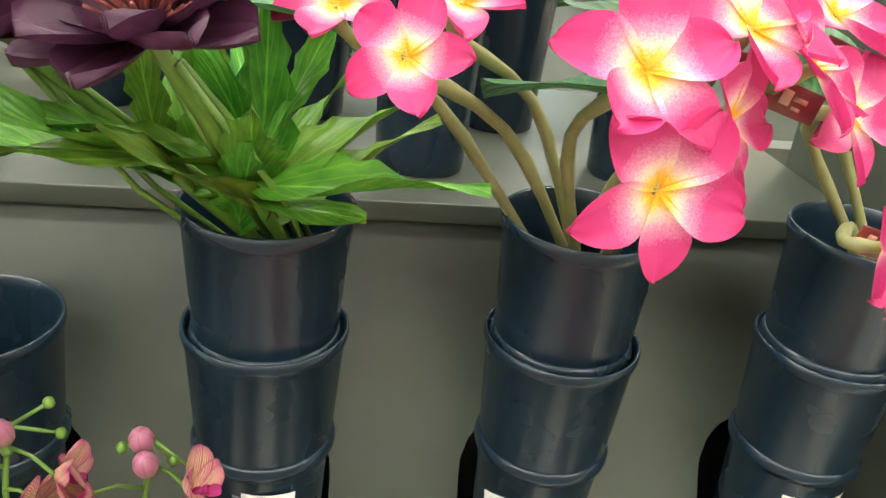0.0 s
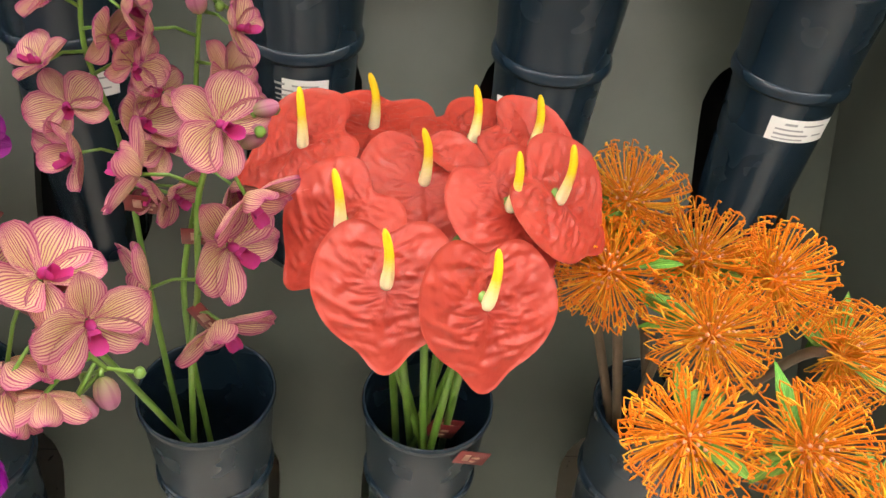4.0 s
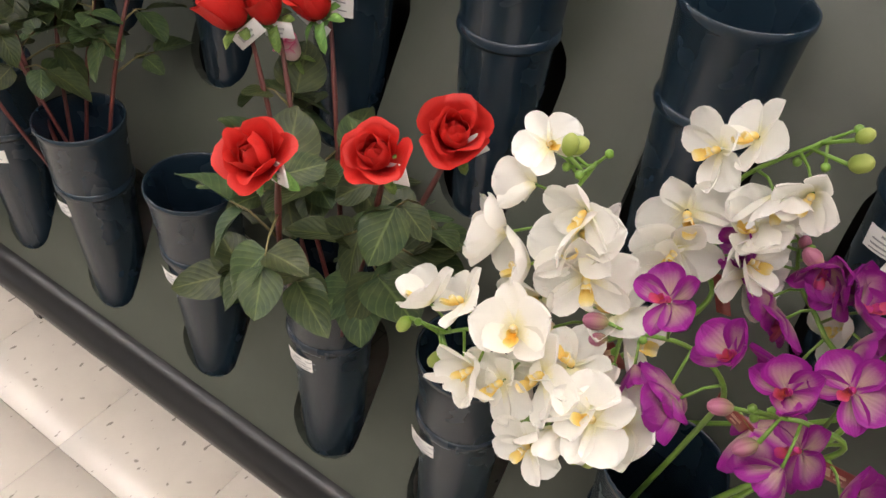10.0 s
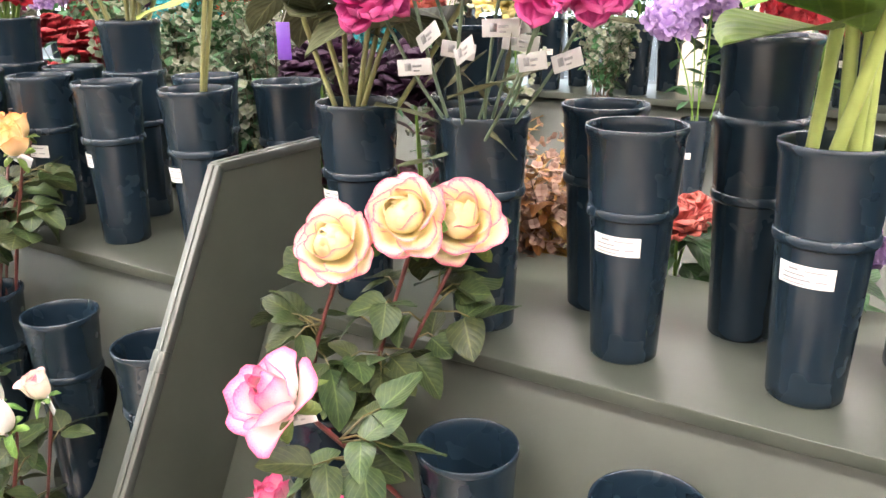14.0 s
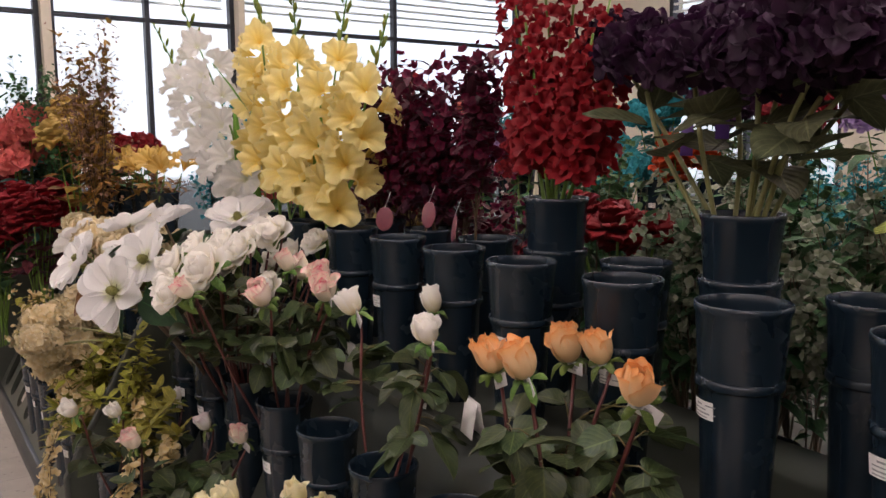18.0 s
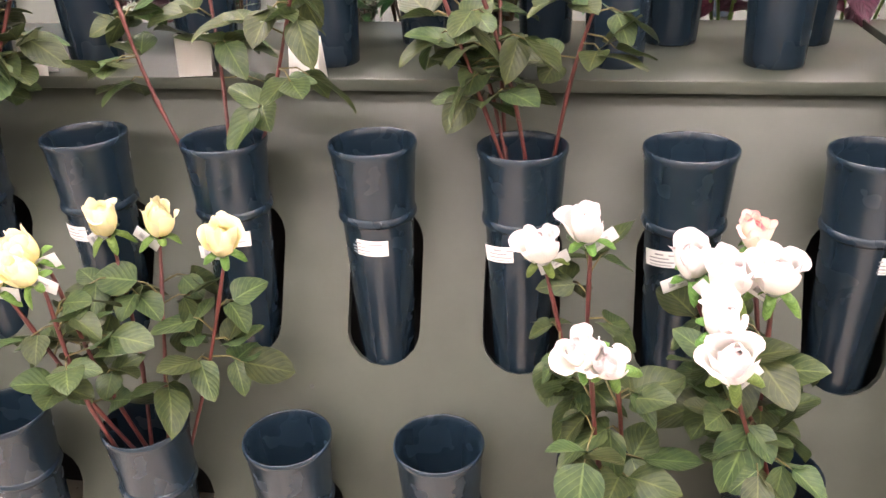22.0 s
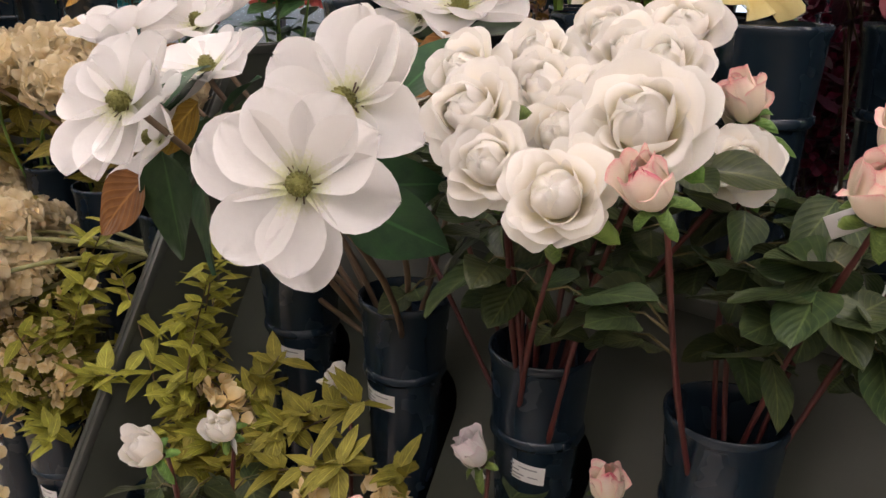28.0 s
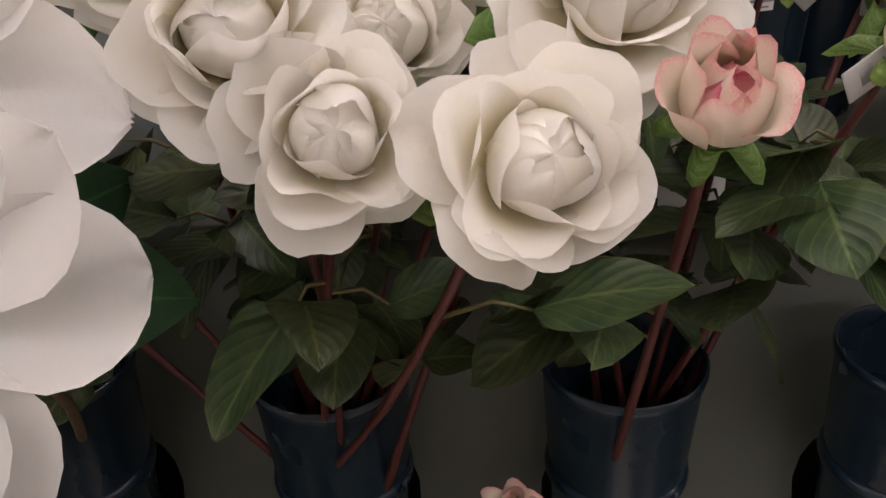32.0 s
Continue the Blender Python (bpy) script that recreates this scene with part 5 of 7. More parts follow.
def trumpet_build(nu=42, nv=9, lobes=6, deep=0.17, ruff=0.075):
    """A ruffled floret in one skin, its throat to +z, the rim cut into lobes."""
    b = Build()
    ps = [rng.uniform(0, 6) for _ in range(3)]

    def fn(u, v):
        a = 2 * math.pi * u
        lobe = abs(math.cos(lobes / 2 * a)) ** 0.55
        q = v * (1 - deep * (1 - lobe) * v ** 1.5) * (1 + 0.10 * math.cos(lobes / 2 * a + ps[0]) * v)
        r, z, n = 0.015, 0.0, 10
        for i in range(n):
            s = (i + 0.5) / n * q
            f = 0.30 + 0.55 * s + 0.95 * max(0, s - 0.45) * (1.3 + 0.5 * math.sin(2 * a + ps[1]))
            r += q / n * 0.62 * math.sin(f)
            z += q / n * 0.62 * math.cos(f)
        z += ruff * math.sin(lobes * 1.5 * a + ps[2]) * v * v + 0.05 * (1 - lobe) * v * v
        return (r * math.cos(a), r * math.sin(a), z)
    return b.grid(fn, nu, nv, ring=True)


HEADS = {}


def head_mesh(key, make, mat, n=2):
    if (key, mat) not in HEADS:
        HEADS[key, mat] = [make().mesh("bloom", M[mat]) for _ in range(n)]
    return rng.choice(HEADS[key, mat])


def head_stem(foot, head, key, make, mat, size, name, label, category="flower", group="", lean=(0, -0.2, 1), stem="green_stem", thick=0.0035, leaves=0, leaf_key=None, leaf_mat_="green_leaf", leaf_len=0.12, leaf_wid=0.07, leaf_at=(0.5, 0.9), tag=False, bushy=0):
    """A single stem with one round head of many petals, and leaves."""
    foot, head = Vector(foot), Vector(head)
    root = thing(name, Matrix.Translation(foot), label, category, group)
    ax = Vector(lean).normalized()
    path = spline([foot, foot.lerp(head, 0.55) + Vector((rng.uniform(-0.02, 0.02), rng.uniform(-0.02, 0.02), 0)), head - ax * size * 0.2], 12)
    part("stem", Build().tube([p - foot for p in path], thick, 6).mesh("stem", M[stem]), root)
    tagged(part("bloom", head_mesh(key, make, mat), root, aim(head - foot, ax, rng.uniform(0, 6), size)), kind="stuff")
    if bushy:
        lf = Build()
        one = [leaf_build(leaf_len, leaf_wid, fold=0.2, droop=d_, tooth=0.03, nu=4, nv=5) for d_ in (0.05, 0.3)]
        for k in range(bushy):
            p, d = point_on(path, rng.uniform(*leaf_at))
            lf.add(rng.choice(one), Matrix.Translation(p - foot) @ Matrix.Rotation(rng.uniform(0, 6.28), 4, "Z") @ Matrix.Translation((0, 0.012, 0)) @ Matrix.Rotation(rng.uniform(-0.5, 0.7), 4, "X") @ Matrix.Rotation(rng.uniform(-0.4, 0.4), 4, "Y") @ Matrix.Scale(rng.uniform(0.6, 1.1), 4))
        tagged(part("foliage", lf.mesh("foliage", M[leaf_mat_]), root), kind="stuff")
    if leaves:
        lv = leaf_set(leaf_key or leaf_mat_, M[leaf_mat_], leaf_len, leaf_wid, tooth=0.03)
        for k in range(leaves):
            p, d = point_on(path, rng.uniform(*leaf_at))
            a = rng.uniform(0, 6.28)
            part("leaf", rng.choice(lv), root, Matrix.Translation(p - foot) @ Matrix.Rotation(a, 4, "Z") @ Matrix.Translation((0, 0.012, 0)) @ Matrix.Rotation(rng.uniform(-0.5, 0.6), 4, "X") @ Matrix.Rotation(rng.uniform(-0.4, 0.4), 4, "Y"))
    if tag:
        p, d = point_on(path, 0.6)
        hang_tag(root, p - foot + Vector((0.015, -0.01, 0)), rng.uniform(-0.5, 0.5), rng.uniform(-0.6, 0.6), 1.2)
    return root


def spike(foot, tip, key, make, mat, n, size, name, label, group, start=0.35, stem="green_stem", thick=0.005, buds=0, spread=0.35, blades=0, face=None, shrink=0.5, bud_mat="gladiolus_bud"):
    """A tall spike: florets round a stem, smaller towards the tip, with sword leaves."""
    foot, tip = Vector(foot), Vector(tip)
    root = thing(name, Matrix.Translation(foot), label, "flower", group)
    path = spline([foot, foot.lerp(tip, 0.5) + Vector((rng.uniform(-0.015, 0.015), rng.uniform(-0.015, 0.015), 0)), tip], 14)
    part("stem", Build().tube([p - foot for p in path], [thick * (1 - 0.5 * k / 14) for k in range(14)], 6).mesh("stem", M[stem]), root)
    end = 0.97 if not buds else 0.74
    for k in range(n):
        t = start + (end - start) * k / n
        p, d = point_on(path, t)
        a = 2.39996 * k + rng.uniform(-0.3, 0.3)
        out = Vector((math.cos(a), math.sin(a), 0))
        if face:
            out = (out * 0.8 + Vector(face)).normalized()
        s = size * (1 - shrink * (t - start) / (1 - start)) * rng.uniform(0.9, 1.1)
        part("floret", head_mesh(key, make, mat, 3), root, aim(p - foot + out * s * spread, out + Vector((0, 0, 0.35)), rng.uniform(0, 6), s))
    for k in range(buds):
        t = end + (1 - end) * k / buds
        p, d = point_on(path, t)
        a = (k % 2) * math.pi + rng.uniform(-0.5, 0.5)
        out = Vector((math.cos(a), math.sin(a), 0.0))
        s = 0.05 * (1 - 0.5 * k / buds)
        part("bud", SPIKE_BUD[bud_mat], root, aim(p - foot + out * 0.008, out * 0.5 + Vector((0, 0, 1)), 0, s))
    if blades:
        lv = leaf_set("blade", M["green_leaf"], 0.34, 0.026, tooth=0.0, wave=0.01)
        for k in range(blades):
            p, d = point_on(path, rng.uniform(0.02, 0.35))
            a = rng.uniform(0, 6.28)
            part("leaf", rng.choice(lv), root, Matrix.Translation(p - foot) @ Matrix.Rotation(a, 4, "Z") @ Matrix.Rotation(rng.uniform(1.1, 1.4), 4, "X") @ Matrix.Scale(rng.uniform(0.7, 1.1), 4))
    return root


def spray(foot, tips, name, label, group, floret, mat, n, size, stem="brown_stem", leaf=None, leaf_n=0, leaf_len=0.05, leaf_wid=0.022, fork=0.45, scatter=0.02):
    """A branching spray: twigs that fork from one stem, strewn with small florets or leaves, each bunch one mesh."""
    foot = Vector(foot)
    root = thing(name, Matrix.Translation(foot), label, "flower", group)
    st, fl, lf = Build(), Build(), Build()
    cache = [floret() for _ in range(2)] if floret else []
    lcache = [leaf_build(leaf_len, leaf_wid, fold=0.2, droop=rng.uniform(0, 0.4), tooth=0.0, nu=2, nv=4) for _ in range(2)] if leaf else []
    trunk_top = foot.lerp(sum((Vector(t) for t in tips), Vector()) / len(tips), fork)
    st.tube([p - foot for p in bend(foot, trunk_top, n=5)], 0.0035, 5)
    for tip in tips:
        tip = Vector(tip)
        path = spline([trunk_top.lerp(foot, rng.uniform(0, 0.4)), trunk_top.lerp(tip, 0.5) + Vector((rng.uniform(-0.02, 0.02), rng.uniform(-0.02, 0.02), rng.uniform(0, 0.03))), tip], 9)
        st.tube([p - foot for p in path], [0.0022 - 0.0015 * k / 9 for k in range(9)], 4)
        for k in range(n):
            p, d = point_on(path, rng.uniform(0.3, 1))
            o = Vector([rng.uniform(-1, 1) for _ in range(3)])
            fl.add(rng.choice(cache), aim(p - foot + o * scatter, o + Vector((0, -0.3, 0.3)), rng.uniform(0, 6), size * rng.uniform(0.7, 1.2)))
        for k in range(leaf_n):
            p, d = point_on(path, rng.uniform(0.15, 1))
            a = rng.uniform(0, 6.28)
            lf.add(rng.choice(lcache), Matrix.Translation(p - foot) @ Matrix.Rotation(a, 4, "Z") @ Matrix.Rotation(rng.uniform(-0.5, 0.9), 4, "X") @ Matrix.Scale(rng.uniform(0.7, 1.2), 4))
    part("stem", st.mesh("stem", M[stem]), root)
    if floret and n:
        tagged(part("blossom", fl.mesh("blossom", M[mat]), root), kind="stuff")
    if leaf and leaf_n:
        tagged(part("foliage", lf.mesh("foliage", M[leaf]), root), kind="stuff")
    return root


def tiny_floret(nu=2, nv=2, petals=4, w=0.6):
    b = Build()
    for k in range(petals):
        pb = petal_build(0.5, w * 0.7, cup=0.2, curl=0.1, nu=nu, nv=nv, foot=0.4, round_=0.4)
        b.add(pb, Matrix.Rotation(k * 2 * math.pi / petals, 4, "Z") @ Matrix.Rotation(0.5, 4, "X"))
    return b


def berry():
    return Build().ball((0, 0, 0), 0.5, 0, 6, 4)


# ---- shared pieces of the flowers
_t = tag_mesh()
TAG = [_t[0].mesh("price_tag", M["tag_paper"]), _t[1].mesh("print", M["ink"]), _t[2].mesh("tag_border", M["ink"]), _t[0].mesh("price_tag", M["tag_red"]), _t[1].mesh("print", M["ink_pale"])]
CALYX = [calyx_build("bud").mesh("calyx", M["calyx"]) for _ in range(3)]
SPATHE = [spathe_build().mesh("spathe", M["spathe"]) for _ in range(3)]
SPADIX = spadix_build().mesh("spadix", M["spadix"])
PIN = [pincushion_build().mesh("bloom", M["pin_orange"], M["pin_tip"], M["pin_heart"]) for _ in range(2)]
MAG_PETAL = [petal_build(0.52 * s, 0.44 * s, cup=0.30, curl=c, ruffle=0.035, foot=0.32, round_=0.5, nu=8, nv=8).mesh("petal", M["magnolia"]) for s, c in ((1, 0.05), (0.95, 0.25), (1.05, -0.08))]


def mag_cone():
    b = Build().ball((0, 0, 0.06), 0.062, 0, 12, 8, (1, 1, 1.5))
    for k in range(60):
        z, a = 0.0 + 0.14 * k / 60, 2.39996 * k
        r = 0.064 * math.sqrt(max(0.05, 1 - ((z - 0.06) / 0.093) ** 2))
        b.ball((r * math.cos(a), r * math.sin(a), z), 0.011, 0, 5, 3)
    for k in range(26):
        a = 2 * math.pi * k / 26 + rng.uniform(-0.1, 0.1)
        d = Vector((math.cos(a), math.sin(a), 0.25))
        b.tube([d * 0.05, d * rng.uniform(0.09, 0.125) + Vector((0, 0, rng.uniform(-0.02, 0.01)))], [0.004, 0.006], 4, 1)
    return b


MAG_CONE = mag_cone().mesh("cone", M["cone"], M["brown_stem"])
SPIKE_BUD = {"gladiolus_bud": Build().ball((0, 0, 0.5), 0.5, 0, 8, 6, (0.3, 0.3, 1)).mesh("bud", M["gladiolus_bud"])}
Z_SV = ZS + H_V


LEAFY = {9: 20, 8: 26, 7: 15, 6: 14, 5: 14, 4: 10}


def bunch_of_roses(foot, color, style, size, label, heads, leaves, tag=True):
    keep = [(h[:3], 0.085 + 0.45 * size) for h in heads]
    for h in heads:
        h = h[:3]
        f = Vector(foot) + Vector((rng.uniform(-0.035, 0.035), rng.uniform(-0.03, 0.03), -0.16))
        d = Vector(h) - f
        lean = Vector((d.x * 0.8 + rng.uniform(-0.12, 0.12), d.y * 0.8 - 0.22 + rng.uniform(-0.1, 0.06), d.length)).normalized()
        size_ = size * {"bud": 1.2, "half": 1.08, "open": 1.0}[style]
        if style == "open":
            lean = (lean + Vector((0.1, -0.75, 0.0))).normalized()
        rose_stem(f, h, color, style, size_ * rng.uniform(0.94, 1.06), lean, leaves if style == "open" and color == "white_rose" else LEAFY.get(leaves, leaves), label, tag, leaf_at=(0.30, 0.72 if style == "open" else 0.87), big_leaf=rng.uniform(0.85, 1.1), avoid=keep)


FRANGI = []


def frangi_petals():
    out = []
    for k in range(5):
        pb = petal_build(0.58, 0.43, cup=0.20, curl=rng.uniform(-0.35, 0.10), ruffle=0.03, foot=0.08, round_=0.52, nu=10, nv=14, twist=0.07)
        out.append(Build().add(pb, Matrix.Rotation(k * 1.2566, 4, "Z") @ Matrix.Rotation(0.28, 4, "X")))
    return out


def frangipani(foot, head, face, size):
    if not FRANGI:
        FRANGI.extend([p.mesh("petal", M["frangipani"]) for p in frangi_petals()] for _ in range(3))
    foot, head, fa = Vector(foot), Vector(head), Vector(face).normalized()
    root = thing("artificial_frangipani", Matrix.Translation(foot), "bright pink frangipani with a yellow heart on a knobbly stem", "flower", "frangipani stems in a vase")
    path = spline([foot, foot.lerp(head, 0.55) + Vector((rng.uniform(-0.02, 0.02), 0.04, 0.015)), head - fa * 0.025, head], 12)
    part("stem", Build().tube([p - foot for p in path], [0.0046 if k % 3 else 0.0058 for k in range(12)], 7).mesh("stem", M["pale_stem"]), root)
    pose_ = aim(head - foot, fa, rng.uniform(0, 6), size * 0.86)
    for me in rng.choice(FRANGI):
        part("petal", me, root, pose_)
    lv = leaf_set("frangi", M["deep_leaf"], 0.16, 0.085, tooth=0.0)
    p, d = point_on(path, 0.62)
    if rng.random() < 0.6:
        part("leaf", rng.choice(lv), root, Matrix.Translation(p - foot) @ Matrix.Rotation(rng.uniform(-1.6, 1.6), 4, "Z") @ Matrix.Rotation(rng.uniform(-0.2, 0.6), 4, "X"))
    if rng.random() < 0.5:
        hang_tag(root, point_on(path, 0.6)[0] - foot + Vector((0.02, -0.01, 0)), 0.2, 0.3, 1.1, True)


def dark_poppy(foot, head, face):
    foot, head, fa = Vector(foot), Vector(head), Vector(face).normalized()
    root = thing("artificial_dark_poppy", Matrix.Translation(foot), "blackish purple fringed flower with bright green leaves", "flower", "dark flowers in a vase")
    path = spline([foot, foot.lerp(head, 0.6), head], 10)
    part("stem", Build().tube([p - foot for p in path], 0.005, 7).mesh("stem", M["green_stem"]), root)
    for k in range(14):
        pb = petal_build(0.55, 0.34, cup=0.2, curl=0.15, ruffle=0.06, waves=7, foot=0.3, nu=7, nv=6)
        part("petal", pb.mesh("petal", M["dark_poppy"]), root, aim(head - foot, fa, 0, 0.125) @ Matrix.Rotation(2.39996 * k, 4, "Z") @ Matrix.Rotation(-0.1 + 0.05 * k, 4, "X"))
    t = Build()
    for k in range(70):
        a, e = 2.39996 * k, rng.uniform(0.5, 1.4)
        d = Vector((math.cos(a) * math.cos(e), math.sin(a) * math.cos(e), math.sin(e)))
        t.tube([d * 0.04, d * rng.uniform(0.2, 0.3)], [0.008, 0.012], 4)
    part("thread", t.mesh("threads", M["poppy_thread"]), root, aim(head - foot, fa, 0, 0.125))
    lv = leaf_set("poppy", M["poppy_leaf"], 0.15, 0.046, tooth=0.2, nv=14, wave=0.05)
    for k, (turn, rise) in enumerate(((1.9, 0.25), (1.5, 0.35), (2.3, 0.6), (-0.3, 1.35), (0.2, 1.2), (-0.9, 0.95), (-1.2, 0.55), (3.3, 0.8), (-1.9, 0.12), (2.8, 1.2))):
        p, d = point_on(path, rng.uniform(0.12, 0.42))
        part("leaf", rng.choice(lv), root, Matrix.Translation(p - foot) @ Matrix.Rotation(turn + rng.uniform(-0.2, 0.2), 4, "Z") @ Matrix.Rotation(rise + rng.uniform(-0.1, 0.1), 4, "X") @ Matrix.Scale(rng.uniform(0.75, 1.1), 4))
    for k in range(5):
        o = Vector((rng.uniform(-0.022, 0.022), rng.uniform(-0.02, 0.02), 0))
        part("stalk", Build().tube([o, o * 1.5 + (path[5] - foot) * 0.6, o * 0.4 + (path[8] - foot)], 0.0024, 6).mesh("stalk", M["green_stem"]), root)


def carnation(foot, head):
    r = head_stem(foot, head, "carnation", carnation_build, "fuchsia", 0.115, "artificial_carnation", "fuchsia pink ruffled carnation on a thin grey-green stem", group="carnations in a vase", lean=(rng.uniform(-0.3, 0.3), -0.7, 0.7), thick=0.0026, stem="sage_stem", leaves=1, leaf_key="grass", leaf_mat_="grey_leaf", leaf_len=0.13, leaf_wid=0.007, leaf_at=(0.1, 0.6), tag=True)
    return r


def hydrangea(foot, head, mat, size, label, leaf, leaves=7):
    return head_stem(foot, head, "hydrangea", hydrangea_build, mat, size, "artificial_hydrangea", label, group="hydrangea stems in vases", lean=(0, -0.35, 1), stem="pale_stem", thick=0.0045, leaves=leaves, leaf_key=leaf + "_h", leaf_mat_=leaf, leaf_len=0.14, leaf_wid=0.085, leaf_at=(0.45, 0.92))


def gladiolus(foot, tip, mat, label):
    foot = Vector(foot)
    return spike(foot, tip, "trumpet", trumpet_build, mat, 14, 0.155, "artificial_gladiolus", label, "gladiolus spikes in a vase", 0.22, buds=8, blades=4, face=(0.35, -0.5, 0), spread=0.25, shrink=0.35)


def red_spike(foot, tip):
    return spike(foot, tip, "small_bloom", lambda: trumpet_build(20, 4, 5, 0.22, 0.06), "crimson", 44, 0.072, "artificial_stock", "crimson stock spike with dense florets", "stock spikes in a vase", 0.25, face=(0.2, -0.4, 0), spread=0.5, shrink=0.5)


def burgundy_spray(tips, mat="burgundy", leaf="wine_leaf"):
    f = sum((Vector(t) for t in tips), Vector()) / len(tips)
    return spray((f.x, f.y, ZS + 0.25), tips, "burgundy_spray", "burgundy berry and leaf spray in a vase", "sprays in vases", lambda: tiny_floret(2, 2, 5, 0.7), mat, 55, 0.034, "brown_stem", leaf, 46, 0.062, 0.024, 0.3, 0.045)


def olive_spray(foot, tips):
    return spray(foot, tips, "foliage_spray", "olive yellow leafy spray spilling from a vase", "sprays in vases", None, None, 0, 1, "brown_stem", "olive_leaf", 34, 0.058, 0.027, 0.3)


def wisteria(pts):
    path = spline(pts, 16)
    foot = path[0]
    root = thing("artificial_wisteria", Matrix.Translation(foot), "hanging cream wisteria tail", "flower", "wisteria tails")
    part("stem", Build().tube([p - foot for p in path], 0.0015, 5).mesh("stem", M["brown_stem"]), root)
    b = Build()
    fl_ = [petal_build(0.5, 0.62, cup=0.3, curl=0.2, nu=3, nv=3, foot=0.4) for _ in range(2)]
    for k in range(70):
        p, d = point_on(path, rng.uniform(0.15, 1))
        o = Vector([rng.uniform(-1, 1) for _ in range(3)])
        b.add(rng.choice(fl_), aim(p - foot + o * 0.016, o + Vector((0, -0.5, 0.2)), rng.uniform(0, 6), rng.uniform(0.03, 0.045)))
    tagged(part("blossom", b.mesh("blossom", M["cream_floret"]), root), kind="stuff")
    return root


# ---- vases on the shelves
SH_A = [0.66, 0.411, 0.165, -0.08, -0.325, -0.57, -0.82, -1.072, -1.308, -1.556]
SH_B = [-1.939, -2.202, -2.45, -2.708, -2.941, -3.178, -3.423, -3.67, -3.92, -4.17]
for x in SH_A + SH_B:
    vase(x, Y_S1 + rng.uniform(-0.008, 0.008), Z_SV, x not in (-1.308,), rng.uniform(-0.3, 0.3), text="dark blue plastic flower vase standing on the shelf", group="vases on the shelf")
for x in (0.53, 0.28, 0.04, -0.21, -0.45, -0.69, -0.94, -1.18, -1.43, -1.86, -2.095, -2.33, -2.563, -2.795, -3.04, -3.29, -3.54, -3.79, -4.04):
    tall = x in (-2.33, -2.795, -0.94, -1.43)
    vase(x, Y_S2, Z_SV, False, rng.uniform(-3, 3), text="dark blue plastic flower vase in the second shelf row", group="vases on the shelf")
    if tall:
        vase(x, Y_S2, Z_SV + NEST, False, rng.uniform(-3, 3), text="dark blue plastic flower vase nested in another", group="vases on the shelf")

# ---- plants of the near display
bunch_of_roses((-0.79, Y_LO, Z_LO), 'red_rose', 'half', 0.058, 'red artificial rose on a dark stem with green leaves', [
    (-0.709, 0.525, 0.952),
    (-0.644, 0.617, 0.934),
    (-0.604, 0.687, 0.94),
], 9)
bunch_of_roses((-0.79, Y_LO, Z_LO), 'red_rose', 'bud', 0.062, 'red artificial rosebud on a dark stem with green leaves', [
    (-0.99, 0.758, 0.904),
    (-0.963, 0.795, 0.907),
    (-0.925, 0.838, 0.911),
], 5)
bunch_of_roses((-0.79, Y_LO, Z_LO), 'blush_pink_rose', 'bud', 0.038, 'small pink artificial rosebud among red roses', [
    (-0.955, 0.83, 0.83),
], 0, tag=False)
bunch_of_roses((-1.302, Y_LO, Z_LO), 'pink_rose', 'bud', 0.062, 'pink artificial rosebud on a dark red stem', [
    (-1.444, 0.607, 0.912),
    (-1.494, 0.69, 0.912),
    (-1.471, 0.724, 0.921),
    (-1.448, 0.824, 0.93),
    (-1.346, 0.845, 0.926),
    (-1.282, 0.857, 0.925),
], 7)
bunch_of_roses((-1.44, Y_UP, Z_UP), 'peace_rose', 'open', 0.122, 'open yellow rose with pink edges on a dark stem', [
    (-1.384, 0.903, 1.308),
    (-1.305, 0.956, 1.347),
    (-1.264, 1.03, 1.33),
], 8)
bunch_of_roses((-1.19, Y_UP, Z_UP), 'blush_pink_rose', 'half', 0.098, 'half-open pink rose on a leaning stem', [
    (-1.319, 0.7, 1.195),
], 9)
bunch_of_roses((-2.936, Y_LO, Z_LO), 'yellow_rose', 'bud', 0.06, 'pale yellow artificial rosebud on a red stem', [
    (-2.999, 0.827, 0.94),
    (-2.91, 0.846, 0.934),
    (-2.783, 0.791, 0.93),
    (-3.088, 0.654, 0.922),
    (-3.026, 0.65, 0.936),
    (-3.052, 0.695, 0.948),
], 7)
bunch_of_roses((-2.2, Y_LO, Z_LO), 'pinkwhite_rose', 'bud', 0.06, 'white artificial rosebud on a red stem', [
    (-2.304, 0.77, 0.952),
    (-2.244, 0.777, 0.983),
    (-2.246, 0.6, 0.895),
    (-2.211, 0.6, 0.88),
], 7)
bunch_of_roses((-1.962, Y_LO, Z_LO), 'pinkwhite_rose', 'bud', 0.066, 'pinkish-white artificial rosebud on a red stem', [
    (-2.097, 0.786, 0.934),
    (-2.054, 0.733, 0.937),
    (-2.072, 0.65, 0.922),
    (-2.066, 0.6, 0.893),
    (-1.996, 0.742, 0.94),
], 7)
bunch_of_roses((-1.962, Y_LO, Z_LO), 'blush_rose', 'bud', 0.054, 'blush rosebud with pink edges on a red stem', [
    (-2.011, 0.83, 0.955),
], 4)
bunch_of_roses((-2.826, Y_UP, Z_UP), 'white_rose', 'bud', 0.06, 'white artificial rosebud on a red stem', [
    (-3.024, 0.975, 1.329),
    (-2.906, 1.111, 1.339),
    (-2.663, 0.938, 1.341),
], 9)
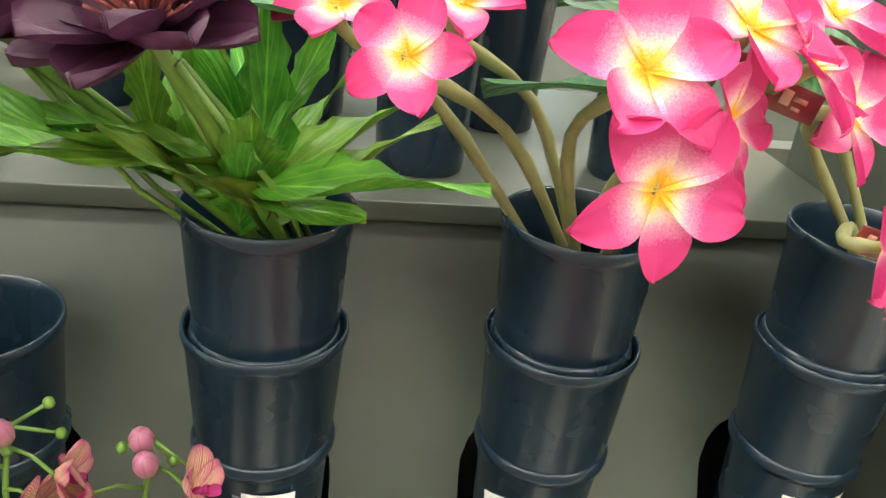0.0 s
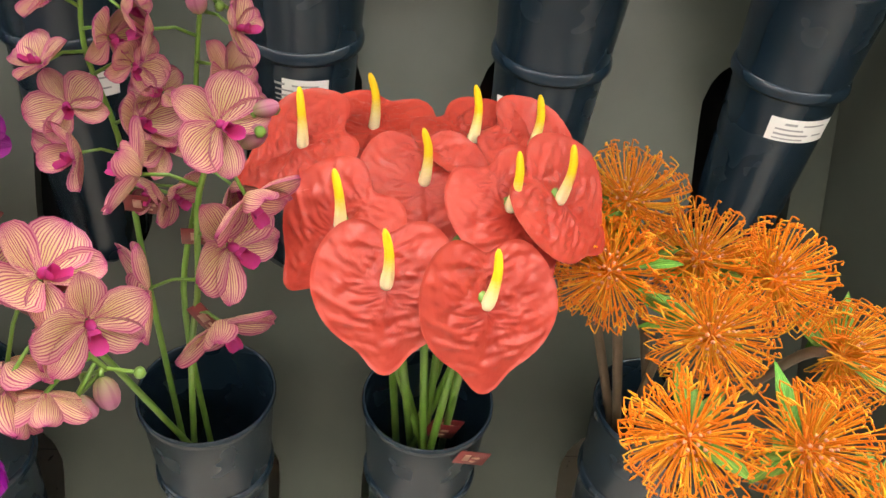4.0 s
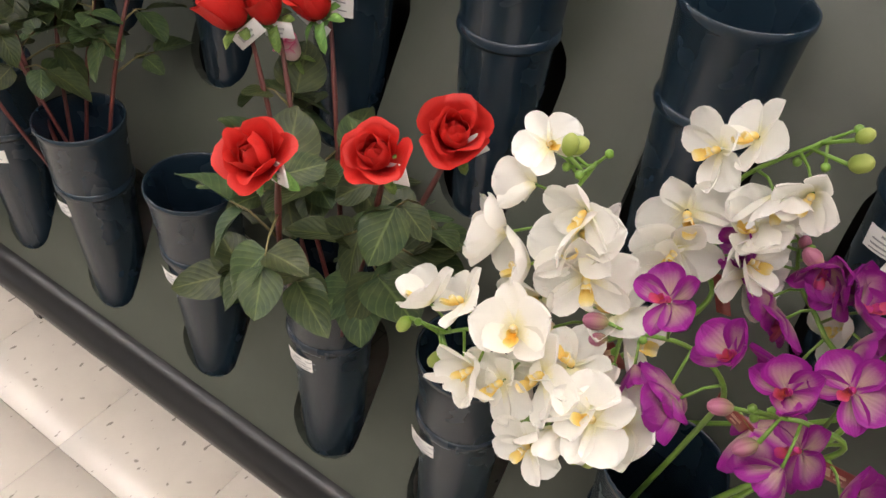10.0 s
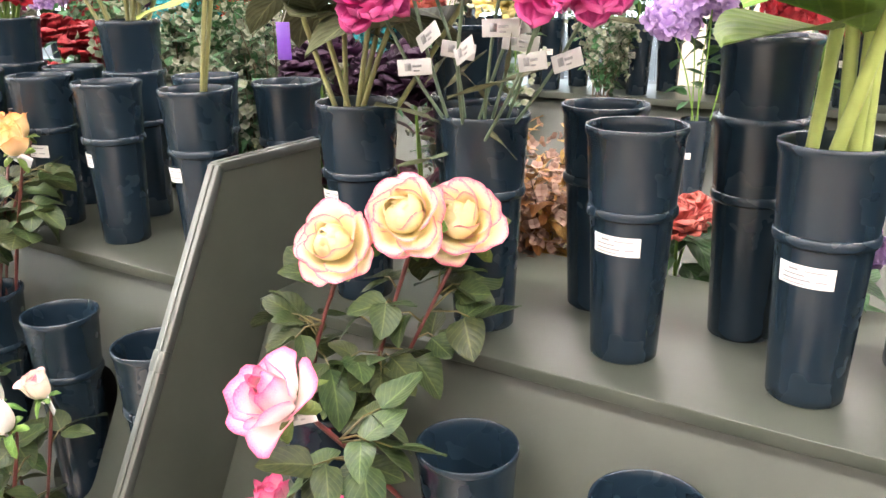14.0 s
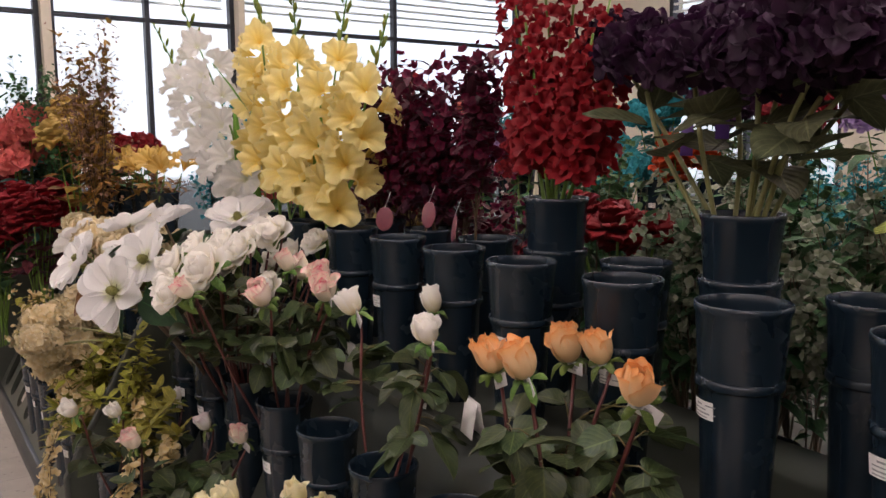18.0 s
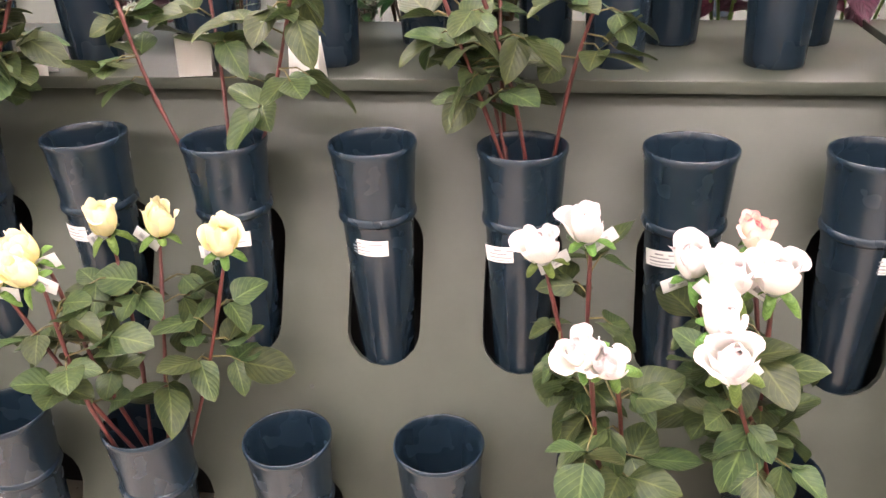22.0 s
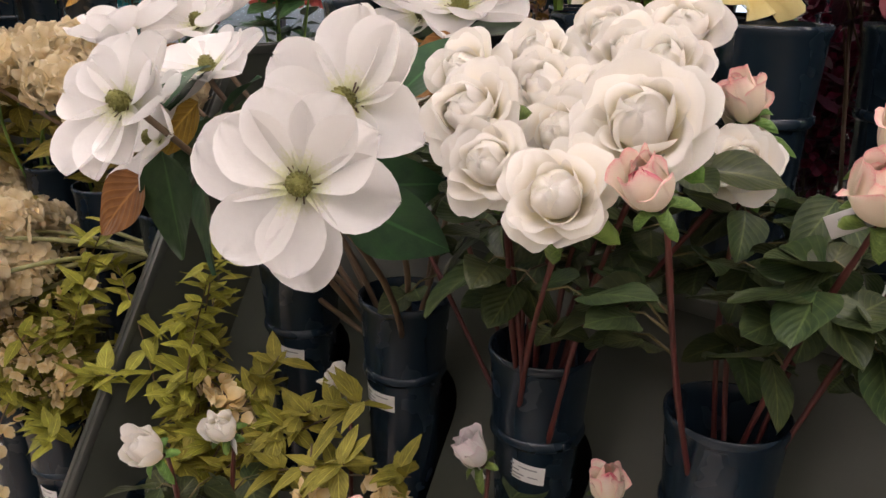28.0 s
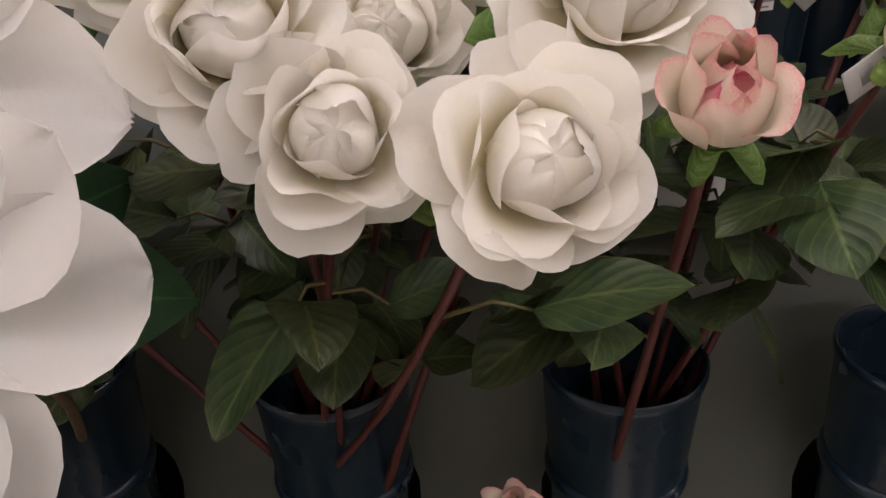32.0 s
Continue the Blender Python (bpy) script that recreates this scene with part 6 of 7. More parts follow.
bunch_of_roses((-2.341, Y_UP, Z_UP), 'orange_rose', 'bud', 0.066, 'apricot orange artificial rosebud on a red stem', [
    (-2.48, 0.936, 1.341),
    (-2.423, 0.95, 1.342),
    (-2.478, 1.099, 1.335),
    (-2.407, 1.102, 1.344),
    (-2.202, 0.974, 1.353),
], 9)
bunch_of_roses((-3.321, Y_UP, Z_UP), 'blush_rose', 'bud', 0.066, 'blush artificial rose with pink edges', [
    (-3.186, 0.835, 1.337),
    (-3.212, 1, 1.36),
    (-3.134, 0.97, 1.341),
    (-3.378, 1.02, 1.354),
], 9)
bunch_of_roses((-3.442, Y_LO, Z_LO), 'blush_rose', 'bud', 0.055, 'blush rosebud with pink edges on a red stem', [
    (-3.415, 0.864, 0.933),
], 7)
bunch_of_roses((-3.442, Y_LO, Z_LO), 'pinkwhite_rose', 'bud', 0.052, 'white artificial rosebud on a red stem', [
    (-3.588, 0.825, 0.923),
], 8)
bunch_of_roses((-3.69, Y_LO, Z_LO), 'blush_rose', 'bud', 0.058, 'blush rosebud with pink edges on a red stem', [
    (-3.6, 0.638, 0.91),
], 7)
bunch_of_roses((-3.69, Y_LO, Z_LO), 'white_rose', 'bud', 0.05, 'white artificial rosebud on a red stem', [
    (-3.84, 0.822, 0.925),
], 7)
bunch_of_roses((-3.94, Y_LO, Z_LO), 'white_rose', 'bud', 0.055, 'white artificial rosebud on a red stem', [
    (-3.895, 0.663, 0.897),
    (-3.877, 0.542, 0.932),
], 7)
for *head, size in (
    (-3.541, 0.715, 1.376, 0.115),
    (-3.49, 0.69, 1.334, 0.1),
    (-3.402, 0.675, 1.328, 0.103),
    (-3.36, 0.735, 1.39, 0.125),
    (-3.525, 0.83, 1.391, 0.1),
    (-3.48, 0.79, 1.354, 0.1),
    (-3.46, 0.84, 1.388, 0.1),
    (-3.463, 0.9, 1.428, 0.1),
    (-3.399, 0.85, 1.422, 0.1),
    (-3.429, 0.95, 1.453, 0.1),
    (-3.525, 0.95, 1.444, 0.1),
    (-3.559, 0.86, 1.419, 0.1),
    (-3.616, 0.8, 1.402, 0.1),
    (-3.326, 0.893, 1.331, 0.085),
    (-3.54, 1, 1.366, 0.095),
    (-3.528, 1.12, 1.412, 0.095),
    (-3.913, 0.9, 1.313, 0.095),
    (-3.657, 1.1, 1.376, 0.095),
    (-3.872, 1, 1.344, 0.095),
):
    bunch_of_roses((-3.57, Y_UP, Z_UP), 'white_rose', 'open', size, 'large open white rose', [tuple(head)], 8, tag=False)
bunch_of_roses((-3.321, Y_UP, Z_UP), 'blush_rose', 'bud', 0.056, 'peach rosebud with a pink heart', [
    (-3.333, 0.71, 1.337),
    (-3.37, 0.98, 1.375),
], 4, tag=False)
for h, f, s in (
    ((-3.671, 0.639, 1.283), (0.5, -0.75, 0.3), 0.186),
    ((-3.698, 0.729, 1.352), (0.2, -0.8, 0.45), 0.19),
    ((-3.961, 0.613, 1.331), (0.1, -0.8, 0.55), 0.175),
    ((-4.065, 0.8, 1.346), (0.0, -0.4, 0.9), 0.17),
    ((-4.382, 0.85, 1.377), (-0.2, -0.3, 0.95), 0.19),
    ((-3.787, 1.02, 1.437), (0.2, -0.3, 0.9), 0.18),
    ((-4.996, 0.8, 1.269), (-0.5, -0.5, 0.6), 0.19),
    ((-4.315, 0.95, 1.387), (0, -0.4, 0.9), 0.18),
    ((-3.911, 1.08, 1.422), (0.3, -0.4, 0.8), 0.17),
    ((-4.043, 0.7, 1.263), (-0.4, -0.8, 0.4), 0.17),
):
    magnolia((-3.815 + rng.uniform(-0.03, 0.03), Y_UP, Z_UP - 0.12), h, f, s, 3, "", s in (0.17, 0.18))
for h, f, sp in (
    ((0.313, 0.632, 0.918), (-0.45, -0.55, 0.75), -0.3),
    ((0.347, 0.574, 0.914), (-0.1, -0.72, 0.68), 0.1),
    ((0.416, 0.558, 0.913), (0.25, -0.75, 0.6), -0.15),
    ((0.376, 0.679, 0.928), (0, -0.5, 0.85), 0.1),
    ((0.280, 0.712, 0.935), (-0.4, -0.3, 0.85), -0.5),
    ((0.336, 0.750, 0.932), (-0.1, -0.15, 1), 0.2),
    ((0.417, 0.727, 0.939), (0.1, -0.2, 1), 0.3),
    ((0.468, 0.730, 0.932), (0.3, -0.3, 0.9), 0.4),
    ((0.439, 0.643, 0.933), (0.2, -0.5, 0.8), 0.2),
    ((0.478, 0.652, 0.936), (0.5, -0.5, 0.7), 0.5),
):
    anthurium((LO[0][1] + rng.uniform(-0.03, 0.03), Y_LO + rng.uniform(-0.03, 0.02), Z_LO - 0.12), h, f, sp, 0.098, rng.random() < 0.3)
for h, f in (
    ((0.558, 0.718, 0.89), (-0.2, -0.3, 0.9)),
    ((0.536, 0.659, 0.86), (-0.5, -0.5, 0.7)),
    ((0.617, 0.674, 0.865), (0, -0.4, 0.9)),
    ((0.681, 0.658, 0.86), (0.4, -0.3, 0.9)),
    ((0.599, 0.583, 0.865), (0, -0.8, 0.6)),
    ((0.565, 0.505, 0.84), (-0.4, -0.8, 0.4)),
    ((0.655, 0.500, 0.835), (0.1, -0.8, 0.5)),
    ((0.512, 0.712, 0.865), (-0.4, -0.3, 0.8)),
    ((0.698, 0.445, 0.82), (0, -0.9, 0.3)),
    ((0.745, 0.618, 0.81), (0.9, -0.3, 0.3)),
):
    pincushion((LO[0][0] + rng.uniform(-0.03, 0.03), Y_LO, Z_LO - 0.1), h, f, 0.092)
orchid_stem((LO[0][2] + rng.uniform(-0.03, 0.03), Y_LO, Z_LO - 0.15), [(0.129, 0.752, 0.729), (0.112, 0.793, 0.87), (0.09, 0.813, 0.955), (0.097, 0.82, 1.026)], 9, 'veined_orchid', 0.068, 2, 'pink and cream veined orchid spray in a vase')
orchid_stem((LO[0][2] + rng.uniform(-0.03, 0.03), Y_LO, Z_LO - 0.15), [(0.159, 0.753, 0.712), (0.174, 0.795, 0.825), (0.179, 0.815, 0.926), (0.192, 0.815, 1.02)], 9, 'veined_orchid', 0.068, 2, 'pink and cream veined orchid spray in a vase')
orchid_stem((LO[0][2] + rng.uniform(-0.03, 0.03), Y_LO, Z_LO - 0.15), [(0.182, 0.668, 0.725), (0.201, 0.648, 0.835), (0.214, 0.649, 0.943), (0.255, 0.672, 0.98)], 6, 'veined_orchid', 0.080, 2, 'pink and cream veined orchid spray in a vase')
orchid_stem((LO[0][2] + rng.uniform(-0.03, 0.03), Y_LO, Z_LO - 0.15), [(0.105, 0.621, 0.824), (0.102, 0.574, 0.896), (0.133, 0.542, 0.899), (0.164, 0.535, 0.863)], 7, 'veined_orchid', 0.080, 2, 'pink and cream veined orchid spray in a vase')
orchid_stem((LO[0][3] + rng.uniform(-0.03, 0.03), Y_LO, Z_LO - 0.15), [(-0.022, 0.659, 0.777), (-0.003, 0.63, 0.916), (0.023, 0.64, 0.98), (0.054, 0.658, 0.976)], 7, 'magenta_orchid', 0.081, 2, 'bright magenta orchid spray in a vase')
orchid_stem((LO[0][3] + rng.uniform(-0.03, 0.03), Y_LO, Z_LO - 0.15), [(-0.055, 0.642, 0.793), (-0.067, 0.597, 0.86), (-0.094, 0.572, 0.845), (-0.131, 0.563, 0.774)], 6, 'magenta_orchid', 0.081, 2, 'bright magenta orchid spray in a vase')
orchid_stem((LO[0][3] + rng.uniform(-0.03, 0.03), Y_LO, Z_LO - 0.15), [(0.009, 0.576, 0.925), (0.014, 0.531, 1.008), (0.02, 0.51, 0.962), (0.029, 0.512, 0.905)], 6, 'magenta_orchid', 0.081, 2, 'bright magenta orchid spray in a vase')
orchid_stem((LO[0][3] + rng.uniform(-0.03, 0.03), Y_LO, Z_LO - 0.15), [(-0.005, 0.6, 0.815), (0.007, 0.579, 0.804), (0.01, 0.575, 0.732), (0.014, 0.582, 0.665)], 5, 'magenta_orchid', 0.081, 2, 'bright magenta orchid spray in a vase')
orchid_stem((LO[0][3] + rng.uniform(-0.03, 0.03), Y_LO, Z_LO - 0.15), [(-0.019, 0.788, 0.847), (0.009, 0.808, 1.005), (0.031, 0.82, 1.092), (-0.031, 0.83, 1.126)], 8, 'magenta_orchid', 0.062, 0, 'single tall magenta orchid spray', start=0.62, tagpos=0.6)
orchid_stem((LO[0][4] + rng.uniform(-0.03, 0.03), Y_LO, Z_LO - 0.15), [(-0.184, 0.727, 0.789), (-0.237, 0.79, 0.823), (-0.276, 0.811, 0.849), (-0.293, 0.811, 0.895)], 10, 'purple_orchid', 0.077, 2, 'two-tone purple orchid spray in a vase')
orchid_stem((LO[0][4] + rng.uniform(-0.03, 0.03), Y_LO, Z_LO - 0.15), [(-0.293, 0.688, 0.731), (-0.288, 0.667, 0.82), (-0.331, 0.67, 0.843), (-0.391, 0.67, 0.82)], 6, 'purple_orchid', 0.077, 2, 'two-tone purple orchid spray in a vase')
orchid_stem((LO[0][4] + rng.uniform(-0.03, 0.03), Y_LO, Z_LO - 0.15), [(-0.053, 0.79, 0.726), (-0.056, 0.798, 0.827), (-0.081, 0.809, 0.912), (-0.123, 0.808, 0.959)], 9, 'purple_orchid', 0.077, 2, 'two-tone purple orchid spray in a vase')
orchid_stem((LO[0][4] + rng.uniform(-0.03, 0.03), Y_LO, Z_LO - 0.15), [(-0.224, 0.667, 0.737), (-0.185, 0.666, 0.824), (-0.218, 0.656, 0.842), (-0.241, 0.646, 0.843)], 5, 'purple_orchid', 0.077, 2, 'two-tone purple orchid spray in a vase')
orchid_stem((LO[0][5] + rng.uniform(-0.03, 0.03), Y_LO, Z_LO - 0.15), [(-0.402, 0.711, 0.68), (-0.431, 0.69, 0.801), (-0.484, 0.691, 0.878), (-0.468, 0.711, 0.953)], 12, 'white_orchid', 0.09, 2, 'white orchid spray with yellow throats')
orchid_stem((LO[0][5] + rng.uniform(-0.03, 0.03), Y_LO, Z_LO - 0.15), [(-0.355, 0.771, 0.77), (-0.356, 0.792, 0.838), (-0.367, 0.812, 0.918), (-0.307, 0.822, 0.996)], 11, 'white_orchid', 0.09, 2, 'white orchid spray with yellow throats')
orchid_stem((LO[0][5] + rng.uniform(-0.03, 0.03), Y_LO, Z_LO - 0.15), [(-0.417, 0.67, 0.634), (-0.426, 0.631, 0.762), (-0.493, 0.61, 0.798), (-0.55, 0.608, 0.756)], 9, 'white_orchid', 0.09, 2, 'white orchid spray with yellow throats')
orchid_stem((LO[0][5] + rng.uniform(-0.03, 0.03), Y_LO, Z_LO - 0.15), [(-0.187, 0.834, 0.671), (-0.177, 0.853, 0.756), (-0.147, 0.862, 0.823), (-0.14, 0.872, 0.86)], 6, 'white_orchid', 0.09, 2, 'white orchid spray with yellow throats')
orchid_stem((LO[0][5] + rng.uniform(-0.03, 0.03), Y_LO, Z_LO - 0.15), [(-0.404, 0.67, 0.681), (-0.393, 0.618, 0.774), (-0.408, 0.6, 0.765), (-0.378, 0.591, 0.758)], 6, 'white_orchid', 0.09, 2, 'white orchid spray with yellow throats')
for h, f, s in (
    ((0.345, 0.8, 1.303), (-0.25, -0.8, 0.45), 0.077),
    ((0.47, 0.76, 1.315), (0.05, -0.75, 0.6), 0.106),
    ((0.483, 0.74, 1.255), (0.2, -0.85, 0.1), 0.107),
    ((0.535, 0.78, 1.285), (0.75, -0.6, 0.2), 0.096),
    ((0.545, 0.8, 1.336), (0.2, -0.5, 0.8), 0.11),
    ((0.306, 0.85, 1.319), (-0.3, -0.5, 0.8), 0.082),
    ((0.591, 0.8, 1.316), (0.5, -0.5, 0.6), 0.1),
    ((0.386, 0.88, 1.322), (0, -0.4, 0.9), 0.084),
):
    frangipani((0.522 + rng.uniform(-0.03, 0.03), Y_UP, Z_UP + 0.06), h, f, s)
for h, f, s in (
    ((0.652, 0.84, 1.28), (0.5, -0.7, 0.4), 0.1),
    ((0.683, 0.8, 1.198), (0.6, -0.8, 0.2), 0.106),
    ((0.661, 0.9, 1.334), (0.3, -0.5, 0.8), 0.112),
):
    frangipani((0.79 + rng.uniform(-0.03, 0.03), Y_UP, Z_UP + 0.06), h, f, s)
for h, f in (
    ((0.205, 0.8, 1.304), (-0.2, -0.35, 0.9)),
    ((0.109, 0.86, 1.286), (-0.3, -0.3, 0.9)),
):
    dark_poppy((0.261 + rng.uniform(-0.03, 0.03), Y_UP, Z_UP + 0.06), h, f)
for h in (
    (-1.37, 1.06, 1.675),
    (-1.406, 1.06, 1.608),
    (-1.207, 0.97, 1.656),
    (-1.203, 1.06, 1.696),
    (-1.114, 0.99, 1.636),
    (-1.068, 1.03, 1.634),
    (-1.126, 1.09, 1.742),
    (-1.185, 1.13, 1.695),
    (-1.188, 1.1, 1.662),
    (-1.365, 1.12, 1.641),
):
    carnation((-1.308 + rng.uniform(-0.04, 0.04), Y_S1 + rng.uniform(-0.03, 0.03), Z_SV - 0.1), h)
for h in (
    (-1.652, 1.14, 1.771),
    (-1.471, 1.16, 1.753),
    (-1.377, 1.24, 1.76),
    (-1.681, 1.28, 1.816),
    (-1.336, 1.32, 1.749),
    (-1.498, 1.3, 1.807),
    (-1.614, 1.12, 1.717),
):
    hydrangea((-1.556 + rng.uniform(-0.03, 0.03), Y_S1, Z_SV - 0.1), h, "orange_hydrangea", 0.15, "orange hydrangea head above grey-green leaves", "grey_leaf")
for h in (
    (-2.568, 1.36, 1.832),
    (-2.415, 1.32, 1.809),
    (-2.422, 1.42, 1.855),
    (-2.254, 1.36, 1.855),
    (-2.155, 1.34, 1.818),
    (-2.155, 1.42, 1.804),
    (-2.274, 1.3, 1.799),
    (-2.246, 1.4, 1.791),
    (-2.699, 1.44, 1.868),
    (-2.172, 1.3, 1.823),
    (-2.136, 1.36, 1.799),
):
    hydrangea((-2.33 + rng.uniform(-0.03, 0.03), Y_S2, Z_SV), h, "purple_hydrangea", 0.15, "blackish purple hydrangea head above grey-green leaves", "grey_leaf", 3)
for h in (
    (-1.79, 1.17, 1.865),
    (-1.83, 1.22, 1.90),
):
    hydrangea((-1.939, Y_S1, Z_SV - 0.1), h, "lime_hydrangea", 0.13, "lime green hydrangea with pale leaves", "lime_leaf", 3)
for f, h in (
    ((-3.798, 1.2, 1.33), (-4.248, 1.262, 2.254)),
    ((-3.736, 1.2, 1.33), (-3.831, 1.231, 2.152)),
    ((-3.639, 1.2, 1.33), (-3.5, 1.251, 2.114)),
    ((-3.584, 1.2, 1.33), (-3.32, 1.261, 1.99)),
    ((-3.884, 1.2, 1.33), (-4.023, 1.186, 2.234)),
):
    gladiolus(f, h, 'yellow_glad', 'pale yellow gladiolus spike with green buds')
for f, h in (
    ((-3.974, 1.18, 1.33), (-4.874, 1.1, 2.132)),
    ((-3.928, 1.18, 1.33), (-4.621, 1.1, 2.265)),
):
    gladiolus(f, h, 'white_glad', 'white gladiolus spike with green buds')
for f, h in (
    ((-2.813, 1.355, 1.5), (-2.948, 1.36, 2.018)),
    ((-2.798, 1.355, 1.5), (-2.822, 1.34, 2.031)),
    ((-2.791, 1.355, 1.5), (-2.761, 1.38, 2.003)),
    ((-2.782, 1.355, 1.5), (-2.684, 1.4, 1.949)),
    ((-2.799, 1.355, 1.5), (-2.827, 1.3, 1.914)),
    ((-2.777, 1.355, 1.5), (-2.649, 1.32, 1.874)),
    ((-2.771, 1.355, 1.5), (-2.598, 1.36, 1.85)),
):
    red_spike(f, h)
for tips in (
    [(-3.472, 1.3, 1.82), (-3.433, 1.35, 1.866), (-3.55, 1.4, 1.747), (-3.812, 1.45, 1.665)],
    [(-3.295, 1.3, 1.84), (-3.265, 1.35, 1.868), (-3.261, 1.4, 1.813), (-3.476, 1.45, 1.698)],
    [(-3.048, 1.3, 1.856), (-3.049, 1.35, 1.852), (-3.069, 1.4, 1.775), (-3.229, 1.45, 1.695)],
    [(-3.414, 1.3, 1.666), (-3.293, 1.35, 1.74), (-3.261, 1.4, 1.651), (-3.156, 1.45, 1.68)],
    [(-3.538, 1.3, 1.761), (-3.376, 1.35, 1.772), (-3.798, 1.4, 1.611), (-3.604, 1.45, 1.58)],
):
    burgundy_spray(tips)
for f, tips in (
    ((-4.58, Y_LO, 0.56), [(-4.428, 0.8, 1.049), (-4.998, 0.7, 0.698), (-5.138, 0.66, 0.492), (-4.725, 0.78, 0.936), (-4.366, 0.62, 0.685), (-4.408, 0.72, 0.913), (-4.585, 0.62, 0.722), (-4.239, 0.7, 0.836)]),
    ((-4.17, Y_LO, 0.56), [(-4.169, 0.86, 1.004), (-4.111, 0.8, 0.91), (-3.846, 0.78, 0.891), (-3.743, 0.8, 0.942), (-3.649, 0.78, 0.874), (-3.965, 0.82, 0.923), (-3.709, 0.72, 0.895), (-4.079, 0.7, 0.738)]),
    ((-4.17, Y_LO, 0.56), [(-4.438, 0.8, 1.0), (-4.114, 0.8, 1.016), (-4.198, 0.8, 0.92), (-4.029, 0.8, 0.849), (-4.081, 0.8, 1.083), (-3.886, 0.8, 0.855)]),
    ((-4.43, Y_LO, 0.56), [(-4.603, 0.8, 0.818), (-4.41, 0.8, 0.765), (-4.5, 0.78, 0.93), (-4.688, 0.8, 0.56), (-4.9, 0.8, 0.62), (-4.45, 0.72, 0.86)]),
    ((-4.83, Y_LO, 0.56), [(-5.572, 0.8, 0.489), (-5.212, 0.75, 0.476), (-5.143, 0.66, 0.38), (-5.102, 0.82, 0.69)]),
):
    olive_spray(f, tips)
for pts in (
    [(-4.546, 0.66, 0.751), (-4.621, 0.6, 0.566), (-4.618, 0.58, 0.385), (-4.615, 0.57, 0.172)],
    [(-4.792, 0.7, 0.661), (-4.761, 0.63, 0.566), (-4.773, 0.6, 0.425), (-4.692, 0.58, 0.317)],
    [(-4.558, 0.74, 0.797), (-4.441, 0.7, 0.773), (-4.44, 0.68, 0.723)],
    [(-3.796, 0.74, 0.878), (-3.723, 0.66, 0.763), (-3.699, 0.62, 0.682)],
    [(-3.722, 0.78, 0.846), (-3.645, 0.75, 0.845), (-3.637, 0.73, 0.814)],
    [(-4.184, 0.8, 0.823), (-4.068, 0.78, 0.841), (-3.969, 0.75, 0.811)],
    [(-5.312, 0.7, 0.342), (-5.189, 0.62, 0.223), (-5.09, 0.6, 0.119)],
):
    wisteria(pts)
for h in (
    (-5.558, 0.9, 0.931),
    (-5.077, 0.84, 0.963),
    (-4.783, 0.8, 0.942),
    (-5.14, 0.78, 0.862),
    (-4.804, 0.74, 0.859),
    (-5.258, 0.74, 0.722),
    (-5.569, 0.8, 0.824),
    (-5.421, 0.92, 0.832),
    (-6.11, 0.9, 0.786),
):
    hydrangea((-4.45 + rng.uniform(-0.05, 0.05), Y_UP, Z_UP - 0.1), h, "cream_hydrangea", 0.16, "cream hydrangea head in a display vase", "deep_leaf", 0)
for h in (
    (-4.6, 0.60, 1.04),
    (-4.62, 0.68, 1.01),
    (-4.6, 0.70, 0.93),
    (-4.58, 0.60, 0.92),
    (-4.65, 0.62, 0.86),
    (-4.7, 0.73, 1.0),
    (-4.5, 0.56, 0.99),
):
    hydrangea((-4.45 + rng.uniform(-0.05, 0.05), Y_UP - 0.03, Z_UP - 0.1), h, "cream_hydrangea", 0.125, "cream hydrangea head leaning out of a display vase", "deep_leaf", 0)
for h in (
    (-6.446, 0.8, 0.658),
    (-7.005, 0.74, 0.454),
    (-4.917, 0.74, 0.862),
    (-5.822, 0.85, 0.827),
):
    hydrangea((-4.7 + rng.uniform(-0.05, 0.05), Y_UP, Z_UP - 0.1), h, "cream_hydrangea", 0.15, "cream hydrangea head in a display vase", "deep_leaf", 0)

M["broad_leaf"] = leaf_mat("broad_light_leaf_cloth", (0.09, 0.20, 0.035), (0.19, 0.31, 0.07), 0.45, relief=0.2)
# broad green leaves on thick stems beside the carnations
for k in range(5):
    f = Vector((-0.82 + rng.uniform(-0.04, 0.04), Y_S1 + rng.uniform(-0.03, 0.03), Z_SV - 0.12))
    tip = f + Vector((rng.uniform(-0.12, 0.16), rng.uniform(-0.06, 0.08), rng.uniform(0.42, 0.6)))
    root = thing("leafy_stem", Matrix.Translation(f), "thick pale green stem with broad green leaves", "plant", "leafy stems in a vase")
    path = spline([f, f.lerp(tip, 0.5) + Vector((0, 0.01, 0)), tip], 10)
    part("stem", Build().tube([p - f for p in path], 0.0085, 8).mesh("stem", M["lime_stem"]), root)
    lv = leaf_set("broad", M["broad_leaf"], 0.25, 0.19, tooth=0.04, blunt=0.6, wave=0.015)
    for a, t in ((2.4, 0.55), (-0.6, 0.7), (rng.uniform(0, 6), 0.9), (rng.uniform(0, 6), 0.95)):
        p, d = point_on(path, t)
        part("leaf", rng.choice(lv), root, Matrix.Translation(p - f) @ Matrix.Rotation(a + rng.uniform(-0.4, 0.4), 4, "Z") @ Matrix.Rotation(rng.uniform(0.0, 0.6), 4, "X"))
    hang_tag(root, point_on(path, 0.62)[0] - f + Vector((0.0, -0.012, 0)), 0.1, 0.3, 1.2)
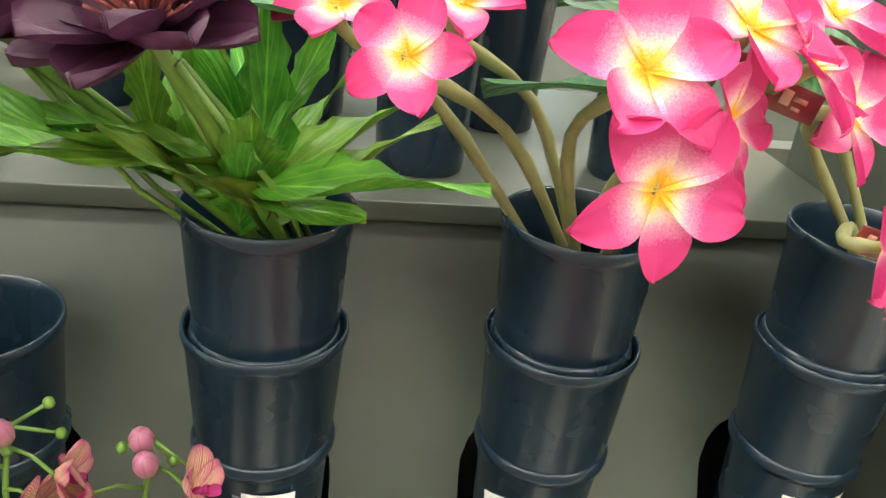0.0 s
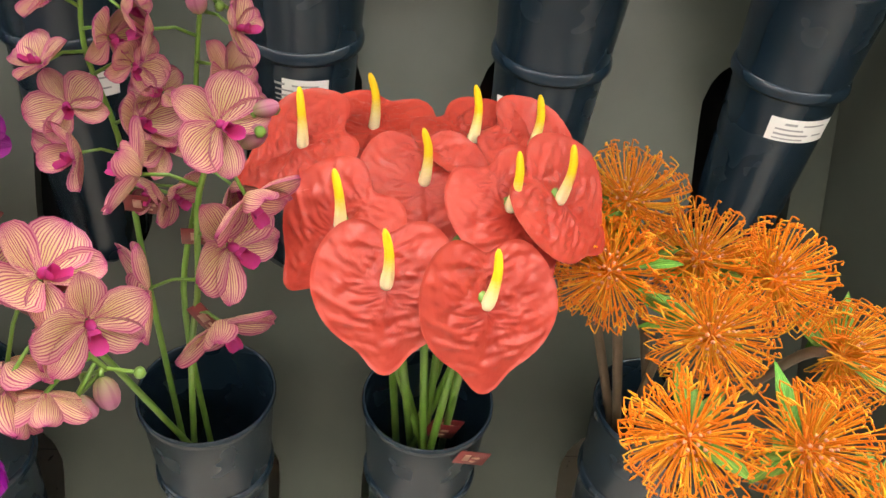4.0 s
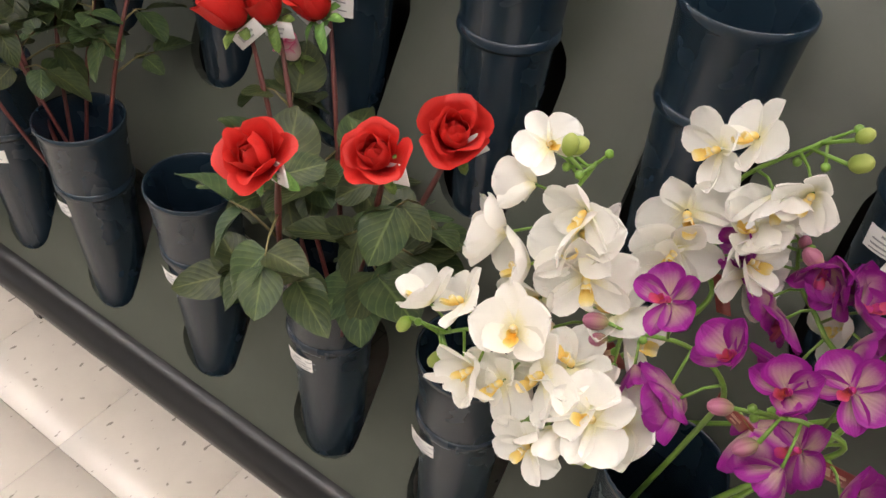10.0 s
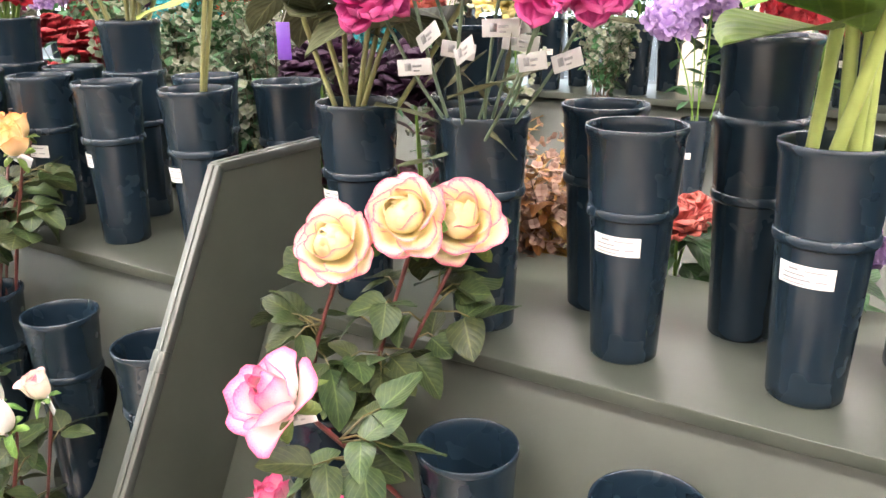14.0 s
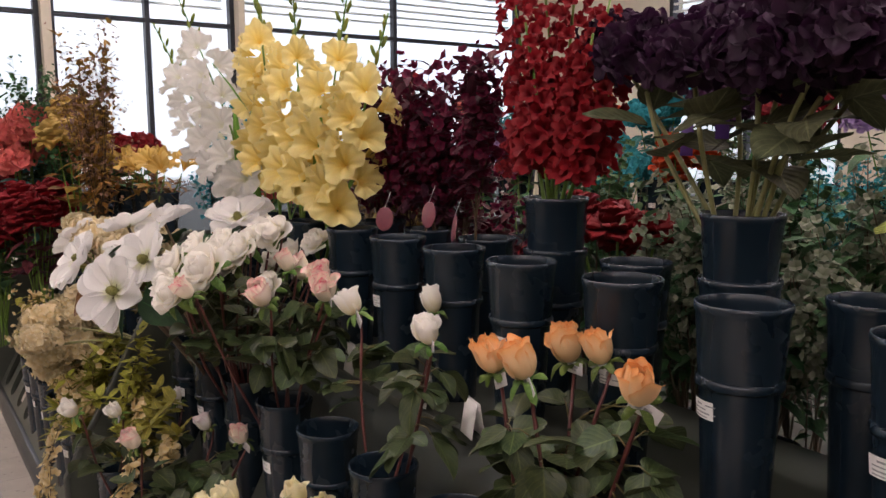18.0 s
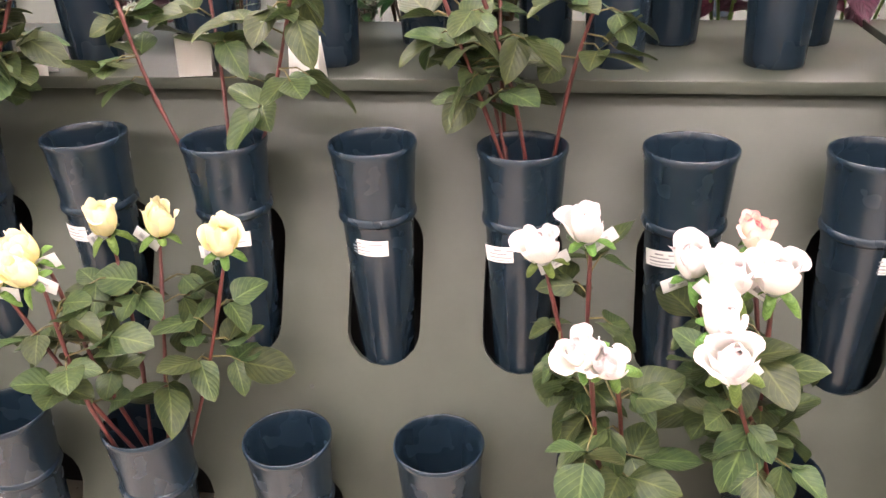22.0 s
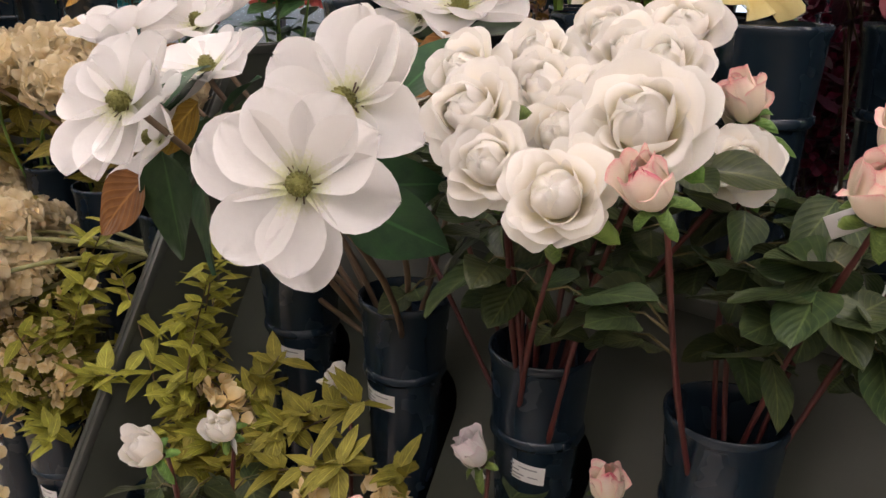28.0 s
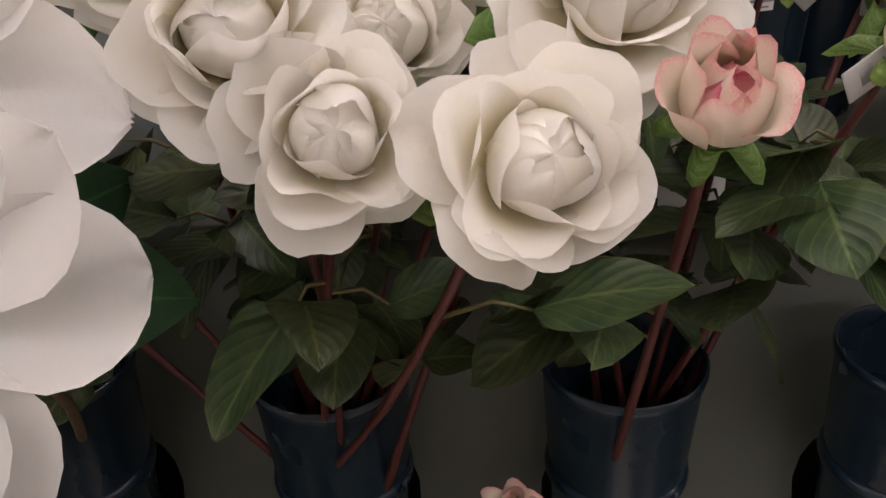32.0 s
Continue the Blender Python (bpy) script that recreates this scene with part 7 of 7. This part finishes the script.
# violet swing tags on the hydrangea stems
for p in ((-1.591, 1.076, 1.54), (-2.449, 1.36, 1.67), (-2.36, 1.34, 1.70)):
    t = thing("violet_tag", Matrix.Translation(p), "violet card swing tag on a flower stem", "tag", "violet tags")
    part("card", bevelled(((-0.014, -0.001, -0.028), (0.014, 0.001, 0.028)), 0.0008, 1).mesh("card", M["violet_card"]), t)
    part("string", Build().tube([(0, 0, 0.027), (0.006, 0.012, 0.06)], 0.0008, 4).mesh("string", M["tag_paper"]), t)
# round wine-red cards at the foot of the burgundy sprays
for p in ((-3.28, 1.22, 1.469), (-3.076, 1.22, 1.495), (-2.972, 1.22, 1.471)):
    t = thing("round_tag", Matrix.Translation(p), "round wine-red card tag hanging from a spray", "tag", "round wine-red tags")
    disc = Build().lathe([(0.0005, 0), (0.030, 0), (0.0315, 0.0008), (0.030, 0.0016), (0.0005, 0.0016)], 20)
    part("card", disc.mesh("card", M["wine_card"]), t, Matrix.Rotation(rng.uniform(-0.5, 0.5), 4, "Z") @ Matrix.Rotation(math.pi / 2 - 0.15, 4, "X"))
    part("string", Build().tube([(0, 0.001, 0.029), (0.008, 0.014, 0.07)], 0.0008, 4).mesh("string", M["tag_paper"]), t)

# ---- the far side of the near display, the displays across the aisle, and an unseen one behind the camera
YC = 1.30


def far_display(yc, xs, front, height_shift=0.0, sides=(1,)):
    """A display like the near one: sloping boards, shelf and rows of vases."""
    for s in sides:
        b = Build()
        lo_y, hi_y = yc - s * (YC - on_board(ZB)), yc - s * (YC - on_board(ZS))
        x0, x1 = xs
        n = Vector((0, -s, SL)).normalized() * 0.018
        q = [(x0, lo_y, ZB), (x1, lo_y, ZB), (x1, hi_y, ZS - 0.03), (x0, hi_y, ZS - 0.03)]
        b.v = q + [tuple(Vector(p) - n) for p in q]
        b.uv = [(0, 0)] * 8
        b.f = [(0, 1, 2, 3), (7, 6, 5, 4), (0, 4, 5, 1), (1, 5, 6, 2), (2, 6, 7, 3), (3, 7, 4, 0)]
        b.m = [0] * 6
        thing("far_display_board", None, "grey-green sloping board of a display", "display", "", "structure", b.mesh("board", M["panel"], smooth=False))
        kick = Build().box((x0, min(lo_y, lo_y + s * 0.08), 0), (x1, max(lo_y, lo_y + s * 0.08), ZB))
        thing("far_kick_board", None, "black kick board under a display", "display", "", "structure", kick.mesh("kick", M["dark"], smooth=False))
    if front:
        thing("far_display_shelf", None, "grey-green shelf on top of a display", "shelf", "", "structure", bevelled(((xs[0], yc - 0.255, ZS - 0.03), (xs[1], yc + 0.255, ZS)), 0.002).mesh("shelf", M["panel"]))


far_display(YC, (-6.7, 1.5), False, sides=(-1,))
far_display(YC + 2.75, (-6.7, 3.5), True, sides=(1, -1))
# added out of view behind the camera, to cut fill light and darken reflections
far_display(-2.35, (-7.5, 4.5), True, sides=(1, -1))
# vases of the unseen display, there for the same darkening
for k in range(24):
    vase(-6.6 + k * 0.44, -2.35 + (YC - Y_UP), Z_UP, False, 3.14, text="dark blue plastic flower vase in a display", group="far vases")
    vase(-6.5 + k * 0.44, -2.35 + 0.13, Z_SV, False, 3.14, text="dark blue plastic flower vase standing on the shelf", group="far vases")


def far_bunch(x, y, z, mat, kind, tall, leaf="deep_leaf", n=5, size=0.11, label=""):
    """A bunch seen across the display: a few heads or sprays from one vase."""
    for k in range(n):
        a = 2 * math.pi * k / n + rng.uniform(-0.4, 0.4)
        r = rng.uniform(0.04, 0.13)
        head = (x + r * math.cos(a), y + r * math.sin(a), z + tall * rng.uniform(0.75, 1.1))
        foot = (x + rng.uniform(-0.03, 0.03), y + rng.uniform(-0.03, 0.03), z - 0.15)
        if kind == "hydrangea":
            head_stem(foot, head, "hydrangea", hydrangea_build, mat, size * rng.uniform(0.9, 1.15), "artificial_hydrangea", label, group="far flower heads", bushy=6, leaf_at=(0.35, 0.9), leaf_mat_=leaf, leaf_len=0.12, leaf_wid=0.07)
        elif kind == "carnation":
            head_stem(foot, head, "carnation", carnation_build, mat, size * rng.uniform(0.85, 1.15), "artificial_carnation", label, group="far flower heads", bushy=6, leaf_at=(0.35, 0.9), leaf_mat_=leaf, leaf_len=0.12, leaf_wid=0.07)
        elif kind == "lily":
            head_stem(foot, head, "trumpet", trumpet_build, mat, size * 1.3, "artificial_lily", label, group="far flower heads", lean=(math.cos(a) * 0.6, math.sin(a) * 0.6 - 0.3, 0.7), bushy=5, leaf_mat_=leaf, leaf_len=0.11, leaf_wid=0.03)
        else:
            tips = [(head[0] + rng.uniform(-0.1, 0.1), head[1] + rng.uniform(-0.1, 0.1), head[2] + rng.uniform(-0.12, 0.1)) for _ in range(5)]
            spray(foot, tips, "filler_spray", label, "far sprays", lambda: tiny_floret(1, 2, 4, 0.7), mat, 26, 0.03 if kind == "spray" else 0.02, "brown_stem", leaf, 20, 0.055, 0.026, 0.4, 0.04)


YB = 2 * YC - Y_UP
BACK = [
    (0.3, "lavender", "hydrangea", 0.30, "deep_leaf", "lavender hydrangea head"), (0.0, "coral_floret", "carnation", 0.20, "deep_leaf", "coral carnation"),
    (-0.3, "lavender", "carnation", 0.36, "deep_leaf", "lavender carnation"), (-0.6, "teal_hydrangea", "hydrangea", 0.5, "olive_leaf", "teal blue flower head"),
    (-0.86, "lavender", "hydrangea", 0.16, "deep_leaf", "lavender hydrangea head"), (-1.12, "coral_floret", "carnation", 0.16, "deep_leaf", "coral pink carnation"),
    (-1.45, "dusty_floret", "spray", 0.24, "bronze_leaf", "dusty brown filler spray"), (-1.72, "purple_hydrangea", "carnation", 0.40, "wine_leaf", "dark purple carnation"),
    (-1.95, "purple_hydrangea", "carnation", 0.42, "wine_leaf", "dark purple carnation"), (-2.22, "white_floret", "spray", 0.48, "deep_leaf", "greenish white filler spray"),
    (-2.45, "white_floret", "spray", 0.48, "deep_leaf", "greenish white filler spray"), (-2.66, "white_floret", "spray", 0.44, "deep_leaf", "greenish white filler spray"), (-2.86, "crimson", "carnation", 0.44, "deep_leaf", "crimson carnation"),
    (-3.15, "crimson", "carnation", 0.30, "wine_leaf", "crimson carnation"), (-3.45, "burgundy", "spray", 0.42, "wine_leaf", "burgundy filler spray"),
    (-3.8, "yellow_glad", "carnation", 0.34, "deep_leaf", "pale yellow carnation"), (-4.2, "dusty_floret", "berry", 0.72, "bronze_leaf", "dusty mauve grass spray"),
    (-4.6, "yellow_rose", "carnation", 0.62, "bronze_leaf", "pale yellow rose head"), (-5.0, "coral_floret", "hydrangea", 0.50, "deep_leaf", "coral hydrangea head"),
    (-5.4, "crimson", "hydrangea", 0.34, "deep_leaf", "crimson hydrangea head"), (-5.8, "teal_hydrangea", "spray", 0.7, "teal_leaf", "blue green foliage spray")]
for x, mat, kind, tall, leaf, label in BACK:
    vase(x, YB, Z_UP, False, 3.1, text="dark blue plastic flower vase on the far side", group="far vases")
    far_bunch(x, YB, Z_UP, mat, kind, tall, leaf, 5, 0.085 if tall < 0.25 else 0.13, label + " on the far side")
for x, mat, label in ((-5.2, "gold_lily", "gold lily with pointed petals"), (-5.5, "gold_lily", "gold lily with pointed petals")):
    vase(x, Y_S1, Z_SV, False, 0, text="dark blue plastic flower vase standing on the shelf", group="vases on the shelf")
    far_bunch(x, Y_S1, Z_SV - 0.05, mat, "lily", 0.16, "bronze_leaf", 6, 0.11, label)
for x in (-5.8, -6.1, -6.4):
    vase(x, Y_S1, Z_SV, True, 0, text="dark blue plastic flower vase standing on the shelf", group="vases on the shelf")
    far_bunch(x, Y_S1, Z_SV, "crimson" if x > -6 else "coral_floret", "hydrangea", 0.2, "deep_leaf", 5, 0.14, "red hydrangea head on the shelf")
for x in UP[2][:5]:
    far_bunch(x, Y_UP, Z_UP - 0.02, "cream_hydrangea", "hydrangea", 0.26, "olive_leaf", 4, 0.15, "cream hydrangea head in a vase")
for x in LO[2][:5]:
    far_bunch(x, Y_LO, Z_LO, "cream_floret", "spray", 0.3, "olive_leaf", 2, 0.1, "cream blossom and olive leaf spray")
# tall bunches at the end of the display
for x, y, z, mat, kind, tall, leaf, label in (
        (-6.2, 0.62, 0.75, "crimson", "carnation", 0.55, "deep_leaf", "dark red carnation in a low vase"),
        (-6.5, 0.64, 0.75, "crimson", "carnation", 0.40, "deep_leaf", "dark red carnation in a low vase"),
        (-6.35, 0.80, 1.0, "coral_floret", "hydrangea", 0.72, "teal_leaf", "coral pink flower head on a tall stem"),
        (-6.6, 0.86, 1.0, "deep_leaf", "spray", 0.95, "deep_leaf", "tall dark blue-green foliage spray"),
        (-6.25, 0.98, 1.05, "deep_leaf", "spray", 0.85, "deep_leaf", "tall dark blue-green foliage spray"),
        (-5.45, 0.98, 1.05, "dusty_floret", "berry", 0.95, "bronze_leaf", "tall dusty mauve grass spray"),
        (-5.75, 0.96, 1.05, "gold_lily", "carnation", 0.70, "bronze_leaf", "pale yellow rose head on a tall stem"),
        (-5.95, 0.80, 0.90, "crimson", "carnation", 0.45, "wine_leaf", "dark red carnation in a low vase"),
        (-6.7, 0.70, 0.90, "crimson", "hydrangea", 0.50, "deep_leaf", "dark red flower head in a vase"),
        (-6.75, 1.0, 1.0, "purple_hydrangea", "spray", 0.8, "wine_leaf", "tall dark plum foliage spray"),
        (-1.75, 1.87, 0.80, "white_floret", "spray", 0.62, "deep_leaf", "greenish white filler spray on the far side"),
        (-2.15, 1.87, 0.80, "white_floret", "spray", 0.68, "deep_leaf", "greenish white filler spray on the far side"),
        (-2.50, 1.87, 0.80, "deep_leaf", "spray", 0.78, "deep_leaf", "dark green foliage spray on the far side"),
        (-2.85, 1.90, 0.80, "white_floret", "spray", 0.72, "deep_leaf", "greenish white filler spray on the far side"),
        (-3.20, 1.90, 0.80, "deep_leaf", "spray", 0.80, "deep_leaf", "dark green foliage spray on the far side"),
        (-3.36, 1.50, 1.30, "burgundy", "spray", 0.50, "wine_leaf", "plum berry and leaf spray"),
        (-3.80, 1.60, 1.20, "crimson", "spray", 0.62, "wine_leaf", "dark red leafy spray")):
    far_bunch(x, y, z, mat, kind, tall, leaf, 8 if x < -5 else 5, 0.17, label)
# white cards between the vases, standing in for the window's reflection on the laminate
for x, y, turn in ((-2.93, 1.10, 0.2), (-2.72, 1.085, -0.25), (-3.24, 1.10, -0.1)):
    pc = thing("glare_card", Matrix.Translation((x, y, ZS)) @ Matrix.Rotation(turn, 4, "Z"), "folded white card in place of a window reflection on the shelf", "card", "price cards on the shelf")
    for s in (1, -1):
        part("leaf_of_card", bevelled(((-0.030, -0.0006, 0), (0.030, 0.0006, 0.072)), 0.0004, 1).mesh("leaf_of_card", M["paper"]), pc, Matrix.Translation((0, s * 0.014, 0.0005)) @ Matrix.Rotation(s * 0.15, 4, "X"))
# across the aisle
ROW2 = [("white_floret", "spray"), ("teal_hydrangea", "spray"), ("teal_hydrangea", "hydrangea"), ("lavender", "hydrangea"), ("coral_floret", "carnation"), ("orange_hydrangea", "carnation"), ("crimson", "hydrangea"), ("yellow_glad", "carnation"), ("white_floret", "spray"), ("purple_hydrangea", "hydrangea")]
FAR_SAY = {"white_floret": "greenish white filler", "teal_hydrangea": "teal flower head", "lavender": "lavender flower head", "coral_floret": "coral carnation", "orange_hydrangea": "orange carnation", "crimson": "crimson flower head", "yellow_glad": "yellow carnation", "purple_hydrangea": "dark purple flower head"}
y2 = YC + 2.75 - (YC - Y_UP)
for k in range(20):
    x = -6.6 + k * 0.45
    mat, kind = ROW2[(k * 3) % 10]
    vase(x, y2, Z_UP, True, 0, text="dark blue plastic flower vase in a display", group="far vases")
    far_bunch(x, y2, Z_UP, mat, kind, 0.55, "teal_leaf" if mat.startswith("teal") else "deep_leaf", 5, 0.19, FAR_SAY[mat] + " in a vase across the aisle")
    vase(x + 0.1, YC + 2.6, Z_SV, True, 0, text="dark blue plastic flower vase standing on the shelf", group="far vases")
    mat, kind = ROW2[(k * 7 + 4) % 10]
    far_bunch(x + 0.1, YC + 2.6, Z_SV, mat, kind, 0.42, "teal_leaf" if mat.startswith("teal") else "deep_leaf", 7, 0.19, FAR_SAY[mat] + " in a vase across the aisle")
for k in range(38):
    vase(-6.55 + k * 0.232, YC + 2.78, Z_SV, False, 0, text="dark blue plastic flower vase standing on the shelf", group="far vases")
# a lit exit sign on the far wall
ex = thing("exit_sign", Matrix.Translation((-6.9, 6.12, 3.25)), "white exit sign with red letters", "sign")
part("case", bevelled(((-0.17, 0, -0.11), (0.17, 0.06, 0.11)), 0.006).mesh("case", M["paper"]), ex)
cu = bpy.data.curves.new("letters", "FONT")
cu.body, cu.size, cu.align_x, cu.align_y, cu.extrude = "EXIT", 0.15, "CENTER", "CENTER", 0.002
M["exit_red"] = glow_mat("lit_red_letters", (0.8, 0.03, 0.02), 1.0)
cu.materials.append(M["exit_red"])
tx = part("letters", cu, ex, Matrix.Translation((0, -0.004, 0)) @ Matrix.Rotation(math.pi / 2, 4, "X"), "red letters")
